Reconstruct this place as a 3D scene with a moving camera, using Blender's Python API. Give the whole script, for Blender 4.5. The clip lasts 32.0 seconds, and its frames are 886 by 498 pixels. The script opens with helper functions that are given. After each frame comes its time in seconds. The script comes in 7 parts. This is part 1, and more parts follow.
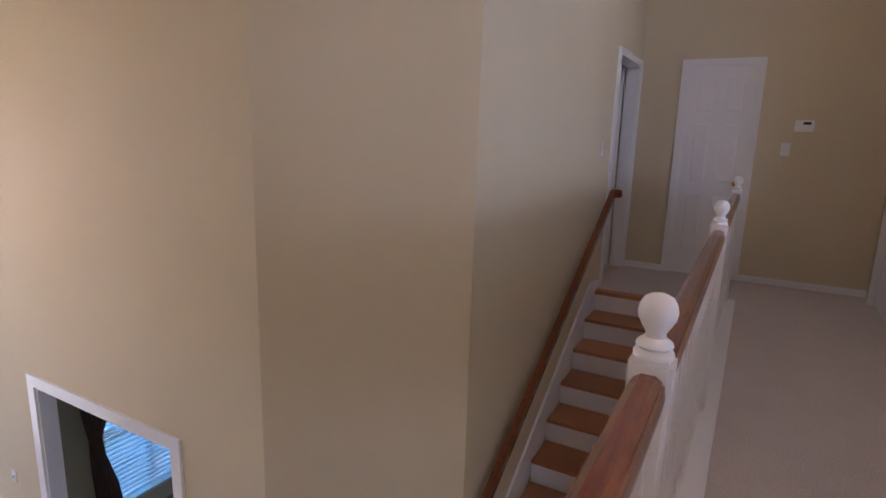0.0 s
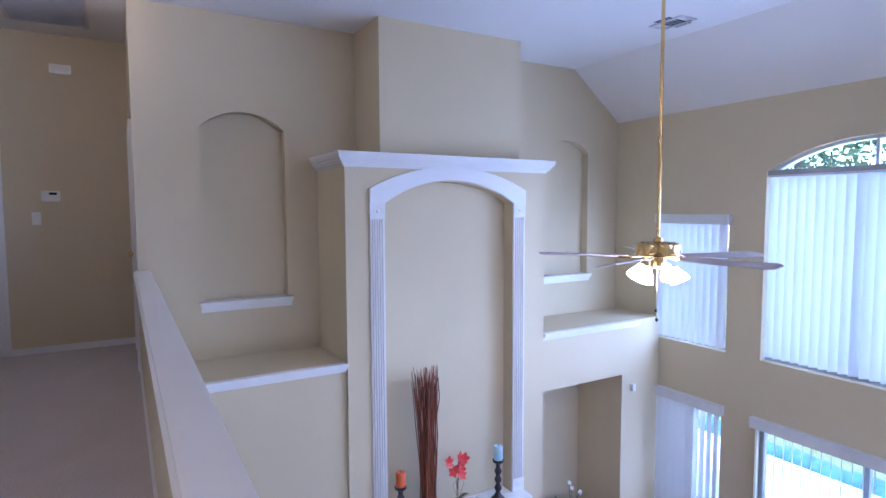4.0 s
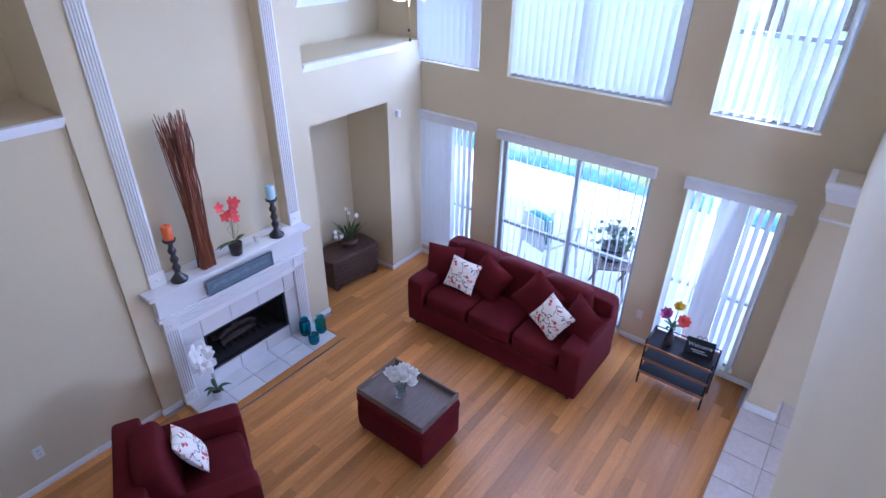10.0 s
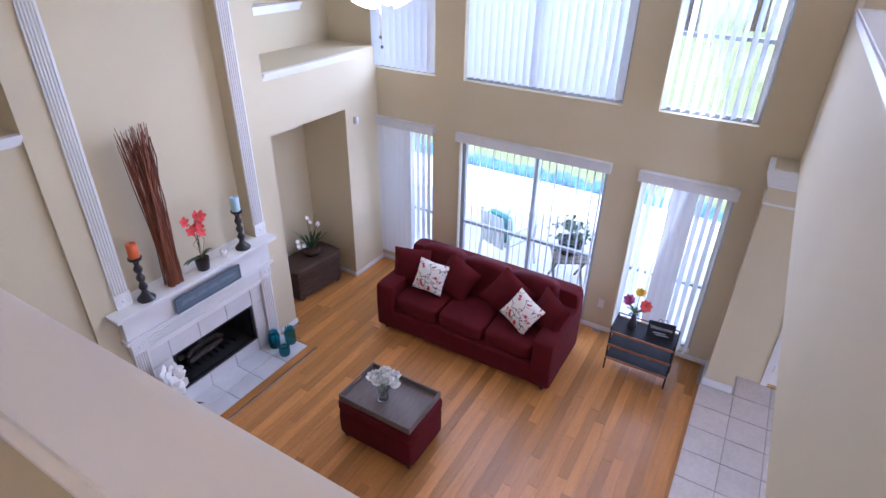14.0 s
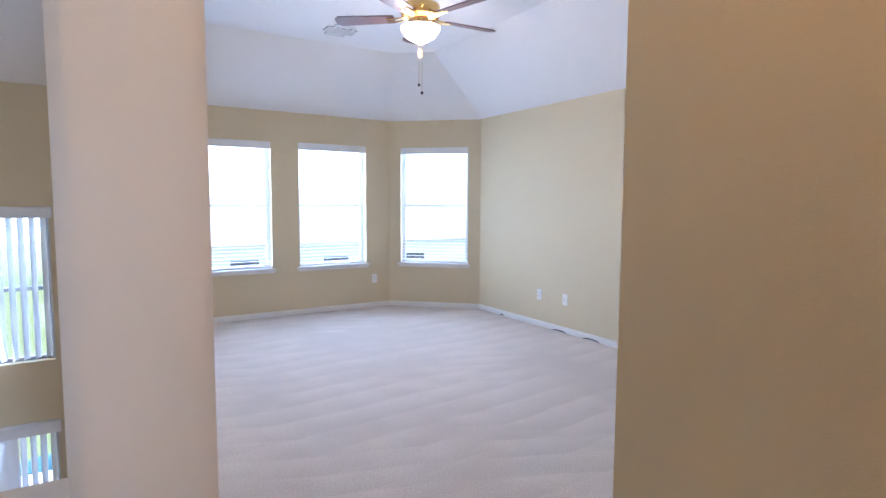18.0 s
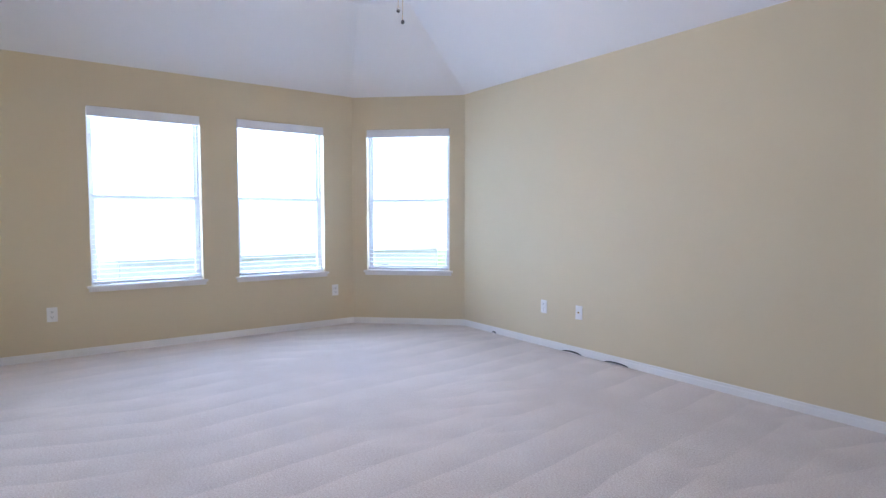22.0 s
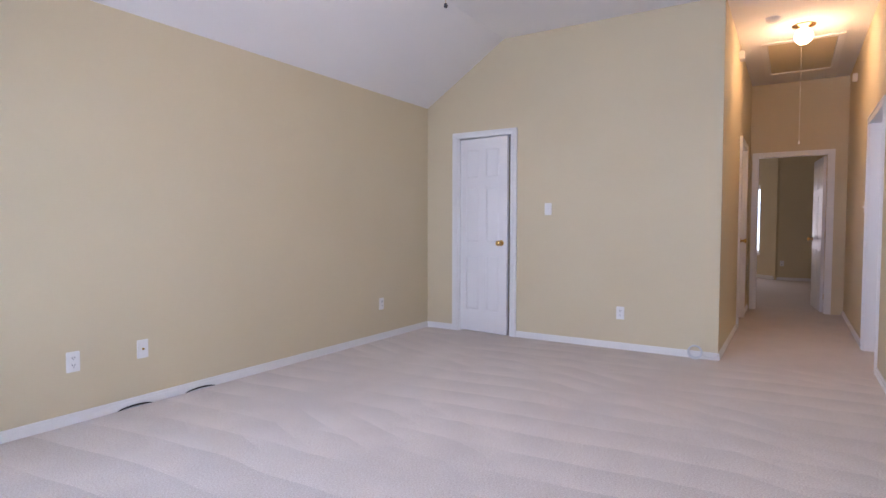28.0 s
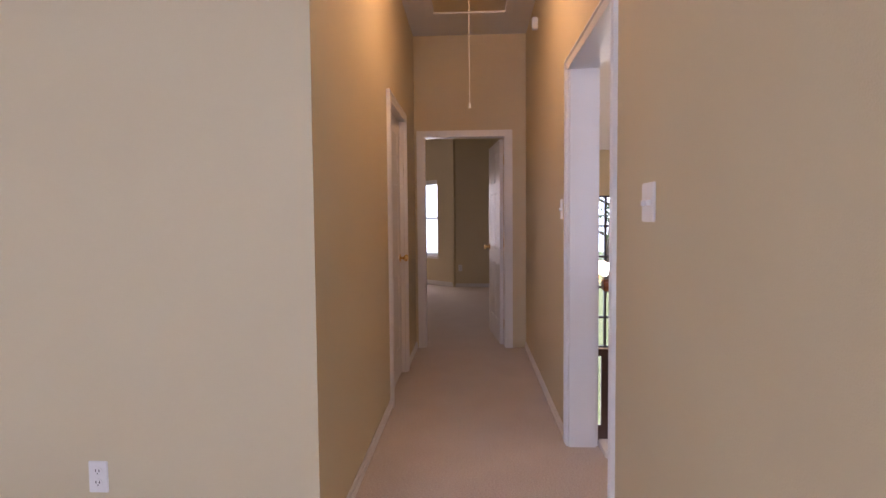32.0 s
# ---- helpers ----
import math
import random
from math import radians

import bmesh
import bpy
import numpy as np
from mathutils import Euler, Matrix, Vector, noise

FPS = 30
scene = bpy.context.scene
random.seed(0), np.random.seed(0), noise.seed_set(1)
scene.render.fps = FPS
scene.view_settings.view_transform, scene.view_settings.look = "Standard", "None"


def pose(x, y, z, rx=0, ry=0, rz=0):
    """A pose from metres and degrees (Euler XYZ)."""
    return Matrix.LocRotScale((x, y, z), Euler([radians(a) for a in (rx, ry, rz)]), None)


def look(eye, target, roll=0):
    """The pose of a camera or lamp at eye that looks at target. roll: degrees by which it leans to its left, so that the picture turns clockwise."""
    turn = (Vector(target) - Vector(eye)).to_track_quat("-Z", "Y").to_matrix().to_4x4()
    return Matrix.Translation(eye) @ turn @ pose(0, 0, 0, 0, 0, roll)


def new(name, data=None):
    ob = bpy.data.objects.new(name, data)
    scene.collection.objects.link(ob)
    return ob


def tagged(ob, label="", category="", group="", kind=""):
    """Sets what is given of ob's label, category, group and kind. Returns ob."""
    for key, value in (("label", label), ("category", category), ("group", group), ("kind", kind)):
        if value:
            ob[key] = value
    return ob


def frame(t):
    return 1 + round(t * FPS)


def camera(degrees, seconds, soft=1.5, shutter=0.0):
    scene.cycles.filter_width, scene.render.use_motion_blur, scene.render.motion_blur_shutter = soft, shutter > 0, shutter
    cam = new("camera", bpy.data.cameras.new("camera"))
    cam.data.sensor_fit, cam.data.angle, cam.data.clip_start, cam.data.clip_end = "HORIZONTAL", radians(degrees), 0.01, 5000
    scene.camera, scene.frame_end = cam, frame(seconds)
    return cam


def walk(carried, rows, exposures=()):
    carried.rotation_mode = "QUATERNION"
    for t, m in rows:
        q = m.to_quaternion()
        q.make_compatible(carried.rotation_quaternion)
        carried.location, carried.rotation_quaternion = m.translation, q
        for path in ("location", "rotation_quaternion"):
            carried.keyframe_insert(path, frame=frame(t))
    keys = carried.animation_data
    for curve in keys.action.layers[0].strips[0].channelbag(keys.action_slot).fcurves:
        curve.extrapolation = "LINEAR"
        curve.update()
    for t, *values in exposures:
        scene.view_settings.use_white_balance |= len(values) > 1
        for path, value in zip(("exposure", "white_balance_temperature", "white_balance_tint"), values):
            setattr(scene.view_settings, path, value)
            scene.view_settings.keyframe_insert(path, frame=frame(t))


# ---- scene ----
cam = camera(77.02, 32.0)
PATH = [
    (0.0, look((0.127, -0.000, 1.309), (-0.821, 1.715, 0.909), 1.72)),
    (0.5, look((0.185, -0.008, 1.327), (-0.653, 1.788, 1.056), 1.64)),
    (1.0, look((0.309, -0.120, 1.386), (-0.353, 1.757, 1.185), 1.25)),
    (1.5, look((0.454, -0.140, 1.396), (0.112, 1.823, 1.227), 1.09)),
    (2.0, look((0.573, -0.151, 1.381), (0.538, 1.844, 1.234), 0.87)),
    (2.5, look((0.689, -0.208, 1.369), (0.949, 1.770, 1.229), 0.64)),
    (3.0, look((0.807, -0.285, 1.355), (1.363, 1.631, 1.220), 0.26)),
    (3.5, look((0.948, -0.348, 1.370), (1.726, 1.489, 1.226), -0.05)),
    (4.0, look((1.025, -0.365, 1.353), (2.019, 1.364, 1.208), -0.25)),
    (4.5, look((1.138, -0.410, 1.323), (2.282, 1.220, 1.137), -0.35)),
    (5.0, look((1.206, -0.518, 1.240), (2.463, 1.023, 1.028), -0.70)),
    (5.5, look((1.230, -0.478, 1.213), (2.604, 0.956, 0.978), -0.38)),
    (6.0, look((1.239, -0.439, 1.190), (2.699, 0.903, 0.929), -0.06)),
    (6.5, look((1.187, -0.519, 1.309), (2.670, 0.782, 0.983), -0.27)),
    (7.0, look((1.207, -0.536, 1.301), (2.679, 0.747, 0.870), -0.24)),
    (7.5, look((1.229, -0.544, 1.304), (2.675, 0.714, 0.732), -0.22)),
    (8.0, look((1.251, -0.535, 1.298), (2.669, 0.695, 0.607), -0.14)),
    (8.5, look((1.255, -0.503, 1.302), (2.650, 0.692, 0.511), 0.02)),
    (9.0, look((1.206, -0.418, 1.297), (2.600, 0.719, 0.422), 0.57)),
    (9.5, look((1.210, -0.393, 1.293), (2.594, 0.692, 0.339), 0.81)),
    (10.0, look((1.213, -0.383, 1.279), (2.583, 0.659, 0.260), 0.92)),
    (10.5, look((1.217, -0.383, 1.272), (2.568, 0.622, 0.193), 1.00)),
    (11.0, look((1.222, -0.382, 1.269), (2.556, 0.588, 0.138), 1.05)),
    (11.5, look((1.220, -0.382, 1.266), (2.544, 0.561, 0.101), 1.14)),
    (12.0, look((1.214, -0.387, 1.293), (2.536, 0.543, 0.115), 1.12)),
    (12.5, look((1.173, -0.376, 1.344), (2.513, 0.525, 0.163), 1.28)),
    (13.0, look((1.119, -0.366, 1.410), (2.481, 0.499, 0.228), 1.35)),
    (13.5, look((1.083, -0.370, 1.439), (2.482, 0.510, 0.312), 1.32)),
    (14.0, look((0.972, -0.194, 1.296), (2.469, 0.677, 0.295), 1.16)),
    (14.5, look((0.811, -0.130, 1.315), (2.386, 0.748, 0.451), 0.53)),
    (15.0, look((0.620, -0.070, 1.331), (2.313, 0.742, 0.642), 0.58)),
    (15.5, look((0.404, -0.145, 1.406), (2.232, 0.510, 0.926), 0.82)),
    (16.0, look((0.224, -0.029, 1.424), (2.192, 0.149, 1.114), 1.01)),
    (16.5, look((0.050, 0.010, 1.440), (2.002, -0.341, 1.184), 0.76)),
    (17.0, look((0.034, -0.073, 1.410), (1.878, -0.814, 1.186), 0.67)),
    (17.5, look((0.040, -0.304, 1.345), (1.770, -1.288, 1.148), 0.74)),
    (18.0, look((0.058, -0.575, 1.353), (1.755, -1.620, 1.186), 0.29)),
    (18.5, look((0.211, -0.701, 1.297), (1.900, -1.761, 1.150), 0.38)),
    (19.0, look((0.433, -0.851, 1.286), (2.153, -1.863, 1.148), 0.25)),
    (19.5, look((0.630, -1.075, 1.234), (2.431, -1.937, 1.113), 0.16)),
    (20.0, look((0.796, -1.073, 1.183), (2.610, -1.908, 1.067), 0.20)),
    (20.5, look((0.936, -1.066, 1.158), (2.737, -1.927, 1.044), 0.21)),
    (21.0, look((1.021, -1.073, 1.136), (2.775, -2.026, 1.023), 0.21)),
    (21.5, look((1.115, -1.078, 1.132), (2.791, -2.163, 1.016), 0.13)),
    (22.0, look((1.229, -1.098, 1.141), (2.850, -2.263, 1.024), 0.00)),
    (22.5, look((1.517, -1.056, 1.203), (3.048, -2.336, 1.073), -0.01)),
    (23.0, look((1.962, -1.075, 1.249), (3.330, -2.526, 1.109), 0.01)),
    (23.5, look((2.494, -1.265, 1.158), (3.679, -2.873, 1.050), -0.36)),
    (24.0, look((2.951, -1.408, 1.076), (4.011, -3.103, 1.007), -0.97)),
    (24.5, look((3.507, -1.448, 1.133), (4.272, -3.293, 1.031), -1.24)),
    (25.0, look((4.080, -1.488, 1.208), (4.381, -3.461, 1.084), 0.70)),
    (25.5, look((4.726, -1.519, 1.208), (4.502, -3.503, 1.087), 0.36)),
    (26.0, look((5.304, -1.536, 1.209), (4.568, -3.391, 1.087), 0.07)),
    (26.5, look((5.750, -1.327, 1.211), (4.671, -3.007, 1.089), 0.08)),
    (27.0, look((6.031, -1.451, 1.153), (4.627, -2.872, 1.057), 0.49)),
    (27.5, look((6.172, -1.375, 1.130), (4.588, -2.594, 1.045), 0.46)),
    (28.0, look((6.180, -1.257, 1.118), (4.487, -2.318, 1.034), 0.12)),
    (28.5, look((6.166, -1.170, 1.143), (4.365, -2.035, 1.048), 0.04)),
    (29.0, look((6.120, -1.160, 1.150), (4.242, -1.843, 1.054), -0.09)),
    (29.5, look((5.939, -1.129, 1.169), (4.005, -1.629, 1.069), -0.25)),
    (30.0, look((5.615, -1.128, 1.218), (3.639, -1.420, 1.114), -0.32)),
    (30.5, look((5.072, -1.177, 1.252), (3.084, -1.366, 1.142), -0.40)),
    (31.0, look((4.404, -1.184, 1.257), (2.411, -1.320, 1.153), -0.50)),
    (31.5, look((3.686, -1.204, 1.264), (1.693, -1.320, 1.154), -0.39)),
    (32.0, look((2.968, -1.213, 1.244), (0.974, -1.315, 1.139), -0.51)),
]
walk(cam, PATH, [(0, 0.32, 5300, 37), (2, 0.36, 4800, 33), (4, 0.45, 4500, 32), (7, 0.50, 4540, 31), (13, 0.54, 4920, 34), (16, 0.48, 5400, 32), (19, 0.28, 4950, 24), (24, 0.18, 5250, 28), (27, 0.14, 5450, 31), (30, 0.22, 5650, 36), (32, 0.0, 5900, 39)])


# ---- light ----
world = bpy.data.worlds.new("sky")
scene.world = world
world.use_nodes = True
wn = world.node_tree
sky = wn.nodes.new("ShaderNodeTexSky")
sky.sky_type = "NISHITA"
sky.sun_disc = False
sky.sun_elevation, sky.sun_rotation = radians(55), radians(200)
wn.links.new(sky.outputs[0], wn.nodes["Background"].inputs[0])
wn.nodes["Background"].inputs[1].default_value = 0.15
sun = new("sun", bpy.data.lights.new("sun", "SUN"))
sun.data.energy, sun.data.angle, sun.data.color = 5.0, radians(0.6), (1.0, 0.96, 0.9)
sun.matrix_world = look((0, 0, 30), (12, 8, 0))


def area_lamp(name, eye, target, w, h, power, colour=(0.76, 0.88, 1.0)):
    lamp = new(name, bpy.data.lights.new(name, "AREA"))
    lamp.data.shape, lamp.data.size, lamp.data.size_y = "RECTANGLE", w, h
    lamp.data.energy, lamp.data.color = power, colour
    lamp.matrix_world = look(eye, target)
    return lamp


def bulb(name, place, power, radius=0.05, colour=(1.0, 0.72, 0.42)):
    lamp = new(name, bpy.data.lights.new(name, "POINT"))
    lamp.data.energy, lamp.data.shadow_soft_size, lamp.data.color = power, radius, colour
    lamp.location = place
    return lamp


# area lamps standing in for daylight at windows and door glass, some inside the blinds
area_lamp("daylight_fill", (7.06, -1.84, 1.35), (0, -1.84, 1.25), 1.3, 1.9, 76)
area_lamp("daylight_fill", (7.06, -3.03, 1.35), (0, -3.03, 1.25), 1.3, 1.9, 76)
area_lamp("daylight_fill", (6.56, -4.62, 1.35), (5.0, -3.0, 1.25), 1.3, 1.9, 67)
area_lamp("daylight_fill", (7.32, 1.91, 0.9), (0, 1.91, 0.2), 4.6, 2.0, 95)
area_lamp("daylight_fill", (6.35, 1.91, 0.7), (0, 1.91, 0.3), 1.7, 1.8, 23)
area_lamp("daylight_fill", (6.35, 3.45, 0.45), (0, 3.6, -0.3), 0.5, 1.2, 8)
area_lamp("daylight_fill", (6.35, 0.23, 0.45), (1.6, 3.0, -0.6), 0.7, 1.3, 11)
area_lamp("daylight_fill", (6.35, 1.90, -1.58), (0, 1.90, -1.4), 1.6, 1.5, 9)
area_lamp("daylight_fill", (6.35, 0.25, -1.78), (1.6, 3.0, -1.3), 0.7, 1.8, 7)
area_lamp("daylight_fill", (6.35, 3.45, -1.78), (0, 2.9, -2.2), 0.5, 1.7, 4)
area_lamp("daylight_fill", (-7.5, 0.77, 0.6), (0, 0.77, -0.4), 1.5, 2.4, 22)
area_lamp("daylight_fill", (-7.3, 0.75, -1.95), (0, 0.2, -1.75), 1.5, 1.5, 25, (1.0, 0.93, 0.84))
# added fill lamp at an unseen opening, brightening the passage and its column
area_lamp("daylight_fill", (3.1, -5.1, -1.3), (4.6, 0, -1.9), 2.9, 1.2, 55, (0.95, 0.95, 1.0))
area_lamp("daylight_fill", (-7.82, -2.26, 1.3), (-6.0, -4.0, 1.1), 0.85, 1.4, 24, (1.0, 0.90, 0.76))
area_lamp("daylight_fill", (-5.75, 3.32, -1.6), (-4.0, 3.32, -2.0), 0.9, 1.4, 22, (0.16, 0.62, 1.0))
# lamps of the place
for place, power, size, colour in (((3.85, -2.70, 2.50), 20, 0.12, (1.0, 0.86, 0.66)), ((4.26, 2.25, 0.80), 12, 0.10, (1.0, 0.90, 0.74)),
                                   ((-0.05, -1.21, 2.72), 17, 0.08, (1.0, 0.60, 0.24)), ((0.26, 0.18, 2.72), 12, 0.08, (1.0, 0.74, 0.44)),
                                   ((0.62, 4.32, 2.72), 4, 0.08, (1.0, 0.74, 0.44)), ((-4.6, 0.33, 0.83), 24, 0.2, (1.0, 0.72, 0.42))):
    bulb("lamp_bulb", place, power, size, colour)


# ---- materials ----
def material(name, colour, rough=0.6, metal=0.0, second=None, scale=8.0, fine=0.0, fine_scale=200.0, bump=0.0,
             bump_scale=60.0, stretch=(1, 1, 1), mix=0.5, per_object=0.0, coat=0.0, sheen=0.0):
    """Principled surface with colour varied at two scales and a fine relief."""
    m = bpy.data.materials.new(name)
    m.use_nodes = True
    nt = m.node_tree
    bs = nt.nodes["Principled BSDF"]
    bs.inputs["Roughness"].default_value, bs.inputs["Metallic"].default_value = rough, metal
    bs.inputs["Coat Weight"].default_value = coat
    bs.inputs["Sheen Weight"].default_value = sheen
    co = nt.nodes.new("ShaderNodeTexCoord")
    mp = nt.nodes.new("ShaderNodeMapping")
    mp.inputs["Scale"].default_value = stretch
    nt.links.new(co.outputs["Object"], mp.inputs[0])
    second = second or tuple(c * 0.9 for c in colour)
    n1 = nt.nodes.new("ShaderNodeTexNoise")
    n1.inputs["Scale"].default_value, n1.inputs["Detail"].default_value = scale, 5
    nt.links.new(mp.outputs[0], n1.inputs[0])
    ramp = nt.nodes.new("ShaderNodeValToRGB")
    ramp.color_ramp.elements[0].position, ramp.color_ramp.elements[1].position = 0.5 - mix / 2, 0.5 + mix / 2
    ramp.color_ramp.elements[0].color, ramp.color_ramp.elements[1].color = (*second, 1), (*colour, 1)
    nt.links.new(n1.outputs[0], ramp.inputs[0])
    out = ramp.outputs[0]
    if fine:
        n2 = nt.nodes.new("ShaderNodeTexNoise")
        n2.inputs["Scale"].default_value, n2.inputs["Detail"].default_value = fine_scale, 3
        nt.links.new(mp.outputs[0], n2.inputs[0])
        mx = nt.nodes.new("ShaderNodeMix")
        mx.data_type, mx.blend_type = "RGBA", "OVERLAY"
        mx.inputs[0].default_value = fine
        nt.links.new(out, mx.inputs[6])
        nt.links.new(n2.outputs[0], mx.inputs[7])
        out = mx.outputs[2]
    if per_object:
        of = nt.nodes.new("ShaderNodeObjectInfo")
        vm = nt.nodes.new("ShaderNodeVectorMath")
        vm.operation = "SCALE"
        vm.inputs[0].default_value = (37.0, 19.0, 53.0)
        nt.links.new(of.outputs["Random"], vm.inputs["Scale"])
        nt.links.new(vm.outputs[0], mp.inputs["Location"])
        oi = nt.nodes.new("ShaderNodeObjectInfo")
        mr = nt.nodes.new("ShaderNodeMapRange")
        mr.inputs[3].default_value, mr.inputs[4].default_value = 1 - per_object, 1 + per_object
        nt.links.new(oi.outputs["Random"], mr.inputs[0])
        hs = nt.nodes.new("ShaderNodeHueSaturation")
        nt.links.new(mr.outputs[0], hs.inputs["Value"])
        nt.links.new(out, hs.inputs["Color"])
        out = hs.outputs[0]
    nt.links.new(out, bs.inputs["Base Color"])
    if bump:
        nb = nt.nodes.new("ShaderNodeTexNoise")
        nb.inputs["Scale"].default_value, nb.inputs["Detail"].default_value = bump_scale, 4
        nt.links.new(mp.outputs[0], nb.inputs[0])
        bp = nt.nodes.new("ShaderNodeBump")
        bp.inputs["Strength"].default_value, bp.inputs["Distance"].default_value = bump, 0.01
        nt.links.new(nb.outputs[0], bp.inputs["Height"])
        nt.links.new(bp.outputs[0], bs.inputs["Normal"])
    return m


def glow(name, colour, strength):
    m = bpy.data.materials.new(name)
    m.use_nodes = True
    bs = m.node_tree.nodes["Principled BSDF"]
    bs.inputs["Base Color"].default_value = (*colour, 1)
    bs.inputs["Emission Color"].default_value = (*colour, 1)
    bs.inputs["Emission Strength"].default_value = strength
    return m


def glass_material(name, colour=(1, 1, 1), rough=0.0):
    m = bpy.data.materials.new(name)
    m.use_nodes = True
    bs = m.node_tree.nodes["Principled BSDF"]
    bs.inputs["Base Color"].default_value = (*colour, 1)
    bs.inputs["Roughness"].default_value = rough
    bs.inputs["Transmission Weight"].default_value = 1.0
    bs.inputs["IOR"].default_value = 1.45
    return m


def pane_material(name):
    """Clear window glass: mostly see-through, with a Fresnel gloss."""
    m = bpy.data.materials.new(name)
    m.use_nodes = True
    nt = m.node_tree
    nt.nodes.remove(nt.nodes["Principled BSDF"])
    tr, gl, mx, fr = (nt.nodes.new("ShaderNode" + k) for k in ("BsdfTransparent", "BsdfGlossy", "MixShader", "Fresnel"))
    tr.inputs[0].default_value = (0.93, 0.97, 0.97, 1)
    gl.inputs["Roughness"].default_value = 0.02
    cap = nt.nodes.new("ShaderNodeMath")
    cap.operation = "MINIMUM"
    cap.inputs[1].default_value = 0.12
    nt.links.new(fr.outputs[0], cap.inputs[0])
    nt.links.new(cap.outputs[0], mx.inputs[0])
    nt.links.new(tr.outputs[0], mx.inputs[1])
    nt.links.new(gl.outputs[0], mx.inputs[2])
    nt.links.new(mx.outputs[0], nt.nodes["Material Output"].inputs[0])
    return m


def blind_material(name, colour):
    """Thin vinyl that lets some daylight through."""
    m = bpy.data.materials.new(name)
    m.use_nodes = True
    nt = m.node_tree
    bs = nt.nodes["Principled BSDF"]
    bs.inputs["Base Color"].default_value, bs.inputs["Roughness"].default_value = (*colour, 1), 0.55
    tl, mx = nt.nodes.new("ShaderNodeBsdfTranslucent"), nt.nodes.new("ShaderNodeMixShader")
    tl.inputs[0].default_value = (*colour, 1)
    mx.inputs[0].default_value = 0.22
    nt.links.new(bs.outputs[0], mx.inputs[1])
    nt.links.new(tl.outputs[0], mx.inputs[2])
    nt.links.new(mx.outputs[0], nt.nodes["Material Output"].inputs[0])
    return m


PAINT = material("beige wall paint", (0.635, 0.55, 0.365), 0.75, second=(0.605, 0.52, 0.34), scale=1.3, bump=0.12, bump_scale=260)
CEIL = material("white ceiling paint", (0.80, 0.79, 0.78), 0.9, second=(0.77, 0.76, 0.75), scale=1.0, bump=0.25, bump_scale=180)
TRIM = material("white gloss trim paint", (0.80, 0.79, 0.77), 0.32, second=(0.77, 0.76, 0.74), scale=3, bump=0.02, bump_scale=40)
CARPET = material("beige cut pile carpet", (0.64, 0.565, 0.505), 0.95, second=(0.53, 0.465, 0.41), scale=4, fine=0.5, fine_scale=120,
                  bump=0.6, bump_scale=150, sheen=0.2, mix=0.9)


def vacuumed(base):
    """Carpet with two crossing fans of soft stripes that a vacuum cleaner leaves, the pile's sheen put into the colour.
    """
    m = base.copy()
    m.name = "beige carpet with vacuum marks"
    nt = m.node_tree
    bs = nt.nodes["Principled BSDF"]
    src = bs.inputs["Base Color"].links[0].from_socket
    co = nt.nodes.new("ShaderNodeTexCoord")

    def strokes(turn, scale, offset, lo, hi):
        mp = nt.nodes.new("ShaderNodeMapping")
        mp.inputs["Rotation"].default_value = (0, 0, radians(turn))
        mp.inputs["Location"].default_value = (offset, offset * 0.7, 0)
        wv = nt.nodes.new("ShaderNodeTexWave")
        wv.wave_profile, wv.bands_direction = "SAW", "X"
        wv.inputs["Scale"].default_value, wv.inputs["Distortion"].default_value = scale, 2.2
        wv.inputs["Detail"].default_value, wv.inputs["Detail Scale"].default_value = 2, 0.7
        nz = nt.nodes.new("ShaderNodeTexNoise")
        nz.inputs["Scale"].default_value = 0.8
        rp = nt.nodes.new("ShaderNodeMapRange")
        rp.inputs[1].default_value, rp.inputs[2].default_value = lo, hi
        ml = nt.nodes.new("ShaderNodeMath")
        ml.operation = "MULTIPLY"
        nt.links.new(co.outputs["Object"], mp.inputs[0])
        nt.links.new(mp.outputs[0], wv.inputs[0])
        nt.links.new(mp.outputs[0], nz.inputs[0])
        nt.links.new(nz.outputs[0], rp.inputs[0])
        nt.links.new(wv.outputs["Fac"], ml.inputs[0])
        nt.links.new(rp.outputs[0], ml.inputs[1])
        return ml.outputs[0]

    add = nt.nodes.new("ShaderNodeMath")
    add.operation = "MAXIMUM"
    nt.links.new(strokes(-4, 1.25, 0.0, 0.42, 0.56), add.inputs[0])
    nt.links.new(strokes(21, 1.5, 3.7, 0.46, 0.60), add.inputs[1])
    # brushed pile catching the light, put into the colour as lighter stripes
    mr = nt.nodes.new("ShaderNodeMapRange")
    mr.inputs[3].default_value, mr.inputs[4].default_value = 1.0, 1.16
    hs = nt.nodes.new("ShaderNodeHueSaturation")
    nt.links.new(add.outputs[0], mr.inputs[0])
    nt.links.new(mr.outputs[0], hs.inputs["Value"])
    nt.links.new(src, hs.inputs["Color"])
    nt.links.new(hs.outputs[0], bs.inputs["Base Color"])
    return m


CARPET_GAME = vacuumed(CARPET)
OAK = material("varnished oak", (0.25, 0.08, 0.026), 0.25, second=(0.13, 0.038, 0.013), scale=9, stretch=(9, 1, 9), fine=0.3,
               fine_scale=60, coat=0.4)
TREAD = material("oak stair tread", (0.40, 0.17, 0.06), 0.35, second=(0.28, 0.105, 0.035), scale=8, stretch=(1, 9, 9), fine=0.3, fine_scale=60)
DOORPAINT = material("white satin door paint", (0.80, 0.79, 0.78), 0.4, second=(0.77, 0.76, 0.75), scale=2)
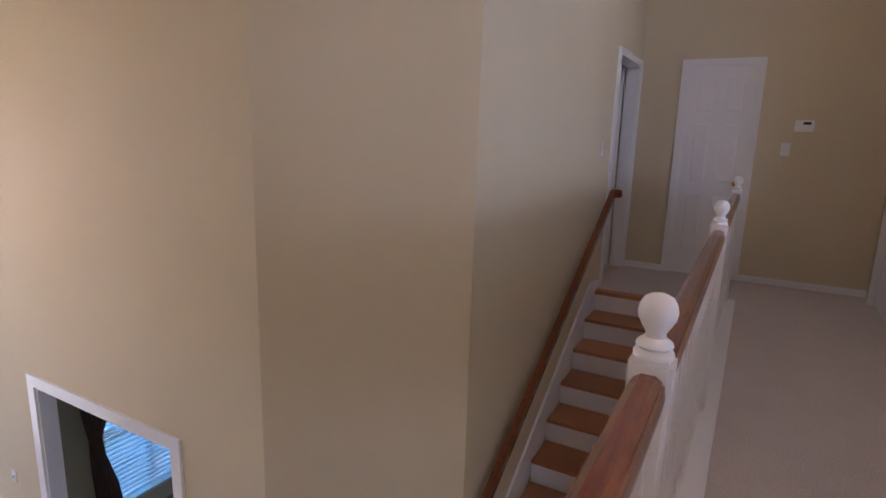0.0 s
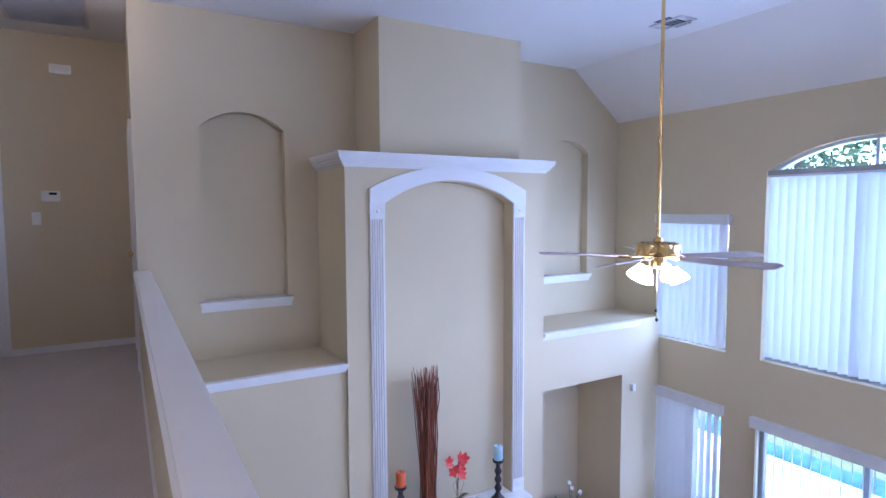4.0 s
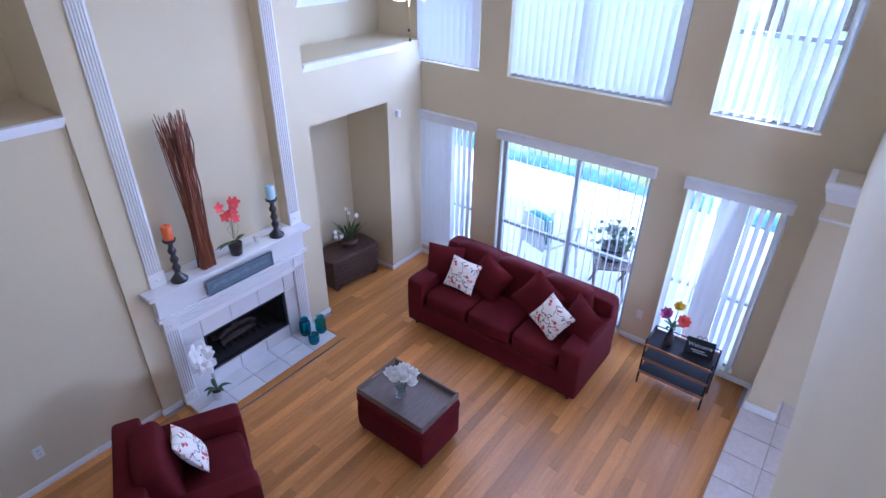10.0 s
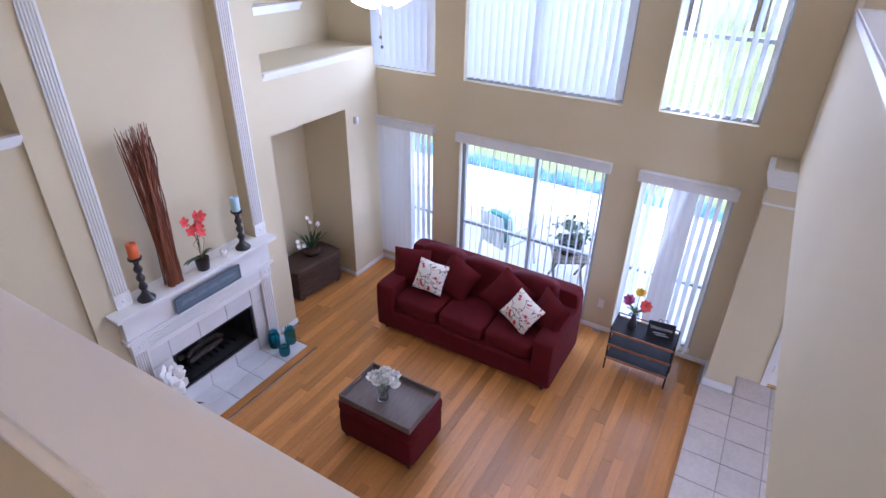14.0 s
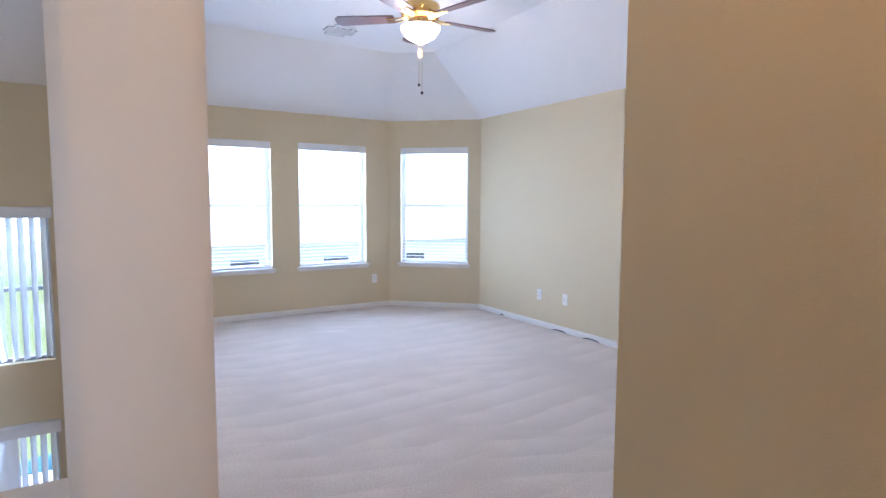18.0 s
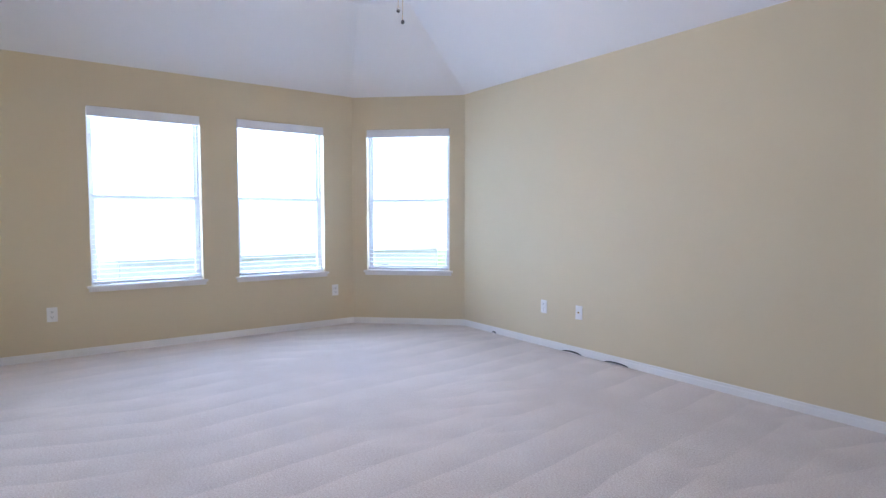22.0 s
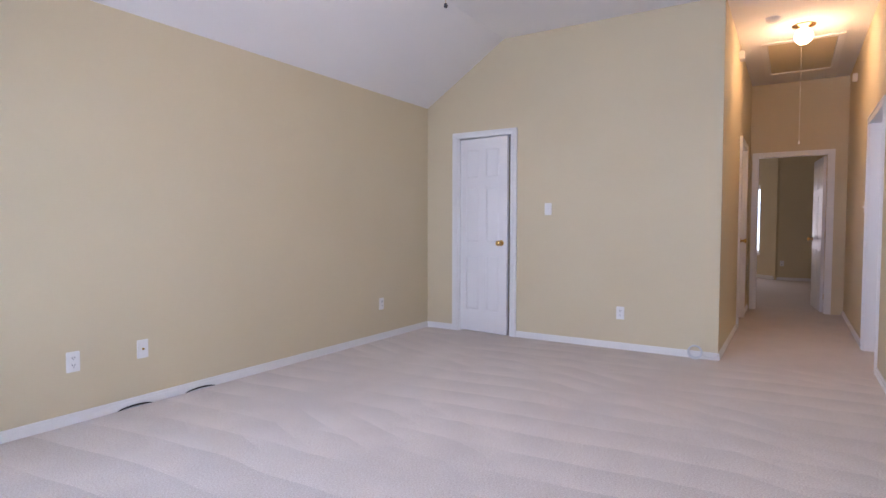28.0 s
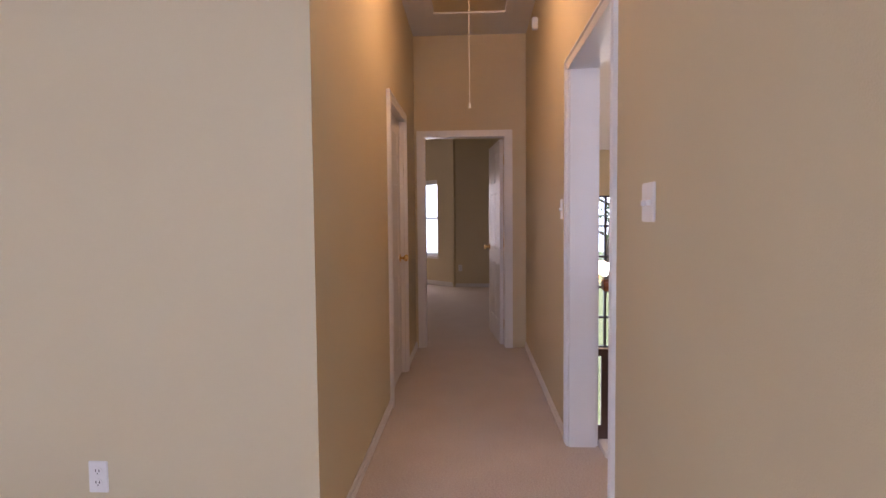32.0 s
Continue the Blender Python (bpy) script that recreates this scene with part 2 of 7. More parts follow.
BRASS = material("polished brass", (0.83, 0.60, 0.24), 0.18, 1.0, second=(0.75, 0.52, 0.2), scale=12)
PLATE = material("white plastic plate", (0.82, 0.81, 0.79), 0.35)
DARK = material("black recess", (0.012, 0.012, 0.012), 0.7)
WINE = material("wine red woven upholstery", (0.112, 0.006, 0.0085), 0.85, second=(0.075, 0.004, 0.0058), scale=5, fine=0.4, fine_scale=350,
                bump=0.35, bump_scale=420)
WINE.node_tree.nodes["Principled BSDF"].inputs["Specular IOR Level"].default_value = 0.2
BAMBOO = material("bamboo floor plank", (0.54, 0.245, 0.066), 0.30, second=(0.42, 0.175, 0.041), scale=3, stretch=(0.8, 10, 10), fine=0.5,
                  fine_scale=45, per_object=0.3)
BAMBOO.node_tree.nodes["Principled BSDF"].inputs["Specular IOR Level"].default_value = 0.4
TILE = material("pale ceramic floor tile", (0.66, 0.60, 0.55), 0.3, second=(0.58, 0.52, 0.47), scale=5, fine=0.2, fine_scale=30, per_object=0.05)
GROUT = material("grey grout", (0.36, 0.32, 0.29), 0.9)
HTILE = material("white hearth tile", (0.72, 0.71, 0.70), 0.25, second=(0.64, 0.63, 0.62), scale=6, per_object=0.04)
BLIND = blind_material("white vinyl blind", (0.86, 0.88, 0.90))
PANE = pane_material("window glass")
ALU = material("grey aluminium", (0.40, 0.42, 0.44), 0.45, 0.3)
VINYL = material("white vinyl window frame", (0.78, 0.79, 0.80), 0.4)


# ---- mesh helpers ----
def box(bm, x0, x1, y0, y1, z0, z1, m=None):
    vs = [bm.verts.new(Vector((x, y, z)) if m is None else m @ Vector((x, y, z))) for x in (x0, x1) for y in (y0, y1) for z in (z0, z1)]
    for f in ((0, 1, 3, 2), (4, 6, 7, 5), (0, 4, 5, 1), (2, 3, 7, 6), (0, 2, 6, 4), (1, 5, 7, 3)):
        bm.faces.new([vs[i] for i in f])
    return vs


def turned(bm, profile, n=20, m=None):
    """A lathe shape from (radius, height) pairs, closed at the ends that reach the axis."""
    rings = []
    for r, z in profile:
        ring = []
        for k in range(n):
            a = 2 * math.pi * k / n
            p = Vector((r * math.cos(a), r * math.sin(a), z))
            ring.append(bm.verts.new(m @ p if m is not None else p))
        rings.append(ring)
    for a, b in zip(rings, rings[1:]):
        for k in range(n):
            bm.faces.new((a[k], a[(k + 1) % n], b[(k + 1) % n], b[k]))
    bm.faces.new(rings[0][::-1])
    bm.faces.new(rings[-1])


def prism(bm, outline, y0, y1, m=None):
    """A solid from an (x, z) outline, counter-clockwise, between two y."""
    a = [bm.verts.new(m @ Vector((x, y0, z)) if m is not None else Vector((x, y0, z))) for x, z in outline]
    b = [bm.verts.new(m @ Vector((x, y1, z)) if m is not None else Vector((x, y1, z))) for x, z in outline]
    n = len(a)
    bm.faces.new(a)
    bm.faces.new(b[::-1])
    for k in range(n):
        bm.faces.new((a[k], b[k], b[(k + 1) % n], a[(k + 1) % n]))


def tube(bm, pts, r, n=8, taper=None):
    rings = []
    for i, p in enumerate(pts):
        p = Vector(p)
        d = (Vector(pts[min(i + 1, len(pts) - 1)]) - Vector(pts[max(i - 1, 0)])).normalized()
        s = d.orthogonal().normalized() if abs(d.z) > 0.9 else d.cross(Vector((0, 0, 1))).normalized()
        if i and s.dot(last) < 0:
            s = -s
        last = s
        u = d.cross(s)
        rr = r * (taper[i] if taper else 1)
        rings.append([bm.verts.new(p + rr * (math.cos(2 * math.pi * k / n) * s + math.sin(2 * math.pi * k / n) * u)) for k in range(n)])
    for a, b in zip(rings, rings[1:]):
        for k in range(n):
            bm.faces.new((a[k], a[(k + 1) % n], b[(k + 1) % n], b[k]))
    bm.faces.new(rings[0][::-1])
    bm.faces.new(rings[-1])


def finish(name, bm, mat, smooth=False, bevel=0.0):
    me = bpy.data.meshes.new(name)
    bmesh.ops.recalc_face_normals(bm, faces=bm.faces)
    if bevel:
        bmesh.ops.bevel(bm, geom=[e for e in bm.edges if len(e.link_faces) == 2 and e.calc_face_angle(0) > 0.6], offset=bevel,
                        segments=2, affect="EDGES", clamp_overlap=True)
    if smooth:
        for f in bm.faces:
            f.smooth = True
        for e in bm.edges:
            e.smooth = len(e.link_faces) == 2 and e.calc_face_angle(0) < 0.7
    bm.to_mesh(me)
    bm.free()
    me.materials.append(mat)
    return me


def part(name, bm, mat, parent, label="", smooth=False, bevel=0.0):
    ob = new(name, finish(name, bm, mat, smooth, bevel))
    ob.parent = parent
    return tagged(ob, label)


def solid(name, bm, mat, label, category, group="", kind="", smooth=False, bevel=0.0):
    return tagged(new(name, finish(name, bm, mat, smooth, bevel)), label, category, group, kind)


def thing(name, label, category, place=(0, 0, 0), turn=0, group="", kind=""):
    ob = new(name)
    ob.empty_display_size = 0.1
    ob.matrix_basis = pose(*place, 0, 0, turn)
    return tagged(ob, label, category, group, kind)


def structure(name, bm, mat, label, smooth=False, bevel=0.0):
    return solid(name, bm, mat, label, name.split("_")[0], kind="structure", smooth=smooth, bevel=bevel)


def wall_cells(bm, axis, a, b, u0, u1, z0, z1, holes=()):
    """A wall slab between a and b along axis ('x' or 'y' is its normal), from u0 to u1 and z0 to z1, with rectangular holes (u0, u1, z0, z1)."""
    us = sorted({u0, u1, *[h for q in holes for h in q[:2] if u0 < h < u1]})
    zs = sorted({z0, z1, *[h for q in holes for h in q[2:4] if z0 < h < z1]})
    full = {}
    for i in range(len(us) - 1):
        for j in range(len(zs) - 1):
            cu, cz = (us[i] + us[i + 1]) / 2, (zs[j] + zs[j + 1]) / 2
            full[i, j] = not any(h[0] < cu < h[1] and h[2] < cz < h[3] for h in holes)
    put = (lambda n, u, z: (n, u, z)) if axis == "x" else (lambda n, u, z: (u, n, z))
    seen = {}

    def v(n, u, z):
        if (n, u, z) not in seen:
            seen[n, u, z] = bm.verts.new(put(n, u, z))
        return seen[n, u, z]

    for (i, j), on in full.items():
        if not on:
            continue
        p, q, r, s = us[i], us[i + 1], zs[j], zs[j + 1]
        for n in (a, b):
            bm.faces.new([v(n, p, r), v(n, q, r), v(n, q, s), v(n, p, s)])
        for (di, dj), (c, d) in {(-1, 0): ((p, r), (p, s)), (1, 0): ((q, r), (q, s)), (0, -1): ((p, r), (q, r)), (0, 1): ((p, s), (q, s))}.items():
            if not full.get((i + di, j + dj), False):
                bm.faces.new([v(a, *c), v(b, *c), v(b, *d), v(a, *d)])


def wall(name, axis, a, b, u0, u1, z0, z1, holes=(), mat=None, label="beige painted plaster wall"):
    bm = bmesh.new()
    wall_cells(bm, axis, a, b, u0, u1, z0, z1, holes)
    return structure(name, bm, mat or PAINT, label)


def arch_fill(bm, axis, a, b, u0, u1, spring, top, upto, n=16):
    """The wall between a low arch and the top of the square hole that it fills."""
    um, half, rise = (u0 + u1) / 2, (u1 - u0) / 2, top - spring
    rad = (half * half + rise * rise) / (2 * rise)
    zc = top - rad
    us = [u0 + (u1 - u0) * k / n for k in range(n + 1)]
    low = [zc + math.sqrt(max(rad * rad - (u - um) ** 2, 0)) for u in us]
    put = (lambda q, u, z: (q, u, z)) if axis == "x" else (lambda q, u, z: (u, q, z))
    cols = [[bm.verts.new(put(q, u, z)) for q in (a, b) for z in (lo, upto)] for u, lo in zip(us, low)]
    for c, d in zip(cols, cols[1:]):
        bm.faces.new((c[0], d[0], d[1], c[1]))
        bm.faces.new((c[2], c[3], d[3], d[2]))
        bm.faces.new((c[0], c[2], d[2], d[0]))
        bm.faces.new((c[1], d[1], d[3], c[3]))
    for c in (cols[0], cols[-1]):
        bm.faces.new((c[0], c[1], c[3], c[2]))


# ---- plan ----
ZF, ZC, ZE = -2.80, 2.985, 2.41          # lower floor, flat ceiling, eaves
XR, XH0, XH1 = 0.01, 1.115, 1.18        # balustrade, half wall of the landing
YS0, YS1 = -0.69, -0.545                 # wall between game room and living room
YN, YD = 4.67, 6.045                     # living room's north wall, end of the landing
XE = 6.46                               # living room's window wall
GX0, GX1, GY0 = 1.07, 6.61, -4.66       # game room
GDX, GDY = 5.80, -3.78                  # its angled corner
HY0, HX0 = -1.755, -2.395                 # hall
XS = -1.01                              # stair wall
GC = 2.39                               # game room eaves
CAPZ, CAPH = 0.885, 0.87               # caps of the two half walls
YB = 3.945                               # front of the chimney breast
YL = 3.98                               # lower walls beside it
YT = -0.31                              # edge between bamboo and tile

# floors
bm = bmesh.new()
box(bm, XR - 0.09, XH0, YS0, YD, -0.30, 0)
box(bm, -0.57, 0.04, YD - 0.002, YD + 0.11, -0.30, -0.001)
box(bm, XH0 - 0.002, XH1 - 0.008, 4.93, 5.76, -0.30, -0.001)
structure("floor_landing", bm, CARPET, "beige cut pile carpet on the landing")
bm = bmesh.new()
box(bm, XS, XR - 0.09, 4.87, YD, -0.30, 0)
structure("floor_stairhead", bm, CARPET, "beige carpet at the head of the stairs")
bm = bmesh.new()
box(bm, -7.42, GX0, HY0 - 2.6, YS0, -0.30, 0)
structure("floor_hall", bm, CARPET, "beige carpet in the upper hall")
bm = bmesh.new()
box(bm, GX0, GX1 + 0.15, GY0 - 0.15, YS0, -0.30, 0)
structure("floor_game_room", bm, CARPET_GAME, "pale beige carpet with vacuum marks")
bm = bmesh.new()
box(bm, XR, XE, YT, YN, ZF - 0.25, ZF - 0.014)
structure("floor_living_room", bm, GROUT, "subfloor under bamboo planks")
bm = bmesh.new()
box(bm, -7.0, XE, -4.8, YT, ZF - 0.25, ZF - 0.014)
box(bm, -7.0, XR, YT, YN, ZF - 0.25, ZF - 0.014)
structure("floor_entry", bm, GROUT, "pale ceramic tile floor of the entry")

# walls round the living room
LIV_HOLES = [(3.17, 3.97, -2.66, -0.75), (1.05, 2.80, ZF, -0.75), (-0.15, 0.71, -2.72, -0.75),
             (3.15, 4.00, -0.165, 1.235), (1.03, 2.78, -0.165, 1.955), (-0.16, 0.69, -0.165, 1.25), (-0.95, -0.62, -0.3, 3.3)]
bm = bmesh.new()
wall_cells(bm, "x", XE, XE + 0.16, -0.9, YN + 0.2, ZF - 0.3, 3.2, LIV_HOLES)
arch_fill(bm, "x", XE, XE + 0.16, 1.03, 2.78, 1.70, 1.955, 1.955)
structure("wall_living_east", bm, PAINT, "beige wall with tall windows in two rows")
NICHE_L, NICHE_R = (1.60, 2.30, 0.55, 2.18), (5.27, 5.96, 0.53, 2.15)
bm = bmesh.new()
wall_cells(bm, "y", YN, YN + 0.10, XH1, XE, ZF, 3.2, [NICHE_L, NICHE_R])
for q in (NICHE_L, NICHE_R):
    arch_fill(bm, "y", YN, YN + 0.10, q[0], q[1], q[3] - 0.14, q[3], q[3])
wall_cells(bm, "y", YN + 0.10, YN + 0.2, XH1, XE, ZF, 3.2)
structure("wall_living_north", bm, PAINT, "beige wall with two arched niches")
GOP = (2.39, 5.78)
bm = bmesh.new()
wall_cells(bm, "y", YS0, YS1, XH0, GX1 + 0.15, -0.40, 3.2, [(*GOP, CAPZ - 0.03, 2.92)])
arch_fill(bm, "y", YS0, YS1, *GOP, 2.68, 2.92, 2.92, 24)
structure("wall_living_south", bm, PAINT, "beige wall with a broad opening above a half wall")
wall("wall_hall_north", "y", YS0, YS1, -7.42, XH0, -0.40, 3.2, [(-0.05, 0.872, -0.05, 2.045)])
wall("half_wall_landing", "x", XH0, XH1, YS1, YN, ZF, CAPH - 0.03, [(-0.52, 3.9, ZF, -0.45)])
wall("wall_landing_east", "x", XH0, XH1, YN, YD, ZF, 3.2, [(4.94, 5.75, -0.05, 2.045)])
wall("wall_landing_north", "y", YD, YD + 0.12, XS - 0.12, XH1, ZF, 3.2, [(-0.56, 0.03, -0.05, 2.045)])
BX, BY = -2.03, 1.95
wall("wall_stair_west", "x", XS - 0.12, XS, 2.36, YD, ZF, 3.2, [(5.08, 5.97, -0.05, 2.045)])
bm = bmesh.new()
vs = [bm.verts.new((x, y, z)) for z in (ZF, 3.2) for x, y in ((XS, 2.36), (XS - 0.05, 2.46), (BX - 0.05, BY + 0.11), (BX, BY))]
for f in ((0, 1, 2, 3), (7, 6, 5, 4), (0, 4, 5, 1), (1, 5, 6, 2), (2, 6, 7, 3), (3, 7, 4, 0)):
    bm.faces.new([vs[i] for i in f])
structure("wall_stair_angled", bm, PAINT, "beige angled wall beside the stairs")
DIN = (-4.45, -2.83, -0.65)
wall("wall_foyer_north", "y", BY, BY + 0.12, -6.9, BX, ZF, 3.2, [(DIN[0], DIN[1], ZF, DIN[2])])
FWIN = [(0.02, 1.52, -1.05, 1.64), (0.02, 1.52, ZF, -1.07)]
wall("wall_foyer_west", "x", -7.05, -6.9, -4.8, 5.2, ZF, 3.2, FWIN + [(-5.6, -0.56, -0.3, 3.3)])
wall("wall_dining_north", "y", 4.9, 5.02, -5.4, XS - 0.12, ZF, -0.2)
wall("wall_dining_west", "x", -5.37, -5.25, BY + 0.12, 4.9, ZF, -0.2, [(2.82, 3.82, -2.55, -0.90)])
# unseen opening in the south wall, added for the fill lamp outside
wall("wall_entry_south", "y", -4.9, -4.8, -7.0, XE + 0.1, ZF, -0.3, [(1.6, 4.6, ZF + 0.9, ZF + 2.1)])
wall("wall_entry_east", "x", XE, XE + 0.16, -4.8, -0.9, ZF, -0.3, [(-1.75, -0.95, ZF, ZF + 2.05)])
# game room and hall
wall("wall_game_west", "x", GX0 - 0.12, GX0, GY0, HY0, 0, 3.2, [(-4.27, -3.65, -0.05, 2.045)])
wall("wall_game_south", "y", GY0 - 0.15, GY0, GX0 - 0.12, GDX, 0, 3.2)
wall("wall_game_east", "x", GX1, GX1 + 0.15, GDY, YS0, 0, 3.2, [(-2.275, -1.41, 0.57, 2.04), (-3.46, -2.595, 0.57, 2.05)])
DX, DY = GX1 - GDX, GDY - GY0
DL = math.hypot(DX, DY)
diag = thing("wall_game_diagonal", "beige angled corner wall with one window", "wall", (GDX, GY0, 0), math.degrees(math.atan2(DY, DX)), kind="structure")
bm = bmesh.new()
wall_cells(bm, "y", -0.15, 0, 0, DL, 0, 3.2, [(DL / 2 - 0.44, DL / 2 + 0.44, 0.57, 2.05)])
part("wall", bm, PAINT, diag)
wall("wall_hall_south", "y", HY0 - 0.12, HY0, HX0, GX0 - 0.12, 0, 3.2, [(-1.52, -0.70, 0, 2.045)])
wall("wall_hall_end", "x", HX0 - 0.12, HX0, HY0 - 2.6, YS0, 0, 3.2, [(-1.67, -0.88, 0, 2.045)])
wall("wall_bedroom_west", "x", -7.42, -7.30, -1.57, YS0, 0, 3.2)
wall("wall_bay_west", "x", -9.1, -9.0, HY0 - 2.6, -3.2, 0, 3.2)
wall("wall_bedroom_south", "y", HY0 - 2.7, HY0 - 2.6, -9.3, GX0 - 0.12, 0, 3.2)
# ceilings
def slab(bm, a, b):
    """A sheet of ceiling between two edges, 0.1 thick."""
    lo = [bm.verts.new(p) for p in (*a, *b[::-1])]
    hi = [bm.verts.new((p[0], p[1], p[2] + 0.1)) for p in (*a, *b[::-1])]
    bm.faces.new(lo[::-1])
    bm.faces.new(hi)
    n = len(lo)
    for k in range(n):
        bm.faces.new((lo[k], lo[(k + 1) % n], hi[(k + 1) % n], hi[k]))


bm = bmesh.new()
slab(bm, [(XH0, YS1, ZC), (5.72, YS1, ZC)], [(XH0, YN, ZC), (5.72, YN, ZC)])
slab(bm, [(5.72, YS1, ZC), (XE + 0.04, YS1, ZE - 0.03)], [(5.72, YN, ZC), (XE + 0.04, YN, ZE - 0.03)])
structure("ceiling_living_room", bm, CEIL, "white vaulted ceiling")
bm = bmesh.new()
slab(bm, [(-5.6, YS1, ZC), (XH0, YS1, ZC)], [(-5.6, YD, ZC), (XH0, YD, ZC)])
slab(bm, [(-6.95, YS1, ZE), (-5.6, YS1, ZC)], [(-6.95, YD, ZE), (-5.6, YD, ZC)])
structure("ceiling_landing", bm, CEIL, "white ceiling over landing and foyer")
bm = bmesh.new()
slab(bm, [(-7.42, HY0 - 2.7, ZC), (GX0 - 0.12, HY0 - 2.7, ZC)], [(-7.42, YS0, ZC), (GX0 - 0.12, YS0, ZC)])
slab(bm, [(-7.42, -1.62, ZC), (-9.05, -3.25, ZC)], [(-7.42, HY0 - 2.7, ZC), (-9.05, HY0 - 2.7, ZC)])
structure("ceiling_hall", bm, CEIL, "white ceiling of the hall")
bm = bmesh.new()
slab(bm, [(-7.42, -1.62, -0.1), (-9.05, -3.25, -0.1)], [(-7.42, HY0 - 2.7, -0.1), (-9.05, HY0 - 2.7, -0.1)])
structure("floor_bay", bm, CARPET, "beige carpet in the bedroom bay")
GI = 0.92
bm = bmesh.new()
ya, xa = GY0 + GI, GX1 - GI
corner_s, corner_e = (GDX - GI * 0.42, ya, ZC), (xa, GDY + GI * 0.42, ZC)
slab(bm, [(GX0 - 0.12, ya, ZC), corner_s, corner_e], [(GX0 - 0.12, YS0, ZC), (xa, YS0, ZC)])
slab(bm, [(GX0 - 0.12, GY0 - 0.03, GC - 0.02), (GDX, GY0 - 0.03, GC - 0.02)], [(GX0 - 0.12, ya, ZC), corner_s])
slab(bm, [(GDX, GY0 - 0.03, GC - 0.02), (GX1 + 0.03, GDY, GC - 0.02)], [corner_s, corner_e])
slab(bm, [(GX1 + 0.03, GDY, GC - 0.02), (GX1 + 0.03, YS0, GC - 0.02)], [corner_e, (xa, YS0, ZC)])
structure("ceiling_game_room", bm, CEIL, "white ceiling sloping down to the walls")
bm = bmesh.new()
slab(bm, [(-7.0, -4.86, -0.40), (XE + 0.1, -4.86, -0.40)], [(-7.0, YS1 - 0.01, -0.40), (XE + 0.1, YS1 - 0.01, -0.40)])
structure("ceiling_entry", bm, CEIL, "white ceiling of the lower passage")
bm = bmesh.new()
slab(bm, [(-5.3, BY + 0.12, -0.30), (-2.05, BY + 0.12, -0.30), (XS - 0.12, 2.50, -0.30)], [(-5.3, 4.9, -0.30), (XS - 0.12, 4.9, -0.30)])
structure("ceiling_dining_room", bm, CEIL, "white ceiling of the dining room")

# unseen side room, added to shut out daylight behind the stair door
bm = bmesh.new()
box(bm, -2.6, XS - 0.12, 4.8, YD, -0.30, 0)
structure("floor_side_room", bm, CARPET, "beige carpet behind the stair door")
wall("wall_side_west", "x", -2.6, -2.5, 4.8, YD, 0, 3.2)
wall("wall_side_south", "y", 4.8, 4.9, -2.5, XS - 0.12, 0, 3.2)
wall("wall_side_north", "y", YD, YD + 0.12, -2.6, XS - 0.12, -0.3, 3.2)

# ground outside
bm = bmesh.new()
box(bm, -90, 90, -90, 90, ZF - 0.6, ZF - 0.3)
GRASS = material("lawn", (0.26, 0.30, 0.11), 0.9, second=(0.20, 0.23, 0.08), scale=4, fine=0.5, fine_scale=80)
structure("ground", bm, GRASS, "lawn round the house")
bm = bmesh.new()
box(bm, XE + 0.16, 10.4, -3, 9, ZF - 0.3, ZF - 0.05)
PATIO = material("pale concrete patio", (0.78, 0.77, 0.74), 0.85, second=(0.72, 0.71, 0.68), scale=3, fine=0.3)
structure("pavement_patio", bm, PATIO, "pale concrete patio behind the house")


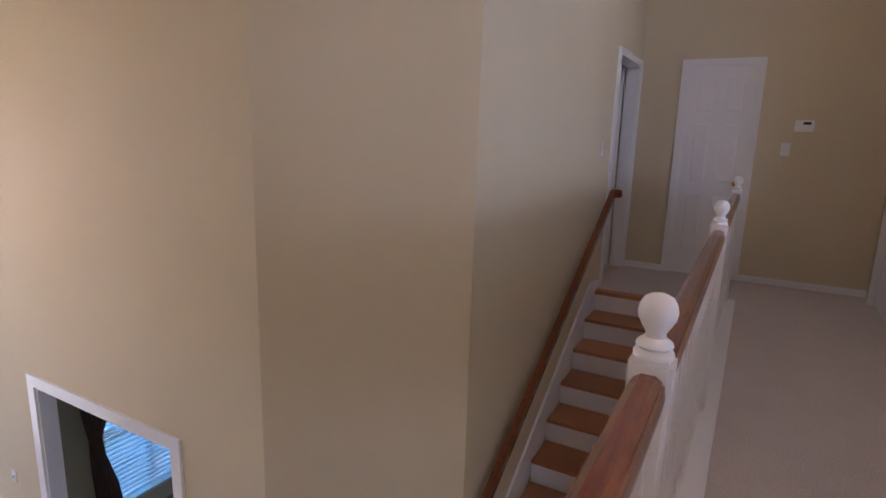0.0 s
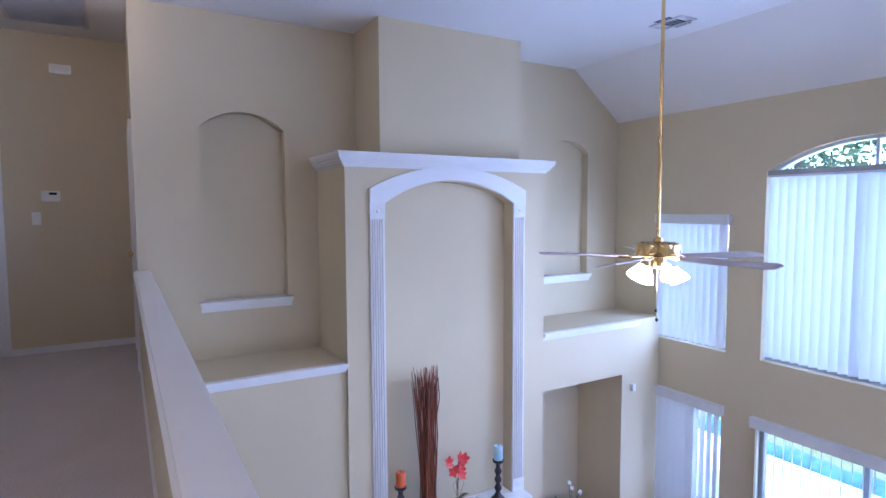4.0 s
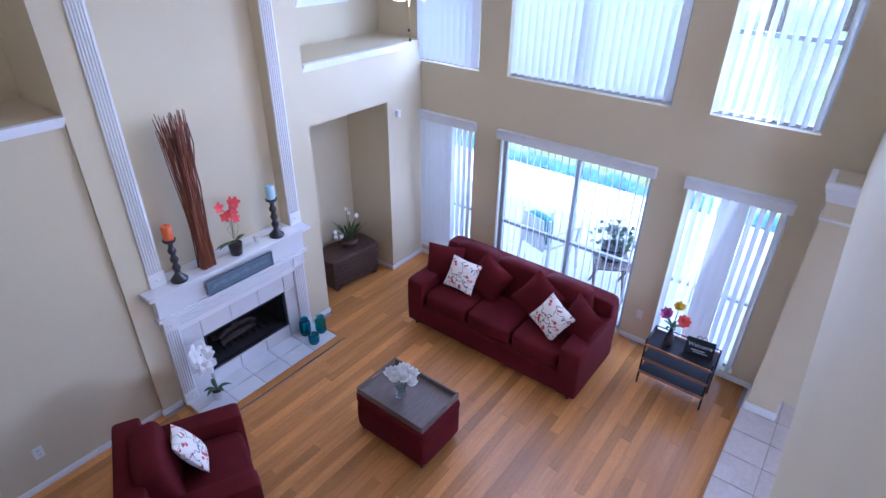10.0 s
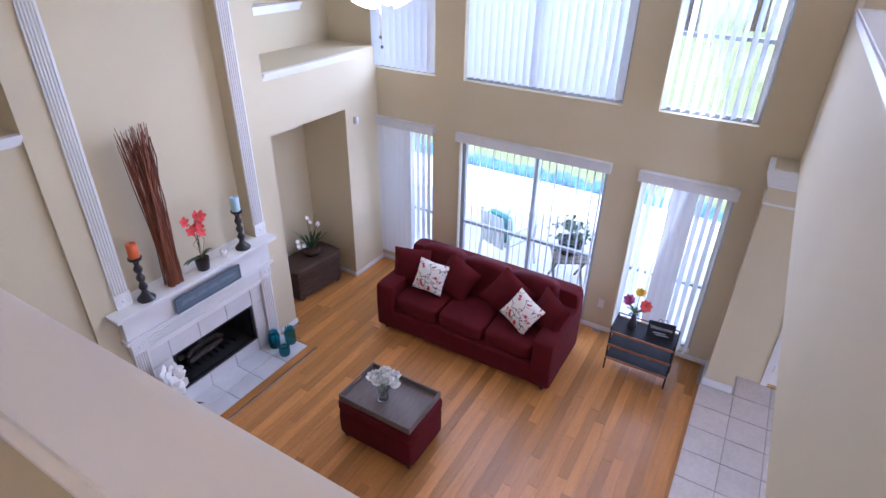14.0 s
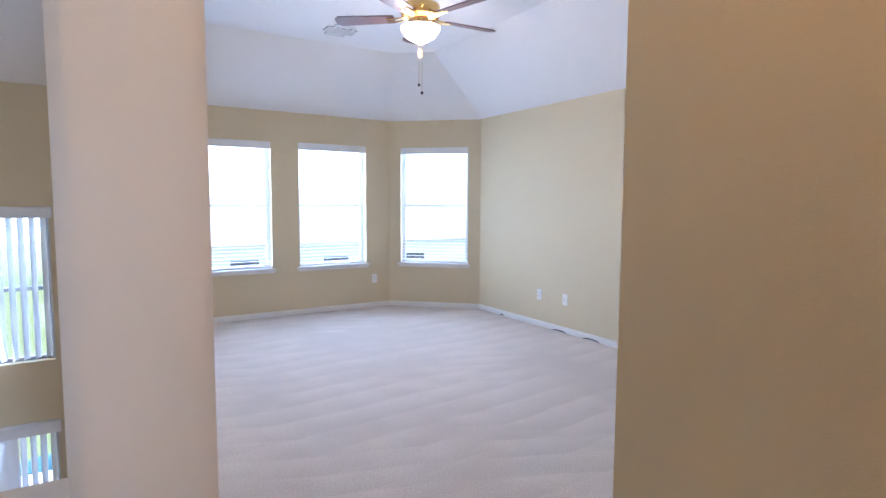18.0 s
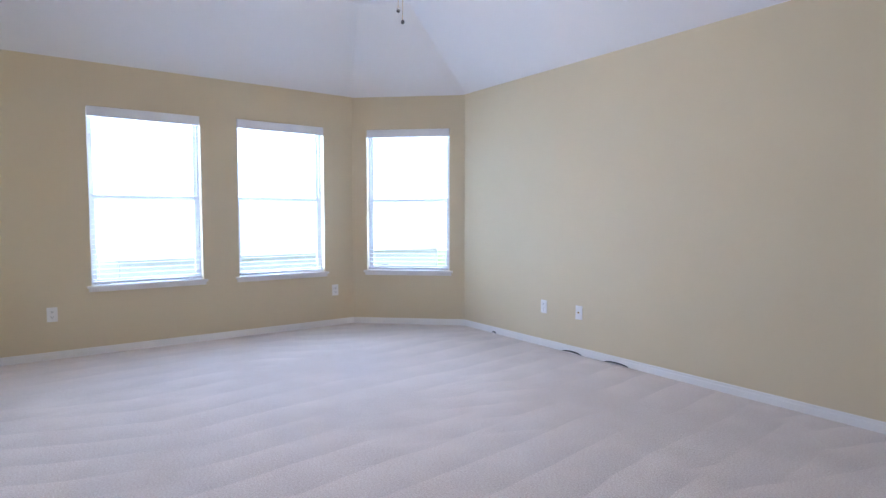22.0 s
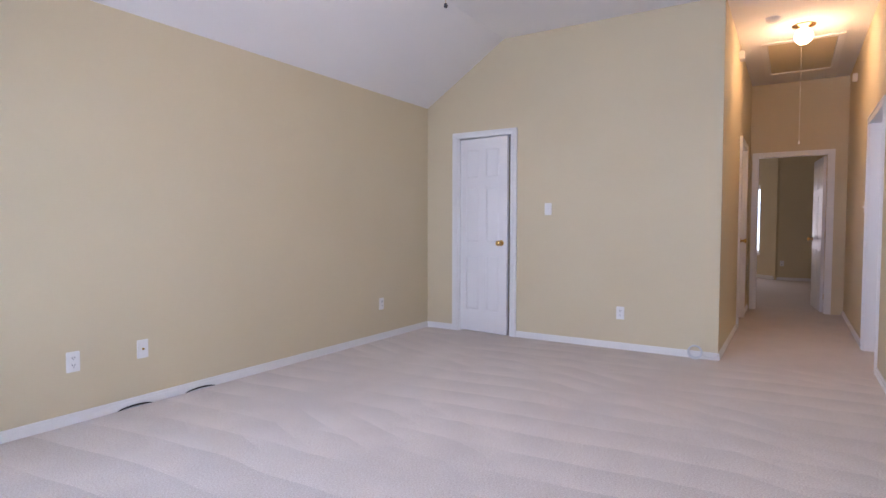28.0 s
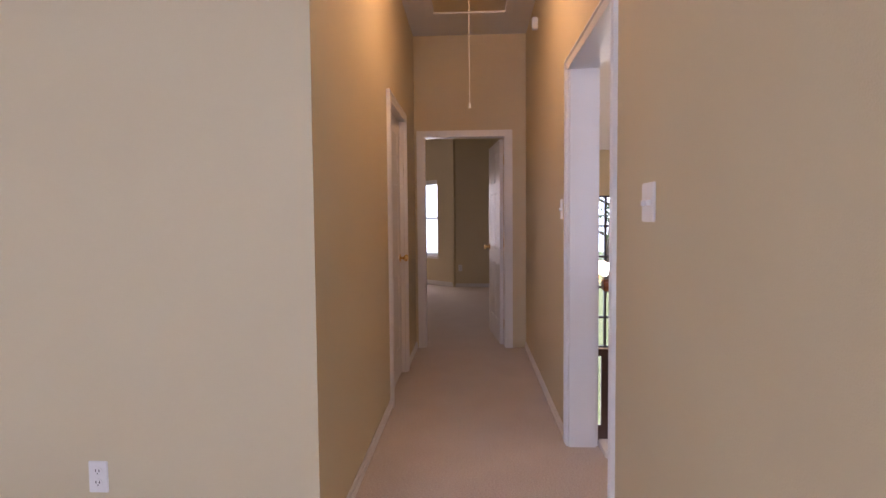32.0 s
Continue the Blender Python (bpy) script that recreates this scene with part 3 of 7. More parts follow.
# ---- fixtures ----
def raised_door(name, w, h, label, knob_side=1, thick=0.035, panels=True, group="interior doors"):
    """A white six-panel door slab, hinged edge at x = 0, in the x-z plane, face towards -y."""
    ob = thing(name, label, "door", group=group)
    bm = bmesh.new()
    box(bm, 0, w, 0.006, thick - 0.006, 0, h)
    part("core", bm, DOORPAINT, ob)
    s, mid = 0.105 * w / 0.7, 0.09
    pw = (w - 2 * s - mid) / 2
    rows = ((0.22, 0.80), (0.93, 1.50), (1.60, h - 0.11))
    bm = bmesh.new()
    for y0, y1 in ((0, 0.0065), (thick - 0.0065, thick)):
        wall_cells(bm, "y", y0, y1, 0, w, 0, h, [(s + k * (pw + mid), s + k * (pw + mid) + pw, a, b) for k in (0, 1) for a, b in rows])
    part("stiles", bm, DOORPAINT, ob)
    for k in (0, 1):
        for a, b in rows:
            x = s + k * (pw + mid)
            bm = bmesh.new()
            for y0, y1, yy in ((0.0065, 0.0015, 0.0065), (thick - 0.0065, thick - 0.0015, thick - 0.0065)):
                i = 0.022
                lo = [bm.verts.new(p) for p in ((x + 0.006, yy, a + 0.006), (x + pw - 0.006, yy, a + 0.006), (x + pw - 0.006, yy, b - 0.006), (x + 0.006, yy, b - 0.006))]
                hi = [bm.verts.new(p) for p in ((x + i, y1, a + i), (x + pw - i, y1, a + i), (x + pw - i, y1, b - i), (x + i, y1, b - i))]
                bm.faces.new(hi)
                for q in range(4):
                    bm.faces.new((lo[q], lo[(q + 1) % 4], hi[(q + 1) % 4], hi[q]))
            part("panel", bm, DOORPAINT, ob)
    kx = w - 0.065 if knob_side > 0 else 0.065
    bm = bmesh.new()
    prof = [(0.0, 0.0), (0.032, 0.0), (0.030, 0.008), (0.012, 0.012), (0.011, 0.03), (0.022, 0.038), (0.029, 0.05), (0.026, 0.062), (0.014, 0.068), (0.0, 0.069)]
    turned(bm, prof, 16, Matrix.Translation((kx, 0, 0.93)) @ Matrix.Rotation(radians(90), 4, "X"))
    turned(bm, prof, 16, Matrix.Translation((kx, thick, 0.93)) @ Matrix.Rotation(radians(-90), 4, "X"))
    part("door_knob", bm, BRASS, ob, "polished brass knob", smooth=True)
    for z in (0.2, 1.0, h - 0.2):
        bm = bmesh.new()
        tube(bm, [(-0.004, -0.004, z - 0.045), (-0.004, -0.004, z + 0.045)], 0.006, 8)
        part("hinge", bm, BRASS, ob)
    return ob


def casing(name, axis, face, out, u0, u1, h, w=0.06, d=0.018, z0=0.0):
    """Door casing on a wall face; out is +1 or -1 along the wall's normal."""
    bm = bmesh.new()
    a, b = sorted((face - 0.002 * out, face + d * out))
    c, e = sorted((face - 0.003 * out, face + (d + 0.006) * out))
    for u in ((u0 - w, u0), (u1, u1 + w)):
        box(bm, *((a, b, *u, z0, h) if axis == "x" else (*u, a, b, z0, h)))
        q = (u[0] - 0.001, u[0] + 0.014) if u[0] < u0 else (u[1] - 0.014, u[1] + 0.001)
        box(bm, *((c, e, *q, z0, h + w - 0.001) if axis == "x" else (*q, c, e, z0, h + w - 0.001)))
        g, j = sorted((face, face + (d + 0.004) * out))
        for k in (0.024, 0.038):
            q = (u[0] + k, u[0] + k + 0.008) if u[0] < u0 else (u[1] - k - 0.008, u[1] - k)
            box(bm, *((g, j, *q, z0, h + w - k) if axis == "x" else (*q, g, j, z0, h + w - k)))
    box(bm, *((a, b, u0 - w + 0.001, u1 + w - 0.001, h, h + w) if axis == "x" else (u0 - w + 0.001, u1 + w - 0.001, a, b, h, h + w)))
    box(bm, *((c, e, u0 - w + 0.002, u1 + w - 0.002, h + w - 0.014, h + w + 0.001) if axis == "x" else (u0 - w + 0.002, u1 + w - 0.002, c, e, h + w - 0.014, h + w + 0.001)))
    return structure("trim_" + name, bm, TRIM, "white painted moulded door casing", bevel=0.0025)


def jamb(name, axis, a, b, u0, u1, h, z0=0.0, t=0.015):
    bm = bmesh.new()
    for u in ((u0, u0 + t), (u1 - t, u1)):
        box(bm, *((a, b, *u, z0, h - t) if axis == "x" else (*u, a, b, z0, h - t)))
    box(bm, *((a, b, u0, u1, h - t, h) if axis == "x" else (u0, u1, a, b, h - t, h)))
    return structure("trim_" + name, bm, TRIM, "white painted door jamb")


def baseboard(axis, face, out, u0, u1, z=0.0, h=0.062, name="baseboard"):
    bm = bmesh.new()
    for (d, z0, z1) in ((0.014, z, z + h - 0.02), (0.009, z + h - 0.02, z + h)):
        a, b = sorted((face - 0.002 * out, face + d * out))
        box(bm, *((a, b, u0, u1, z0, z1) if axis == "x" else (u0, u1, a, b, z0, z1)))
    return structure(name, bm, TRIM, "white painted baseboard", bevel=0.003)


def outlet(place, turn, kind="outlet"):
    """A wall plate facing -y before turning."""
    ob = thing("wall_" + kind, {"outlet": "white plastic duplex wall outlet", "switch": "white plastic toggle light switch", "jack": "white plastic cable jack plate",
                                "double_switch": "white plastic double light switch plate"}[kind], "outlet" if kind in ("outlet", "jack") else "light switch", place, turn, group="wall plates")
    w = 0.115 if kind == "double_switch" else 0.072
    bm = bmesh.new()
    box(bm, -w / 2, w / 2, -0.006, 0.001, -0.058, 0.058)
    part("plate", bm, PLATE, ob, bevel=0.003)
    if kind == "outlet":
        for z in (-0.021, 0.021):
            bm = bmesh.new()
            turned(bm, [(0.0, 0), (0.0165, 0), (0.0165, 0.003), (0, 0.0031)], 16, Matrix.Translation((0, -0.0055, z)) @ Matrix.Rotation(radians(90), 4, "X"))
            s = part("socket", bm, PLATE, ob)
            bm = bmesh.new()
            for x in (-0.0065, 0.0065):
                box(bm, x - 0.0015, x + 0.0015, -0.0095, -0.008, z - 0.001, z + 0.008)
            box(bm, -0.002, 0.002, -0.0095, -0.008, z - 0.009, z - 0.005)
            part("slots", bm, DARK, s)
    elif kind == "jack":
        bm = bmesh.new()
        turned(bm, [(0.0, 0), (0.007, 0), (0.007, 0.008), (0, 0.0081)], 12, Matrix.Translation((0, -0.0055, 0)) @ Matrix.Rotation(radians(90), 4, "X"))
        part("socket", bm, BRASS, ob)
    else:
        for x in ((-0.023, 0.023) if kind == "double_switch" else (0,)):
            bm = bmesh.new()
            box(bm, x - 0.005, x + 0.005, -0.018, -0.005, -0.010, 0.006)
            part("toggle", bm, PLATE, ob)
    return ob


def vertical_blind(name, u0, u1, z0, z1, x, gaps=(), tilt=25, n=None, valance=True, label="white vinyl vertical blind"):
    """Vertical slats in front of a window in the plane x, spread along y from u0 to u1; gaps lists (u, u) without slats; tilt may be a function of y."""
    ob = thing(name, label, "blind", (x, 0, 0), group="vertical blinds")
    if valance:
        bm = bmesh.new()
        box(bm, -0.085, -0.073, u0 - 0.03, u1 + 0.03, z1 - 0.07, z1 + 0.03)
        box(bm, -0.085, 0.0, u0 - 0.03, u1 + 0.03, z1 + 0.022, z1 + 0.034)
        for u in (u0 - 0.03, u1 + 0.018):
            box(bm, -0.073, 0.0, u, u + 0.012, z1 - 0.07, z1 + 0.022)
        part("valance", bm, VINYL, ob, bevel=0.002)
    bm = bmesh.new()
    box(bm, -0.06, -0.025, u0 - 0.02, u1 + 0.02, z1 - 0.04, z1 - 0.012)
    part("rail", bm, VINYL, ob)
    n = n or int((u1 - u0) / 0.078)
    slat_mesh = {}
    for k in range(n):
        u = u0 + (k + 0.5) * (u1 - u0) / n
        if any(a < u < b for a, b in gaps):
            continue
        a = tilt(u) if callable(tilt) else tilt
        if "s" not in slat_mesh:
            bm = bmesh.new()
            cols = []
            for i in range(5):
                y = (i - 2) / 4 * 0.088
                off = 0.006 * (1 - (i - 2) ** 2 / 4)
                cols.append([bm.verts.new((off + d, y, z)) for z in (z0 + 0.02, z1 - 0.04) for d in (0, 0.0012)])
            for c, d in zip(cols, cols[1:]):
                bm.faces.new((c[0], d[0], d[2], c[2]))
                bm.faces.new((c[1], c[3], d[3], d[1]))
            slat_mesh["s"] = finish("slat", bm, BLIND, smooth=True)
        s = new("slat", slat_mesh["s"])
        s.parent = ob
        s.matrix_basis = pose(-0.042, u, 0, 0, 0, a + random.uniform(-3, 3))
    return ob


def rect_frame(bm, axis, a, b, u0, u1, z0, z1, w):
    wall_cells(bm, axis, a, b, u0, u1, z0, z1, [(u0 + w, u1 - w, z0 + w, z1 - w)])


def window(name, x0, x1, u0, u1, z0, z1, bars=(), mulls=(), frame=None, label="aluminium framed window", w=0.035, pane=True):
    """A window in a wall of normal x: frame, cross bars at heights bars and at mulls along y, and panes."""
    ob = thing(name, label, "window", kind="structure")
    bm = bmesh.new()
    rect_frame(bm, "x", x0, x1, u0, u1, z0, z1, w)
    part("window_frame", bm, frame or ALU, ob)
    us = [u0 + w, *mulls, u1 - w]
    zs = [z0 + w, *bars, z1 - w]
    for u in mulls:
        bm = bmesh.new()
        box(bm, x0 + 0.003, x1 - 0.003, u - 0.02, u + 0.02, z0 + w, z1 - w)
        part("mullion", bm, frame or ALU, ob)
    for z in bars:
        bm = bmesh.new()
        box(bm, x0 + 0.006, x1 - 0.006, u0 + w, u1 - w, z - 0.018, z + 0.018)
        part("rail", bm, frame or ALU, ob)
    if pane:
        for p, q in zip(us, us[1:]):
            for r, s in zip(zs, zs[1:]):
                bm = bmesh.new()
                xm = (x0 + x1) / 2
                box(bm, xm - 0.002, xm + 0.002, p, q, r, s)
                g = part("pane", bm, PANE, ob)
                g.visible_shadow = False
    return ob


# ---- soft furnishings and living room things ----
def soft_box(bm, sx, sy, sz, k=7, n=7, centre=(0, 0, 0), crown=0.0, m=None):
    """A padded block: a cube with well rounded edges and a slightly crowned top."""
    seen = {}

    def vert(p):
        key = tuple(round(c, 4) for c in p)
        if key not in seen:
            s = (abs(p[0]) ** k + abs(p[1]) ** k + abs(p[2]) ** k) ** (1 / k)
            q = [c / s for c in p]
            z = q[2] * sz / 2 + (crown * (1 - q[0] ** 2) * (1 - q[1] ** 2) if q[2] > 0 else 0)
            v = Vector((centre[0] + q[0] * sx / 2, centre[1] + q[1] * sy / 2, centre[2] + z))
            v += 0.004 * noise.noise_vector(v * 6)
            seen[key] = bm.verts.new(m @ v if m is not None else v)
        return seen[key]

    g = [math.sin(math.pi / 2 * (2 * i / n - 1)) for i in range(n + 1)]
    for ax in range(3):
        for s in (-1, 1):
            for i in range(n):
                for j in range(n):
                    quad = []
                    for a, b in ((i, j), (i + 1, j), (i + 1, j + 1), (i, j + 1)):
                        p = [0, 0, 0]
                        p[ax], p[(ax + 1) % 3], p[(ax + 2) % 3] = s, g[a], g[b]
                        quad.append(vert(p))
                    bm.faces.new(quad if s > 0 else quad[::-1])


def pillow_mesh(size, thick, mat, name="cushion"):
    bm = bmesh.new()
    n = 14
    rows = {}
    for s in (-1, 1):
        for i in range(n + 1):
            for j in range(n + 1):
                x, y = 2 * i / n - 1, 2 * j / n - 1
                edge = i in (0, n) or j in (0, n)
                if edge and s > 0:
                    rows[s, i, j] = rows[-1, i, j]
                    continue
                h = (max(0, 1 - x * x) ** 0.45) * (max(0, 1 - y * y) ** 0.45)
                pinch = 1 - 0.06 * (1 - abs(x * y)) * max(abs(x), abs(y)) ** 3
                rows[s, i, j] = bm.verts.new((x * size / 2 * pinch, y * size / 2 * pinch, s * h * thick / 2 + 0.006 * noise.noise(Vector((x * 3, y * 3, s)))))
        for i in range(n):
            for j in range(n):
                q = [rows[s, i, j], rows[s, i + 1, j], rows[s, i + 1, j + 1], rows[s, i, j + 1]]
                bm.faces.new(q if s > 0 else q[::-1])
    return finish(name, bm, mat, smooth=True)


def floral_material():
    """White cotton with dark twigs and red blossoms."""
    m = bpy.data.materials.new("white cotton with red blossoms")
    m.use_nodes = True
    nt = m.node_tree
    bs = nt.nodes["Principled BSDF"]
    bs.inputs["Roughness"].default_value = 0.9
    co = nt.nodes.new("ShaderNodeTexCoord")
    warp = nt.nodes.new("ShaderNodeTexNoise")
    warp.inputs["Scale"].default_value = 14
    add = nt.nodes.new("ShaderNodeMix")
    add.data_type, add.blend_type = "RGBA", "LINEAR_LIGHT"
    add.inputs[0].default_value = 0.07
    nt.links.new(co.outputs["Object"], warp.inputs[0])
    nt.links.new(co.outputs["Object"], add.inputs[6])
    nt.links.new(warp.outputs[1], add.inputs[7])

    def cells(scale, feature, lo, hi):
        v = nt.nodes.new("ShaderNodeTexVoronoi")
        v.inputs["Scale"].default_value, v.feature = scale, feature
        nt.links.new(add.outputs[2], v.inputs[0])
        r = nt.nodes.new("ShaderNodeMapRange")
        r.inputs[1].default_value, r.inputs[2].default_value, r.inputs[3].default_value, r.inputs[4].default_value = lo, hi, 1, 0
        nt.links.new(v.outputs["Distance"], r.inputs[0])
        return r.outputs[0]

    def blend(fac, under, colour):
        x = nt.nodes.new("ShaderNodeMix")
        x.data_type = "RGBA"
        nt.links.new(fac, x.inputs[0])
        if under is None:
            x.inputs[6].default_value = (0.80, 0.76, 0.68, 1)
        else:
            nt.links.new(under, x.inputs[6])
        x.inputs[7].default_value = (*colour, 1)
        return x.outputs[2]

    twig = blend(cells(7, "DISTANCE_TO_EDGE", 0.012, 0.03), None, (0.10, 0.055, 0.045))
    bud = blend(cells(11, "F1", 0.20, 0.27), twig, (0.45, 0.06, 0.05))
    nt.links.new(blend(cells(7.5, "F1", 0.14, 0.2), bud, (0.62, 0.05, 0.05)), bs.inputs["Base Color"])
    return m


FLORAL = floral_material()
BLACKWOOD = material("black turned wood", (0.018, 0.016, 0.018), 0.35, second=(0.03, 0.025, 0.025), scale=20)
BLACKMETAL = material("black painted metal", (0.015, 0.015, 0.017), 0.62, 0.0)
BLACKMETAL.node_tree.nodes["Principled BSDF"].inputs["Specular IOR Level"].default_value = 0.2
COPPER = material("copper shelf edge", (0.42, 0.20, 0.10), 0.4, 0.8)
TRAYWOOD = material("weathered grey wood", (0.20, 0.155, 0.13), 0.55, second=(0.11, 0.085, 0.07), scale=6, stretch=(1.5, 14, 14), fine=0.4, fine_scale=60)
WICKER = material("dark brown woven wicker", (0.10, 0.05, 0.03), 0.6, second=(0.03, 0.014, 0.009), scale=55, bump=1.0, bump_scale=80, stretch=(1, 1, 2.2), mix=0.25)
TWIG = material("reddish brown twigs", (0.27, 0.085, 0.035), 0.6, second=(0.15, 0.042, 0.018), scale=15, per_object=0.3)
ORANGE = material("orange candle wax", (0.72, 0.15, 0.03), 0.5, second=(0.62, 0.11, 0.02), scale=6)
BLUEWAX = material("pale blue candle wax", (0.30, 0.55, 0.66), 0.5, second=(0.6, 0.72, 0.75), scale=9)
REDPETAL = material("red petal", (0.72, 0.05, 0.03), 0.55, second=(0.55, 0.02, 0.02), scale=15)
WHITEPETAL = material("white petal", (0.85, 0.84, 0.80), 0.6, second=(0.78, 0.76, 0.7), scale=15)
YELLOWPETAL = material("yellow petal", (0.85, 0.55, 0.03), 0.6)
PINKPETAL = material("pink petal", (0.72, 0.20, 0.42), 0.6, second=(0.55, 0.12, 0.32), scale=20)
CORALPETAL = material("coral petal", (0.85, 0.13, 0.10), 0.6)
LEAF = material("dark green leaf", (0.045, 0.10, 0.03), 0.45, second=(0.03, 0.07, 0.02), scale=12)
STEM = material("green stem", (0.09, 0.12, 0.04), 0.6)
SOIL = material("dark potting soil", (0.05, 0.032, 0.022), 0.95, scale=40)
CERAMIC = material("pale ceramic pot", (0.62, 0.60, 0.56), 0.35)
SIGNBLUE = material("weathered blue grey board", (0.15, 0.20, 0.24), 0.7, second=(0.10, 0.14, 0.18), scale=9, stretch=(1, 10, 10))
SIGNTEXT = material("faded grey lettering", (0.30, 0.36, 0.40), 0.7)
CHALK = material("chalk lettering", (0.55, 0.55, 0.56), 0.9)
BLUEGLASS = glass_material("blue green bottle glass", (0.10, 0.62, 0.72))
CLEAR = glass_material("clear glass", (0.95, 0.98, 0.98))
FIREBOX = material("sooty black firebox", (0.012, 0.012, 0.013), 0.55, second=(0.03, 0.028, 0.026), scale=7)
LOG = material("charred ceramic log", (0.10, 0.075, 0.06), 0.9, second=(0.03, 0.025, 0.02), scale=14)
FANBLADE = material("whitewashed fan blade", (0.62, 0.55, 0.53), 0.5, second=(0.52, 0.45, 0.43), scale=5, stretch=(1, 12, 12))
BROWNBLADE = material("dark walnut fan blade", (0.13, 0.06, 0.045), 0.45, second=(0.08, 0.035, 0.025), scale=5, stretch=(1, 12, 12))
SHADEGLOW = glow("lit frosted glass shade", (1.0, 0.88, 0.68), 9.0)
GLOBEGLOW = glow("lit opal globe", (1.0, 0.80, 0.50), 7.0)
METALGREY = material("white vent metal", (0.66, 0.67, 0.68), 0.5, 0.2)


def sofa(place, turn, width, seats, name="sofa", label="wine red three-seat sofa with plump loose cushions", depth=0.95, arm=0.22):
    """Front towards -y before turning, centre of its footprint at the origin."""
    ob = thing(name, label, "sofa" if seats > 1 else "armchair", place, turn)
    w = width
    inner = w - 2 * arm
    bm = bmesh.new()
    soft_box(bm, w - 0.03, depth - 0.04, 0.27, 14, 5, (0, 0.01, 0.185))
    part("base", bm, WINE, ob, smooth=True)
    for s in (-1, 1):
        bm = bmesh.new()
        soft_box(bm, arm, depth - 0.04, 0.57, 16, 8, (s * (w - arm) / 2, 0.0, 0.335))
        part("arm", bm, WINE, ob, smooth=True)
        for y in (-depth / 2 + 0.09, depth / 2 - 0.09):
            bm = bmesh.new()
            turned(bm, [(0.022, 0), (0.03, 0.065)], 10, Matrix.Translation((s * (w / 2 - 0.09), y, 0)))
            part("foot", bm, BLACKWOOD, ob)
    bm = bmesh.new()
    soft_box(bm, w - 0.02, 0.20, 0.74, 16, 8, (0, depth / 2 - 0.11, 0.44))
    part("back_frame", bm, WINE, ob, smooth=True)
    cw = inner / seats
    for k in range(seats):
        x = -inner / 2 + (k + 0.5) * cw
        bm = bmesh.new()
        soft_box(bm, cw - 0.006, depth - 0.27, 0.17, 8, 7, (x, -0.09, 0.40), 0.025)
        part("seat_cushion", bm, WINE, ob, smooth=True)
        bm = bmesh.new()
        soft_box(bm, cw - 0.004, 0.22, 0.46, 6, 7, (0, 0, 0), 0.02, Matrix.Translation((x, depth / 2 - 0.27, 0.66)) @ Matrix.Rotation(radians(-12), 4, "X"))
        part("back_cushion", bm, WINE, ob, smooth=True)
    return ob


PILLOW_W = pillow_mesh(0.43, 0.16, WINE)
PILLOW_F = pillow_mesh(0.35, 0.13, FLORAL)


def pillow(mesh, place, rx, ry, rz, label):
    ob = new("throw_pillow", mesh)
    ob.matrix_basis = pose(*place, rx, ry, rz)
    return tagged(ob, label, "pillow", "throw pillows")


def petal_flower(name, centre, radius, petals, mat, parent, cup=0.35, layers=1, face=(0, 0, 1)):
    """A blossom of curved petals."""
    bm = bmesh.new()
    rot = Vector(face).normalized().to_track_quat("Z", "Y").to_matrix().to_4x4()
    for layer in range(layers):
        r = radius * (1 - 0.24 * layer)
        tilt = cup + 0.33 * layer
        for k in range(petals):
            a = 2 * math.pi * (k + 0.5 * layer) / petals + random.uniform(-0.1, 0.1)
            w = r * 0.62
            rows = []
            for i in range(4):
                s = i / 3
                wid = w * math.sin(math.pi * (0.12 + 0.78 * s)) * 0.62
                d, h = r * s * math.cos(tilt * (0.4 + 0.6 * s)), r * s * math.sin(tilt * (0.4 + 0.6 * s)) + 0.004 * layer
                rows.append([Vector((d * math.cos(a) - e * wid * math.sin(a), d * math.sin(a) + e * wid * math.cos(a), h - abs(e) * 0.10 * r * s + 0.05 * r * (1 if e else 0) * cup)) for e in (-1, 0, 1)])
            vs = [[bm.verts.new(Vector(centre) + rot @ p) for p in row] for row in rows]
            for p, q in zip(vs, vs[1:]):
                for j in range(2):
                    bm.faces.new((p[j], p[j + 1], q[j + 1], q[j]))
    turned(bm, [(0.0, 0), (radius * 0.13, 0.002), (radius * 0.1, radius * 0.2), (0, radius * 0.22)], 8, Matrix.Translation(centre) @ rot)
    return part(name, bm, mat, parent, smooth=True)


def leaf_blade(bm, base, tip, width, droop=0.0, n=5):
    base, tip = Vector(base), Vector(tip)
    d = tip - base
    side = d.cross(Vector((0, 0, 1)))
    side = side.normalized() if side.length > 1e-4 else Vector((1, 0, 0))
    rows = []
    for i in range(n + 1):
        s = i / n
        p = base + d * s + Vector((0, 0, droop * 4 * s * (1 - s)))
        w = width * math.sin(math.pi * min(0.97, 0.06 + 0.9 * s)) / 2
        rows.append([bm.verts.new(p + side * w * e + Vector((0, 0, 0.15 * w * abs(e)))) for e in (-1, 0, 1)])
    for p, q in zip(rows, rows[1:]):
        for j in range(2):
            bm.faces.new((p[j], p[j + 1], q[j + 1], q[j]))


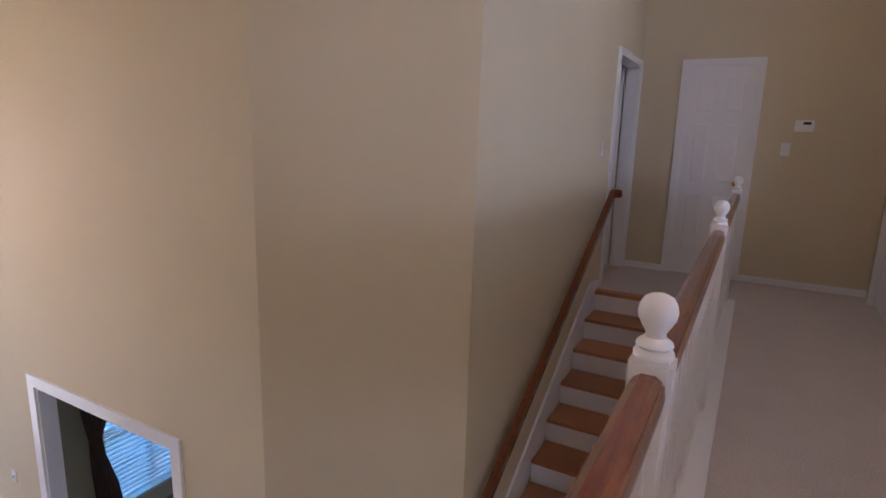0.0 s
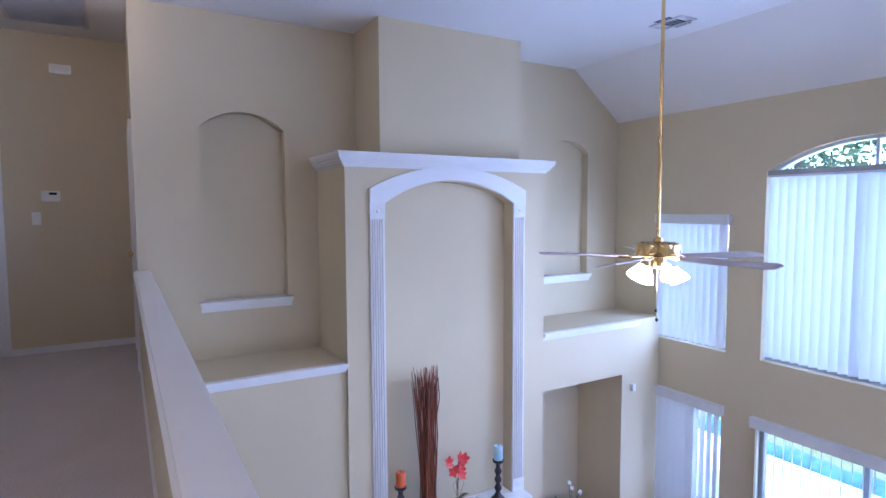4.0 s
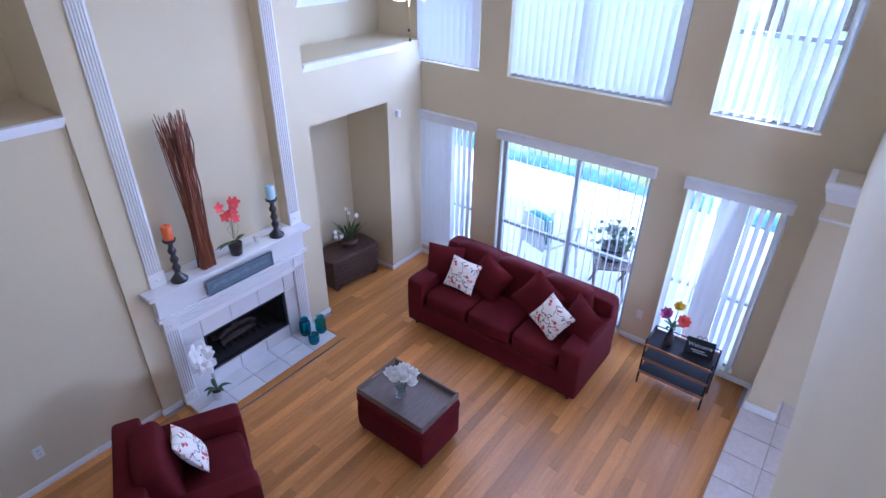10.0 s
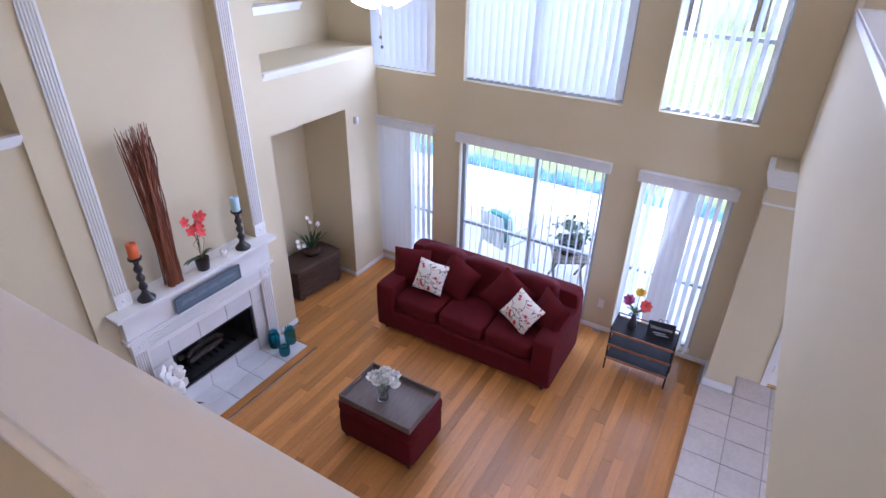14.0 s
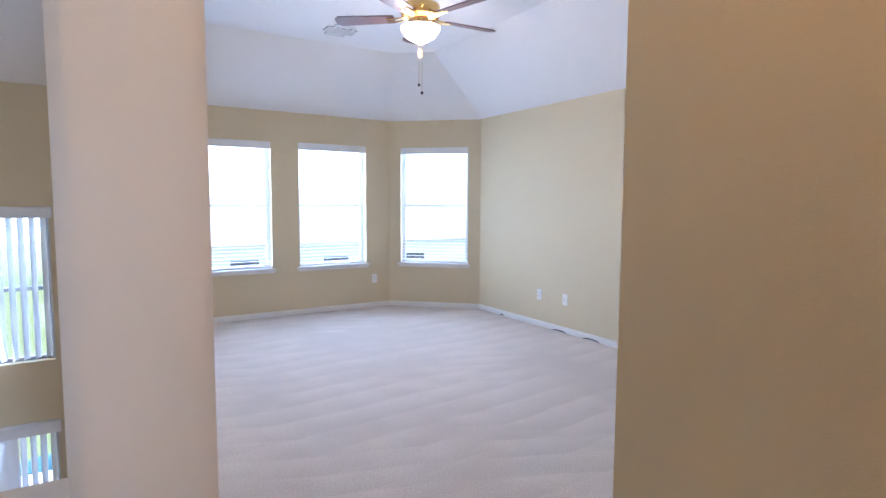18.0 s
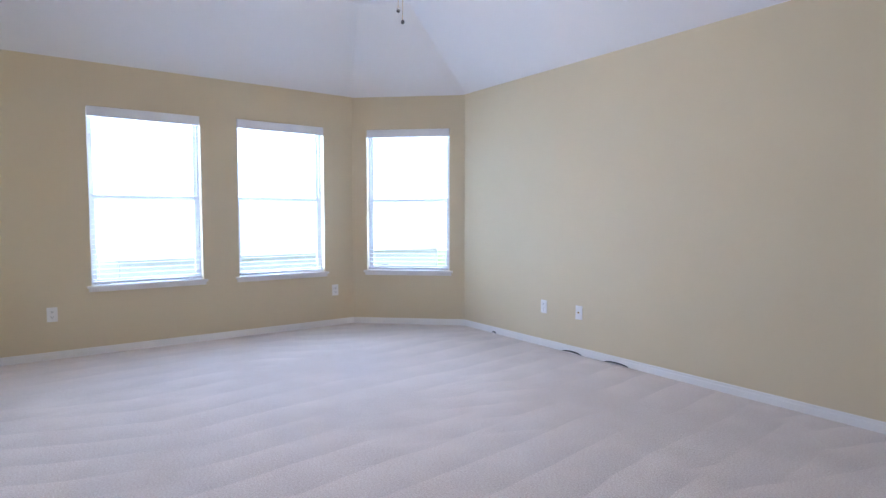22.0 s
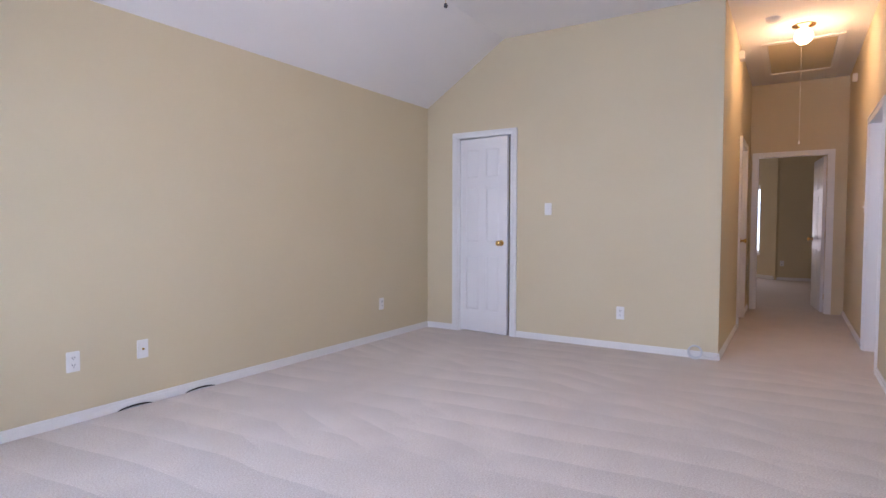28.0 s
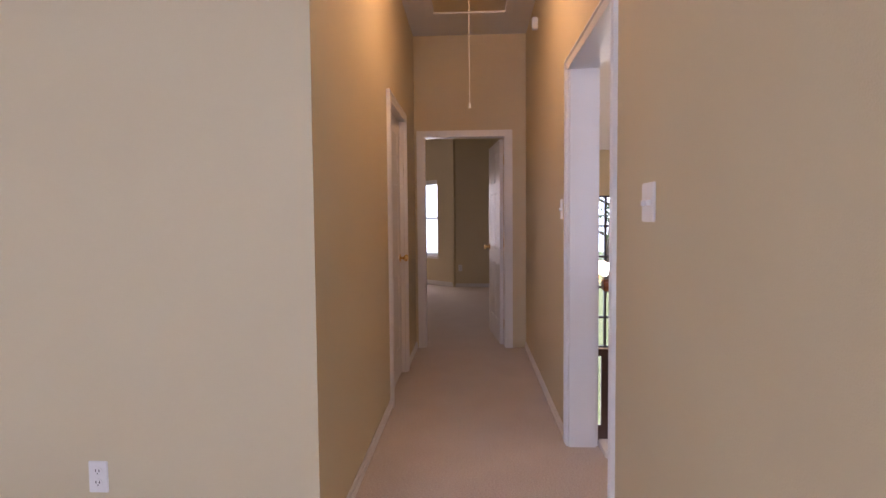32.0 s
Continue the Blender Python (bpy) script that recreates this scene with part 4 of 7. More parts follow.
def candle(place, wax, h, label):
    ob = thing("candle_holder", label, "candle holder", place, group="candle holders on the mantel")
    bm = bmesh.new()
    pr = [(0.062, 0), (0.064, 0.012), (0.05, 0.03), (0.03, 0.05), (0.02, 0.075)]
    for k in range(3):
        z = 0.09 + k * 0.075
        pr += [(0.018, z - 0.01), (0.029, z + 0.012), (0.031, z + 0.028), (0.022, z + 0.048), (0.017, z + 0.058)]
    pr += [(0.022, 0.33), (0.045, 0.345), (0.048, 0.362), (0.044, 0.364)]
    turned(bm, pr, 18)
    part("stand", bm, BLACKWOOD, ob, smooth=True)
    bm = bmesh.new()
    turned(bm, [(0.036, 0.365), (0.037, 0.37), (0.037, 0.36 + h), (0.032, 0.366 + h), (0.0, 0.36 + h)], 18)
    c = part("candle", bm, wax, ob, smooth=True)
    bm = bmesh.new()
    tube(bm, [(0, 0, 0.36 + h), (0.002, 0, 0.375 + h)], 0.002, 6)
    part("wick", bm, BLACKWOOD, c)
    return ob


def twig_bundle(place, turn, height=1.42):
    ob = thing("twig_bundle", "tall bundle of reddish brown willow twigs", "decoration", place, turn)
    for g in range(14):
        for k in range(7):
            bm = bmesh.new()
            a, r = random.uniform(0, 6.3), random.uniform(0.0, 0.06) ** 1
            x, y = random.uniform(-0.07, 0.07), random.uniform(-0.045, 0.045)
            sx, sy = random.uniform(-0.10, 0.07), random.uniform(-0.03, 0.05)
            h = height * random.uniform(0.88, 1.0)
            pts = []
            for i in range(8):
                s = i / 7
                pts.append((x * (1 - 0.25 * s) + sx * s * s * 1.2 + 0.008 * math.sin(9 * s + a), y + sy * s * s + 0.006 * math.cos(8 * s + a), h * s + 0.001))
            tube(bm, pts, 0.0055, 5, [1, 1, 0.95, 0.9, 0.85, 0.75, 0.65, 0.5])
            part("twig", bm, TWIG, ob)
    bm = bmesh.new()
    tube(bm, [(0.07, 0, 0.001), (0.075, 0.01, 0.5), (0.10, 0.01, 0.75), (0.09, 0.01, 0.95), (0.12, 0.01, 1.12), (0.105, 0.012, 1.3)], 0.005, 6)
    part("stray_twig", bm, TWIG, ob)
    return ob


def orchid(place, turn, mat, pot_mat, label, sprays, pot=(0.055, 0.09), name="orchid", leaves=6, flower=0.045):
    """sprays: (dx, dy, height, flowers)."""
    ob = thing(name, label, "plant", place, turn)
    r, h = pot
    bm = bmesh.new()
    turned(bm, [(r * 0.75, 0), (r * 0.8, 0.004), (r, h), (r * 1.02, h), (r * 0.92, h - 0.004), (r * 0.9, h - 0.012)], 20)
    part("pot", bm, pot_mat, ob, smooth=True)
    bm = bmesh.new()
    turned(bm, [(0.001, h - 0.016), (r * 0.9, h - 0.014), (r * 0.5, h - 0.004), (0.001, h)], 14)
    part("soil", bm, SOIL, ob)
    for k in range(leaves):
        a = 2 * math.pi * k / leaves + random.uniform(-0.3, 0.3)
        l = random.uniform(0.09, 0.16)
        bm = bmesh.new()
        leaf_blade(bm, (0, 0, h), (l * math.cos(a), l * math.sin(a), h + random.uniform(-0.01, 0.05)), 0.045, 0.03)
        part("leaf", bm, LEAF, ob, smooth=True)
    for dx, dy, hh, nf in sprays:
        pts = [(dx * s * s, dy * s * s, h + hh * (s ** 0.9) - 0.10 * hh * max(0, s - 0.75) * 4) for s in [i / 9 for i in range(10)]]
        bm = bmesh.new()
        tube(bm, pts, 0.003, 6)
        part("stem", bm, STEM, ob)
        for k in range(nf):
            s = 1 - 0.45 * k / max(1, nf)
            p = pts[min(9, int(s * 9))]
            petal_flower("blossom", (p[0] + random.uniform(-0.035, 0.035), p[1] + random.uniform(-0.03, 0.03), p[2] + random.uniform(-0.015, 0.02)), flower, 5, mat, ob,
                         0.25, 1, (random.uniform(-0.6, 0.6), -1, 0.4))
    return ob


def jar(place, h, r, label):
    ob = thing("glass_jar", label, "jar", place, group="blue glass jars on the hearth")
    bm = bmesh.new()
    out = [(r * 0.86, 0), (r * 0.97, 0.012), (r, 0.04), (r, h * 0.72), (r * 0.93, h * 0.80), (r * 0.70, h * 0.87), (r * 0.70, h * 0.97), (r * 0.74, h)]
    inn = [(a - 0.005, max(b, 0.008)) for a, b in out[::-1]]
    turned(bm, out + inn, 22)
    part("body", bm, BLUEGLASS, ob, smooth=True)
    bm = bmesh.new()
    turned(bm, [(r * 0.71, h * 0.885), (r * 0.75, h * 0.89), (r * 0.75, h * 0.90), (r * 0.71, h * 0.905)], 22)
    part("band", bm, BLUEGLASS, ob, smooth=True)
    bm = bmesh.new()
    tube(bm, [(r * 0.73 * math.cos(a), 0, h * 0.95 + r * 0.9 * math.sin(a)) for a in [math.pi * i / 8 for i in range(9)]], 0.002, 6)
    part("wire_handle", bm, METALGREY, ob)
    return ob


def ceiling_fan(place, drop, blade_mat, metal, label, blade=0.52, turn=0.0, shades=4, bowl=False, count=5):
    """Origin at the ceiling."""
    ob = thing("ceiling_fan", label, "ceiling fan", place, turn)
    bm = bmesh.new()
    turned(bm, [(0.0, 0.0), (0.065, 0.0), (0.06, -0.03), (0.03, -0.055), (0.0, -0.056)][::-1], 20)
    part("canopy", bm, metal, ob, smooth=True)
    bm = bmesh.new()
    tube(bm, [(0, 0, -0.05), (0, 0, -drop + 0.03)], 0.0125, 12)
    part("downrod", bm, metal, ob, smooth=True)
    z = -drop
    bm = bmesh.new()
    turned(bm, [(0.0, z + 0.045), (0.03, z + 0.04), (0.033, z + 0.015), (0.12, z + 0.004), (0.148, z - 0.006), (0.152, z - 0.068), (0.142, z - 0.086), (0.06, z - 0.094), (0.055, z - 0.16), (0.02, z - 0.18), (0.0, z - 0.185)][::-1], 28)
    part("motor_housing", bm, metal, ob, smooth=True)
    for k in range(14):
        bm = bmesh.new()
        box(bm, 0.085, 0.115, -0.006, 0.006, z + 0.002, z + 0.007, Matrix.Rotation(2 * math.pi * k / 14, 4, "Z"))
        part("vent_slot", bm, DARK, ob)
    for k in range(count):
        m = Matrix.Rotation(2 * math.pi * k / count, 4, "Z")
        bm = bmesh.new()
        outl = [(0.20, -0.052), (0.20 + blade * 0.93, -0.068), (0.20 + blade, -0.035), (0.20 + blade, 0.035), (0.20 + blade * 0.93, 0.068), (0.20, 0.052)]
        t = Matrix.Translation((0, 0, z - 0.095)) @ Matrix.Rotation(radians(11), 4, "X")
        lo = [bm.verts.new(m @ t @ Vector((x, y, -0.004))) for x, y in outl]
        hi = [bm.verts.new(m @ t @ Vector((x, y, 0.004))) for x, y in outl]
        bm.faces.new(lo[::-1])
        bm.faces.new(hi)
        for i in range(6):
            bm.faces.new((lo[i], lo[(i + 1) % 6], hi[(i + 1) % 6], hi[i]))
        b = part("blade", bm, blade_mat, ob)
        bm = bmesh.new()
        tube(bm, [m @ Vector((0.10, -0.02, z - 0.09)), m @ Vector((0.17, -0.028, z - 0.105)), m @ Vector((0.26, -0.02, z - 0.104))], 0.007, 6)
        tube(bm, [m @ Vector((0.10, 0.02, z - 0.09)), m @ Vector((0.17, 0.028, z - 0.100)), m @ Vector((0.26, 0.02, z - 0.098))], 0.007, 6)
        part("blade_bracket", bm, metal, b)
    if bowl:
        bm = bmesh.new()
        turned(bm, [(0.0, z - 0.275), (0.05, z - 0.268), (0.11, z - 0.235), (0.145, z - 0.185), (0.15, z - 0.165), (0.13, z - 0.16)], 28)
        part("glass_bowl", bm, SHADEGLOW, ob, "lit frosted glass bowl", smooth=True)
        bm = bmesh.new()
        turned(bm, [(0.0, z - 0.292), (0.022, z - 0.288), (0.024, z - 0.275), (0.0, z - 0.27)], 14)
        part("finial", bm, metal, ob, smooth=True)
    else:
        for k in range(shades):
            m = Matrix.Rotation(2 * math.pi * (k + 0.5) / shades, 4, "Z")
            arm = [m @ Vector(p) for p in ((0.03, 0, z - 0.15), (0.08, 0, z - 0.165), (0.115, 0, z - 0.15), (0.125, 0, z - 0.17))]
            bm = bmesh.new()
            tube(bm, arm, 0.007, 8)
            a = part("lamp_arm", bm, metal, ob, smooth=True)
            bm = bmesh.new()
            turned(bm, [(0.0, 0), (0.026, 0.0), (0.032, 0.02), (0.055, 0.06), (0.066, 0.10), (0.060, 0.098), (0.0, 0.07)], 16,
                   m @ Matrix.Translation((0.122, 0, z - 0.165)) @ Matrix.Rotation(radians(150), 4, "Y"))
            part("shade", bm, SHADEGLOW, a, "lit frosted glass tulip shade", smooth=True)
    for dx, l in ((0.012, 0.30), (-0.012, 0.36)):
        bm = bmesh.new()
        z0 = z - (0.28 if bowl else 0.17)
        tube(bm, [(dx, 0, z0), (dx, 0, z0 - l)], 0.0015, 5)
        c = part("pull_chain", bm, metal, ob)
        bm = bmesh.new()
        turned(bm, [(0.0, z0 - l - 0.022), (0.008, z0 - l - 0.018), (0.011, z0 - l - 0.01), (0.007, z0 - l), (0.0, z0 - l + 0.002)], 10, Matrix.Translation((dx, 0, 0)))
        part("pull_knob", bm, BLACKWOOD, c, smooth=True)
    return ob


def globe_light(place, label="lit opal glass globe on a brass ceiling mount"):
    ob = thing("ceiling_light", label, "ceiling light", place, group="globe ceiling lights")
    bm = bmesh.new()
    turned(bm, [(0.0, -0.035), (0.045, -0.034), (0.055, -0.02), (0.095, -0.008), (0.10, 0.0), (0.0, 0.001)], 20)
    part("mount", bm, BRASS, ob, smooth=True)
    bm = bmesh.new()
    turned(bm, [(0.0, -0.175), (0.035, -0.168), (0.065, -0.14), (0.078, -0.105), (0.07, -0.07), (0.052, -0.04), (0.045, -0.034)], 20)
    part("globe", bm, GLOBEGLOW, ob, smooth=True)
    return ob


def text_part(name, words, size, mat, parent, m, extrude=0.001):
    cu = bpy.data.curves.new(name, "FONT")
    cu.body, cu.size, cu.extrude, cu.align_x, cu.align_y = words, size, extrude, "CENTER", "CENTER"
    tmp = bpy.data.objects.new(name, cu)
    scene.collection.objects.link(tmp)
    me = bpy.data.meshes.new_from_object(tmp.evaluated_get(bpy.context.evaluated_depsgraph_get()))
    bpy.data.objects.remove(tmp)
    bpy.data.curves.remove(cu)
    me.materials.clear()
    me.materials.append(mat)
    ob = new(name, me)
    ob.parent = parent
    ob.matrix_basis = m
    return ob


RUGBROWN = material("brown patterned rug", (0.22, 0.14, 0.09), 0.95, second=(0.10, 0.06, 0.04), scale=11, fine=0.5, fine_scale=120, bump=0.5, bump_scale=200, mix=0.2)


# ---- stairs and balustrade ----
NOSE0, RUN, NR = 4.84, 0.29, 16
RISE = -ZF / NR
stairs = thing("staircase", "straight closed stair with oak treads and white risers", "stairs", kind="structure")
bm = bmesh.new()
for k in range(1, NR):
    box(bm, XS + 0.02, XR - 0.10, NOSE0 - RUN * k + 0.012, NOSE0 - RUN * (k - 1) - 0.012, ZF, -RISE * k - 0.03)
part("carcass", bm, TRIM, stairs)
TREAD_MESH = {}
for k in range(NR):
    if k:
        bm = bmesh.new()
        box(bm, 0, XR - 0.10 - XS - 0.02, -0.02, RUN + 0.005, -0.028, 0)
        if "t" not in TREAD_MESH:
            TREAD_MESH["t"] = finish("tread", bm, TREAD, bevel=0.006)
        t = new("tread", TREAD_MESH["t"])
        t.parent, t.location = stairs, (XS + 0.02, NOSE0 - RUN * k, -RISE * k)
    bm = bmesh.new()
    box(bm, XS + 0.02, XR - 0.10, NOSE0 - RUN * k + 0.0, NOSE0 - RUN * k + 0.014, -RISE * (k + 1), -RISE * k - 0.03)
    part("riser", bm, TRIM, stairs)
bm = bmesh.new()
box(bm, XS + 0.02, XR - 0.10, NOSE0 - 0.025, NOSE0 + 0.075, -0.028, 0.006)
part("landing_nosing", bm, TREAD, stairs, bevel=0.006)
bm = bmesh.new()
L = RUN * NR
prism(bm, [(NOSE0 + 0.02, 0.10), (NOSE0 + 0.02, -0.16), (NOSE0 - L, ZF - 0.02), (NOSE0 - L - 0.22, ZF), (NOSE0 - L - 0.15, ZF + 0.10), (NOSE0 - 0.18, 0.10)], XS - 0.001, XS + 0.018,
      Matrix(((0, 1, 0, 0), (1, 0, 0, 0), (0, 0, 1, 0), (0, 0, 0, 1))))
part("skirt_board", bm, TRIM, stairs)
# wall under the balustrade
wall("wall_under_landing", "x", XR - 0.10, XR - 0.02, 1.3, NOSE0 + 0.02, ZF, -0.02, label="beige wall between stairs and living room")

rail = thing("wall_handrail", "varnished oak handrail fixed beside the stairs", "handrail")
slope = RISE / RUN
p0, p1 = Vector((XS + 0.07, 4.99, 0.87)), Vector((XS + 0.07, 4.99 - 3.6, 0.87 - 3.6 * slope))
bm = bmesh.new()
d = (p1 - p0).normalized()
m = Matrix.Translation(p0) @ d.to_track_quat("Y", "Z").to_matrix().to_4x4()
box(bm, -0.025, 0.025, 0, (p1 - p0).length, -0.035, 0.035, m)
part("rail", bm, OAK, rail, bevel=0.014)
bm = bmesh.new()
box(bm, -0.075, 0.02, 0, 0.05, -0.033, 0.033, m)
part("rail_return", bm, OAK, rail, bevel=0.01)
for s in (0.6, 2.0, 3.4):
    q = p0 + d * s
    bm = bmesh.new()
    tube(bm, [q + Vector((0, 0, -0.03)), q + Vector((-0.01, 0, -0.075)), q + Vector((-0.078, 0, -0.085))], 0.006, 8)
    part("bracket", bm, BRASS, rail)

POSTS = [0.98, 2.83, 5.05]
bal = thing("balustrade", "white baluster railing with oak handrail and ball newels", "railing", (XR, 0, 0.03))
bm = bmesh.new()
box(bm, -0.085, 0.095, YS1 + 0.02, POSTS[-1] + 0.06, -0.05, 0.005)
part("base_plate", bm, TRIM, bal, "white painted sole plate", bevel=0.006)
for y in POSTS:
    bm = bmesh.new()
    box(bm, -0.037, 0.037, y - 0.037, y + 0.037, 0.005, 0.916)
    post = part("newel_post", bm, TRIM, bal, bevel=0.008)
    bm = bmesh.new()
    turned(bm, [(0.034, 0.914), (0.035, 0.920), (0.033, 0.925), (0.026, 0.929), (0.032, 0.935), (0.030, 0.941), (0.018, 0.950), (0.017, 0.958), (0.024, 0.969), (0.031, 0.982), (0.0335, 0.995), (0.031, 1.008), (0.024, 1.0195), (0.0125, 1.026), (0.0, 1.0285)], 24,
           Matrix.Translation((0, y, 0)))
    part("ball_finial", bm, TRIM, post, "white turned ball finial", smooth=True)
BAL = {}
ends = [YS1 + 0.02] + POSTS
for a, b in zip(ends, ends[1:]):
    a2, b2 = a + (0.037 if a > 0 else 0), b - 0.037
    bm = bmesh.new()
    prism(bm, [(-0.028, 0.832), (0.028, 0.832), (0.031, 0.858), (0.027, 0.884), (0.012, 0.894), (-0.012, 0.894), (-0.027, 0.884), (-0.031, 0.858)], a2, b2)
    part("handrail", bm, OAK, bal, "varnished oak handrail", bevel=0.004)
    n = max(1, int((b2 - a2) / 0.115))
    for k in range(n):
        y = a2 + (k + 0.5) * (b2 - a2) / n
        if "m" not in BAL:
            bm = bmesh.new()
            box(bm, -0.016, 0.016, -0.016, 0.016, 0.005, 0.16)
            box(bm, -0.016, 0.016, -0.016, 0.016, 0.66, 0.834)
            turned(bm, [(0.016, 0.16), (0.019, 0.175), (0.013, 0.19), (0.017, 0.21), (0.018, 0.30), (0.013, 0.46), (0.011, 0.56), (0.017, 0.60), (0.012, 0.625), (0.018, 0.645), (0.016, 0.66)], 10)
            BAL["m"] = finish("baluster", bm, TRIM, smooth=True)
        s = new("baluster", BAL["m"])
        s.parent, s.location = bal, (0, y, 0)

# ---- doors, casings, baseboards on the upper floor ----
D1 = (-0.56, 0.03)
d = raised_door("door_1", D1[1] - D1[0] - 0.01, 2.028, "closed white six-panel door with brass knob")
d.matrix_basis = pose(D1[0] + 0.005, YD + 0.012, 0.003)
casing("landing_door", "y", YD, -1, *D1, 2.03)
jamb("landing_door_jamb", "y", YD, YD + 0.12, *D1, 2.045)
LD = (5.08, 5.97)
casing("stair_door", "x", XS, 1, *LD, 2.03)
jamb("stair_door_jamb", "x", XS - 0.12, XS, *LD, 2.045)
d = raised_door("door_2", LD[1] - LD[0] - 0.01, 2.01, "white six-panel door standing a little open")
d.matrix_basis = pose(XS - 0.138, LD[1] - 0.006, 0.012, 0, 0, 180 + 3)
RD = (4.94, 5.75)
casing("landing_east_door", "x", XH0, -1, *RD, 2.03)
jamb("landing_east_jamb", "x", XH0, XH1, *RD, 2.045)
d = raised_door("door_3", RD[1] - RD[0] - 0.01, 2.028, "white six-panel door in shadow")
d.matrix_basis = pose(XH1 - 0.012, RD[0] + 0.005, 0.003, 0, 0, 90)
GD = (-4.27, -3.65)
d = raised_door("door_4", GD[1] - GD[0] - 0.03, 2.005, "white six-panel closet door slightly ajar")
d.matrix_basis = pose(GX0 - 0.03, GD[0] + 0.004, 0.012, 0, 0, 90 - 7)
casing("closet_door", "x", GX0, 1, *GD, 2.03)
jamb("closet_door_jamb", "x", GX0 - 0.12, GX0, *GD, 2.045)
HD = (-1.67, -0.88)
casing("bedroom_door", "x", HX0, 1, *HD, 2.03)
jamb("bedroom_door_jamb", "x", HX0 - 0.12, HX0, *HD, 2.045)
d = raised_door("door_5", HD[1] - HD[0] - 0.02, 2.005, "white six-panel door standing wide open")
d.matrix_basis = pose(HX0 - 0.10, HD[1] - 0.02, 0.012, 0, 0, 180 + 6)
SD = (-1.52, -0.70)
d = raised_door("door_6", SD[1] - SD[0] - 0.02, 2.005, "closed white six-panel door with brass knob")
d.matrix_basis = pose(SD[1] - 0.01, HY0 - 0.03, 0.012, 0, 0, 180)
casing("hall_door", "y", HY0, 1, *SD, 2.03)
jamb("hall_door_jamb", "y", HY0 - 0.12, HY0, *SD, 2.045)
OP = (-0.05, 0.872)
casing("opening_hall", "y", YS0, -1, *OP, 2.03, d=0.012)
casing("opening_landing", "y", YS1, 1, *OP, 2.03, d=0.014)
jamb("opening_jamb", "y", YS0, YS1, *OP, 2.045)

baseboard("x", XH0, -1, YS1, RD[0] - 0.06)
baseboard("y", YD, -1, D1[1] + 0.06, XH0)
baseboard("y", YD, -1, XS, D1[0] - 0.06)
baseboard("x", XS, 1, NOSE0 + 0.02, LD[0] - 0.06)
baseboard("x", XS, 1, LD[1] + 0.06, YD)
baseboard("x", GX0, 1, GY0, GD[0] - 0.06)
baseboard("x", GX0, 1, GD[1] + 0.06, HY0)
baseboard("y", GY0, 1, GX0, GDX)
baseboard("x", GX1, -1, GDY, YS0)
baseboard("y", YS0, -1, OP[1] + 0.06, GX1)
baseboard("y", YS0, -1, HX0, OP[0] - 0.06)
baseboard("y", HY0, 1, SD[1] + 0.06, GX0)
baseboard("y", HY0, 1, HX0, SD[0] - 0.06)
baseboard("x", -7.30, 1, -1.57, YS0)
bm = bmesh.new()
box(bm, 0, DL, -0.002, 0.014, 0, 0.044)
box(bm, 0, DL, -0.002, 0.009, 0.044, 0.062)
part("baseboard", bm, TRIM, diag)


# ---- living room ----
def mould(bm, axis, face, out, u0, u1, steps):
    """Stacked moulding strips: (depth, z0, z1) off a wall face."""
    for d, z0, z1 in steps:
        a, b = sorted((face, face + out * d))
        box(bm, *((a, b, u0, u1, z0, z1) if axis == "x" else (u0, u1, a, b, z0, z1)))


# half wall caps with their small cove mouldings
bm = bmesh.new()
box(bm, XH0 - 0.033, XH1 + 0.03, YS1, YN, CAPH - 0.032, CAPH)
structure("trim_landing_cap", bm, TRIM, "white painted wooden cap of the half wall", bevel=0.012)
bm = bmesh.new()
mould(bm, "x", XH0, -1, YS1, YN, ((0.018, CAPH - 0.055, CAPH - 0.031), (0.009, CAPH - 0.085, CAPH - 0.055)))
mould(bm, "x", XH1, 1, YS1, YN, ((0.012, CAPH - 0.055, CAPH - 0.031), (0.006, CAPH - 0.085, CAPH - 0.055)))
structure("trim_landing_cove", bm, TRIM, "white cove moulding below the cap")
bm = bmesh.new()
box(bm, GOP[0] - 0.03, GOP[1], YS0 - 0.045, YS1 + 0.035, CAPZ - 0.03, CAPZ)
structure("trim_game_cap", bm, TRIM, "white painted wooden cap of the half wall", bevel=0.012)
bm = bmesh.new()
mould(bm, "y", YS0, -1, GOP[0] - 0.03, GOP[1], ((0.026, CAPZ - 0.05, CAPZ - 0.031), (0.016, CAPZ - 0.075, CAPZ - 0.05), (0.008, CAPZ - 0.10, CAPZ - 0.075)))
mould(bm, "y", YS1, 1, GOP[0] - 0.03, GOP[1], ((0.026, CAPZ - 0.05, CAPZ - 0.031), (0.016, CAPZ - 0.075, CAPZ - 0.05), (0.008, CAPZ - 0.10, CAPZ - 0.075)))
structure("trim_game_cove", bm, TRIM, "white cove moulding below the cap")

# chimney breast
BR0, BR1 = 2.59, 4.67
bm = bmesh.new()
wall_cells(bm, "y", YB, YB + 0.14, BR0, BR1, ZF, 1.80, [(2.935, 4.275, -1.47, 1.60), (3.125, 4.08, -2.63, -2.18)])
arch_fill(bm, "y", YB, YB + 0.14, 2.935, 4.275, 1.40, 1.59, 1.60, 24)
wall_cells(bm, "y", YB + 0.14, YN - 0.005, BR0, BR1, ZF, 1.80, [(3.125, 4.08, ZF - 0.1, -2.18)])
structure("wall_chimney_breast", bm, PAINT, "beige chimney breast with a tall arched recess")
bm = bmesh.new()
box(bm, 2.97, 4.48, 4.10, YN, 1.80, 3.06)
structure("wall_chimney_upper", bm, PAINT, "beige upper chimney breast")
bm = bmesh.new()
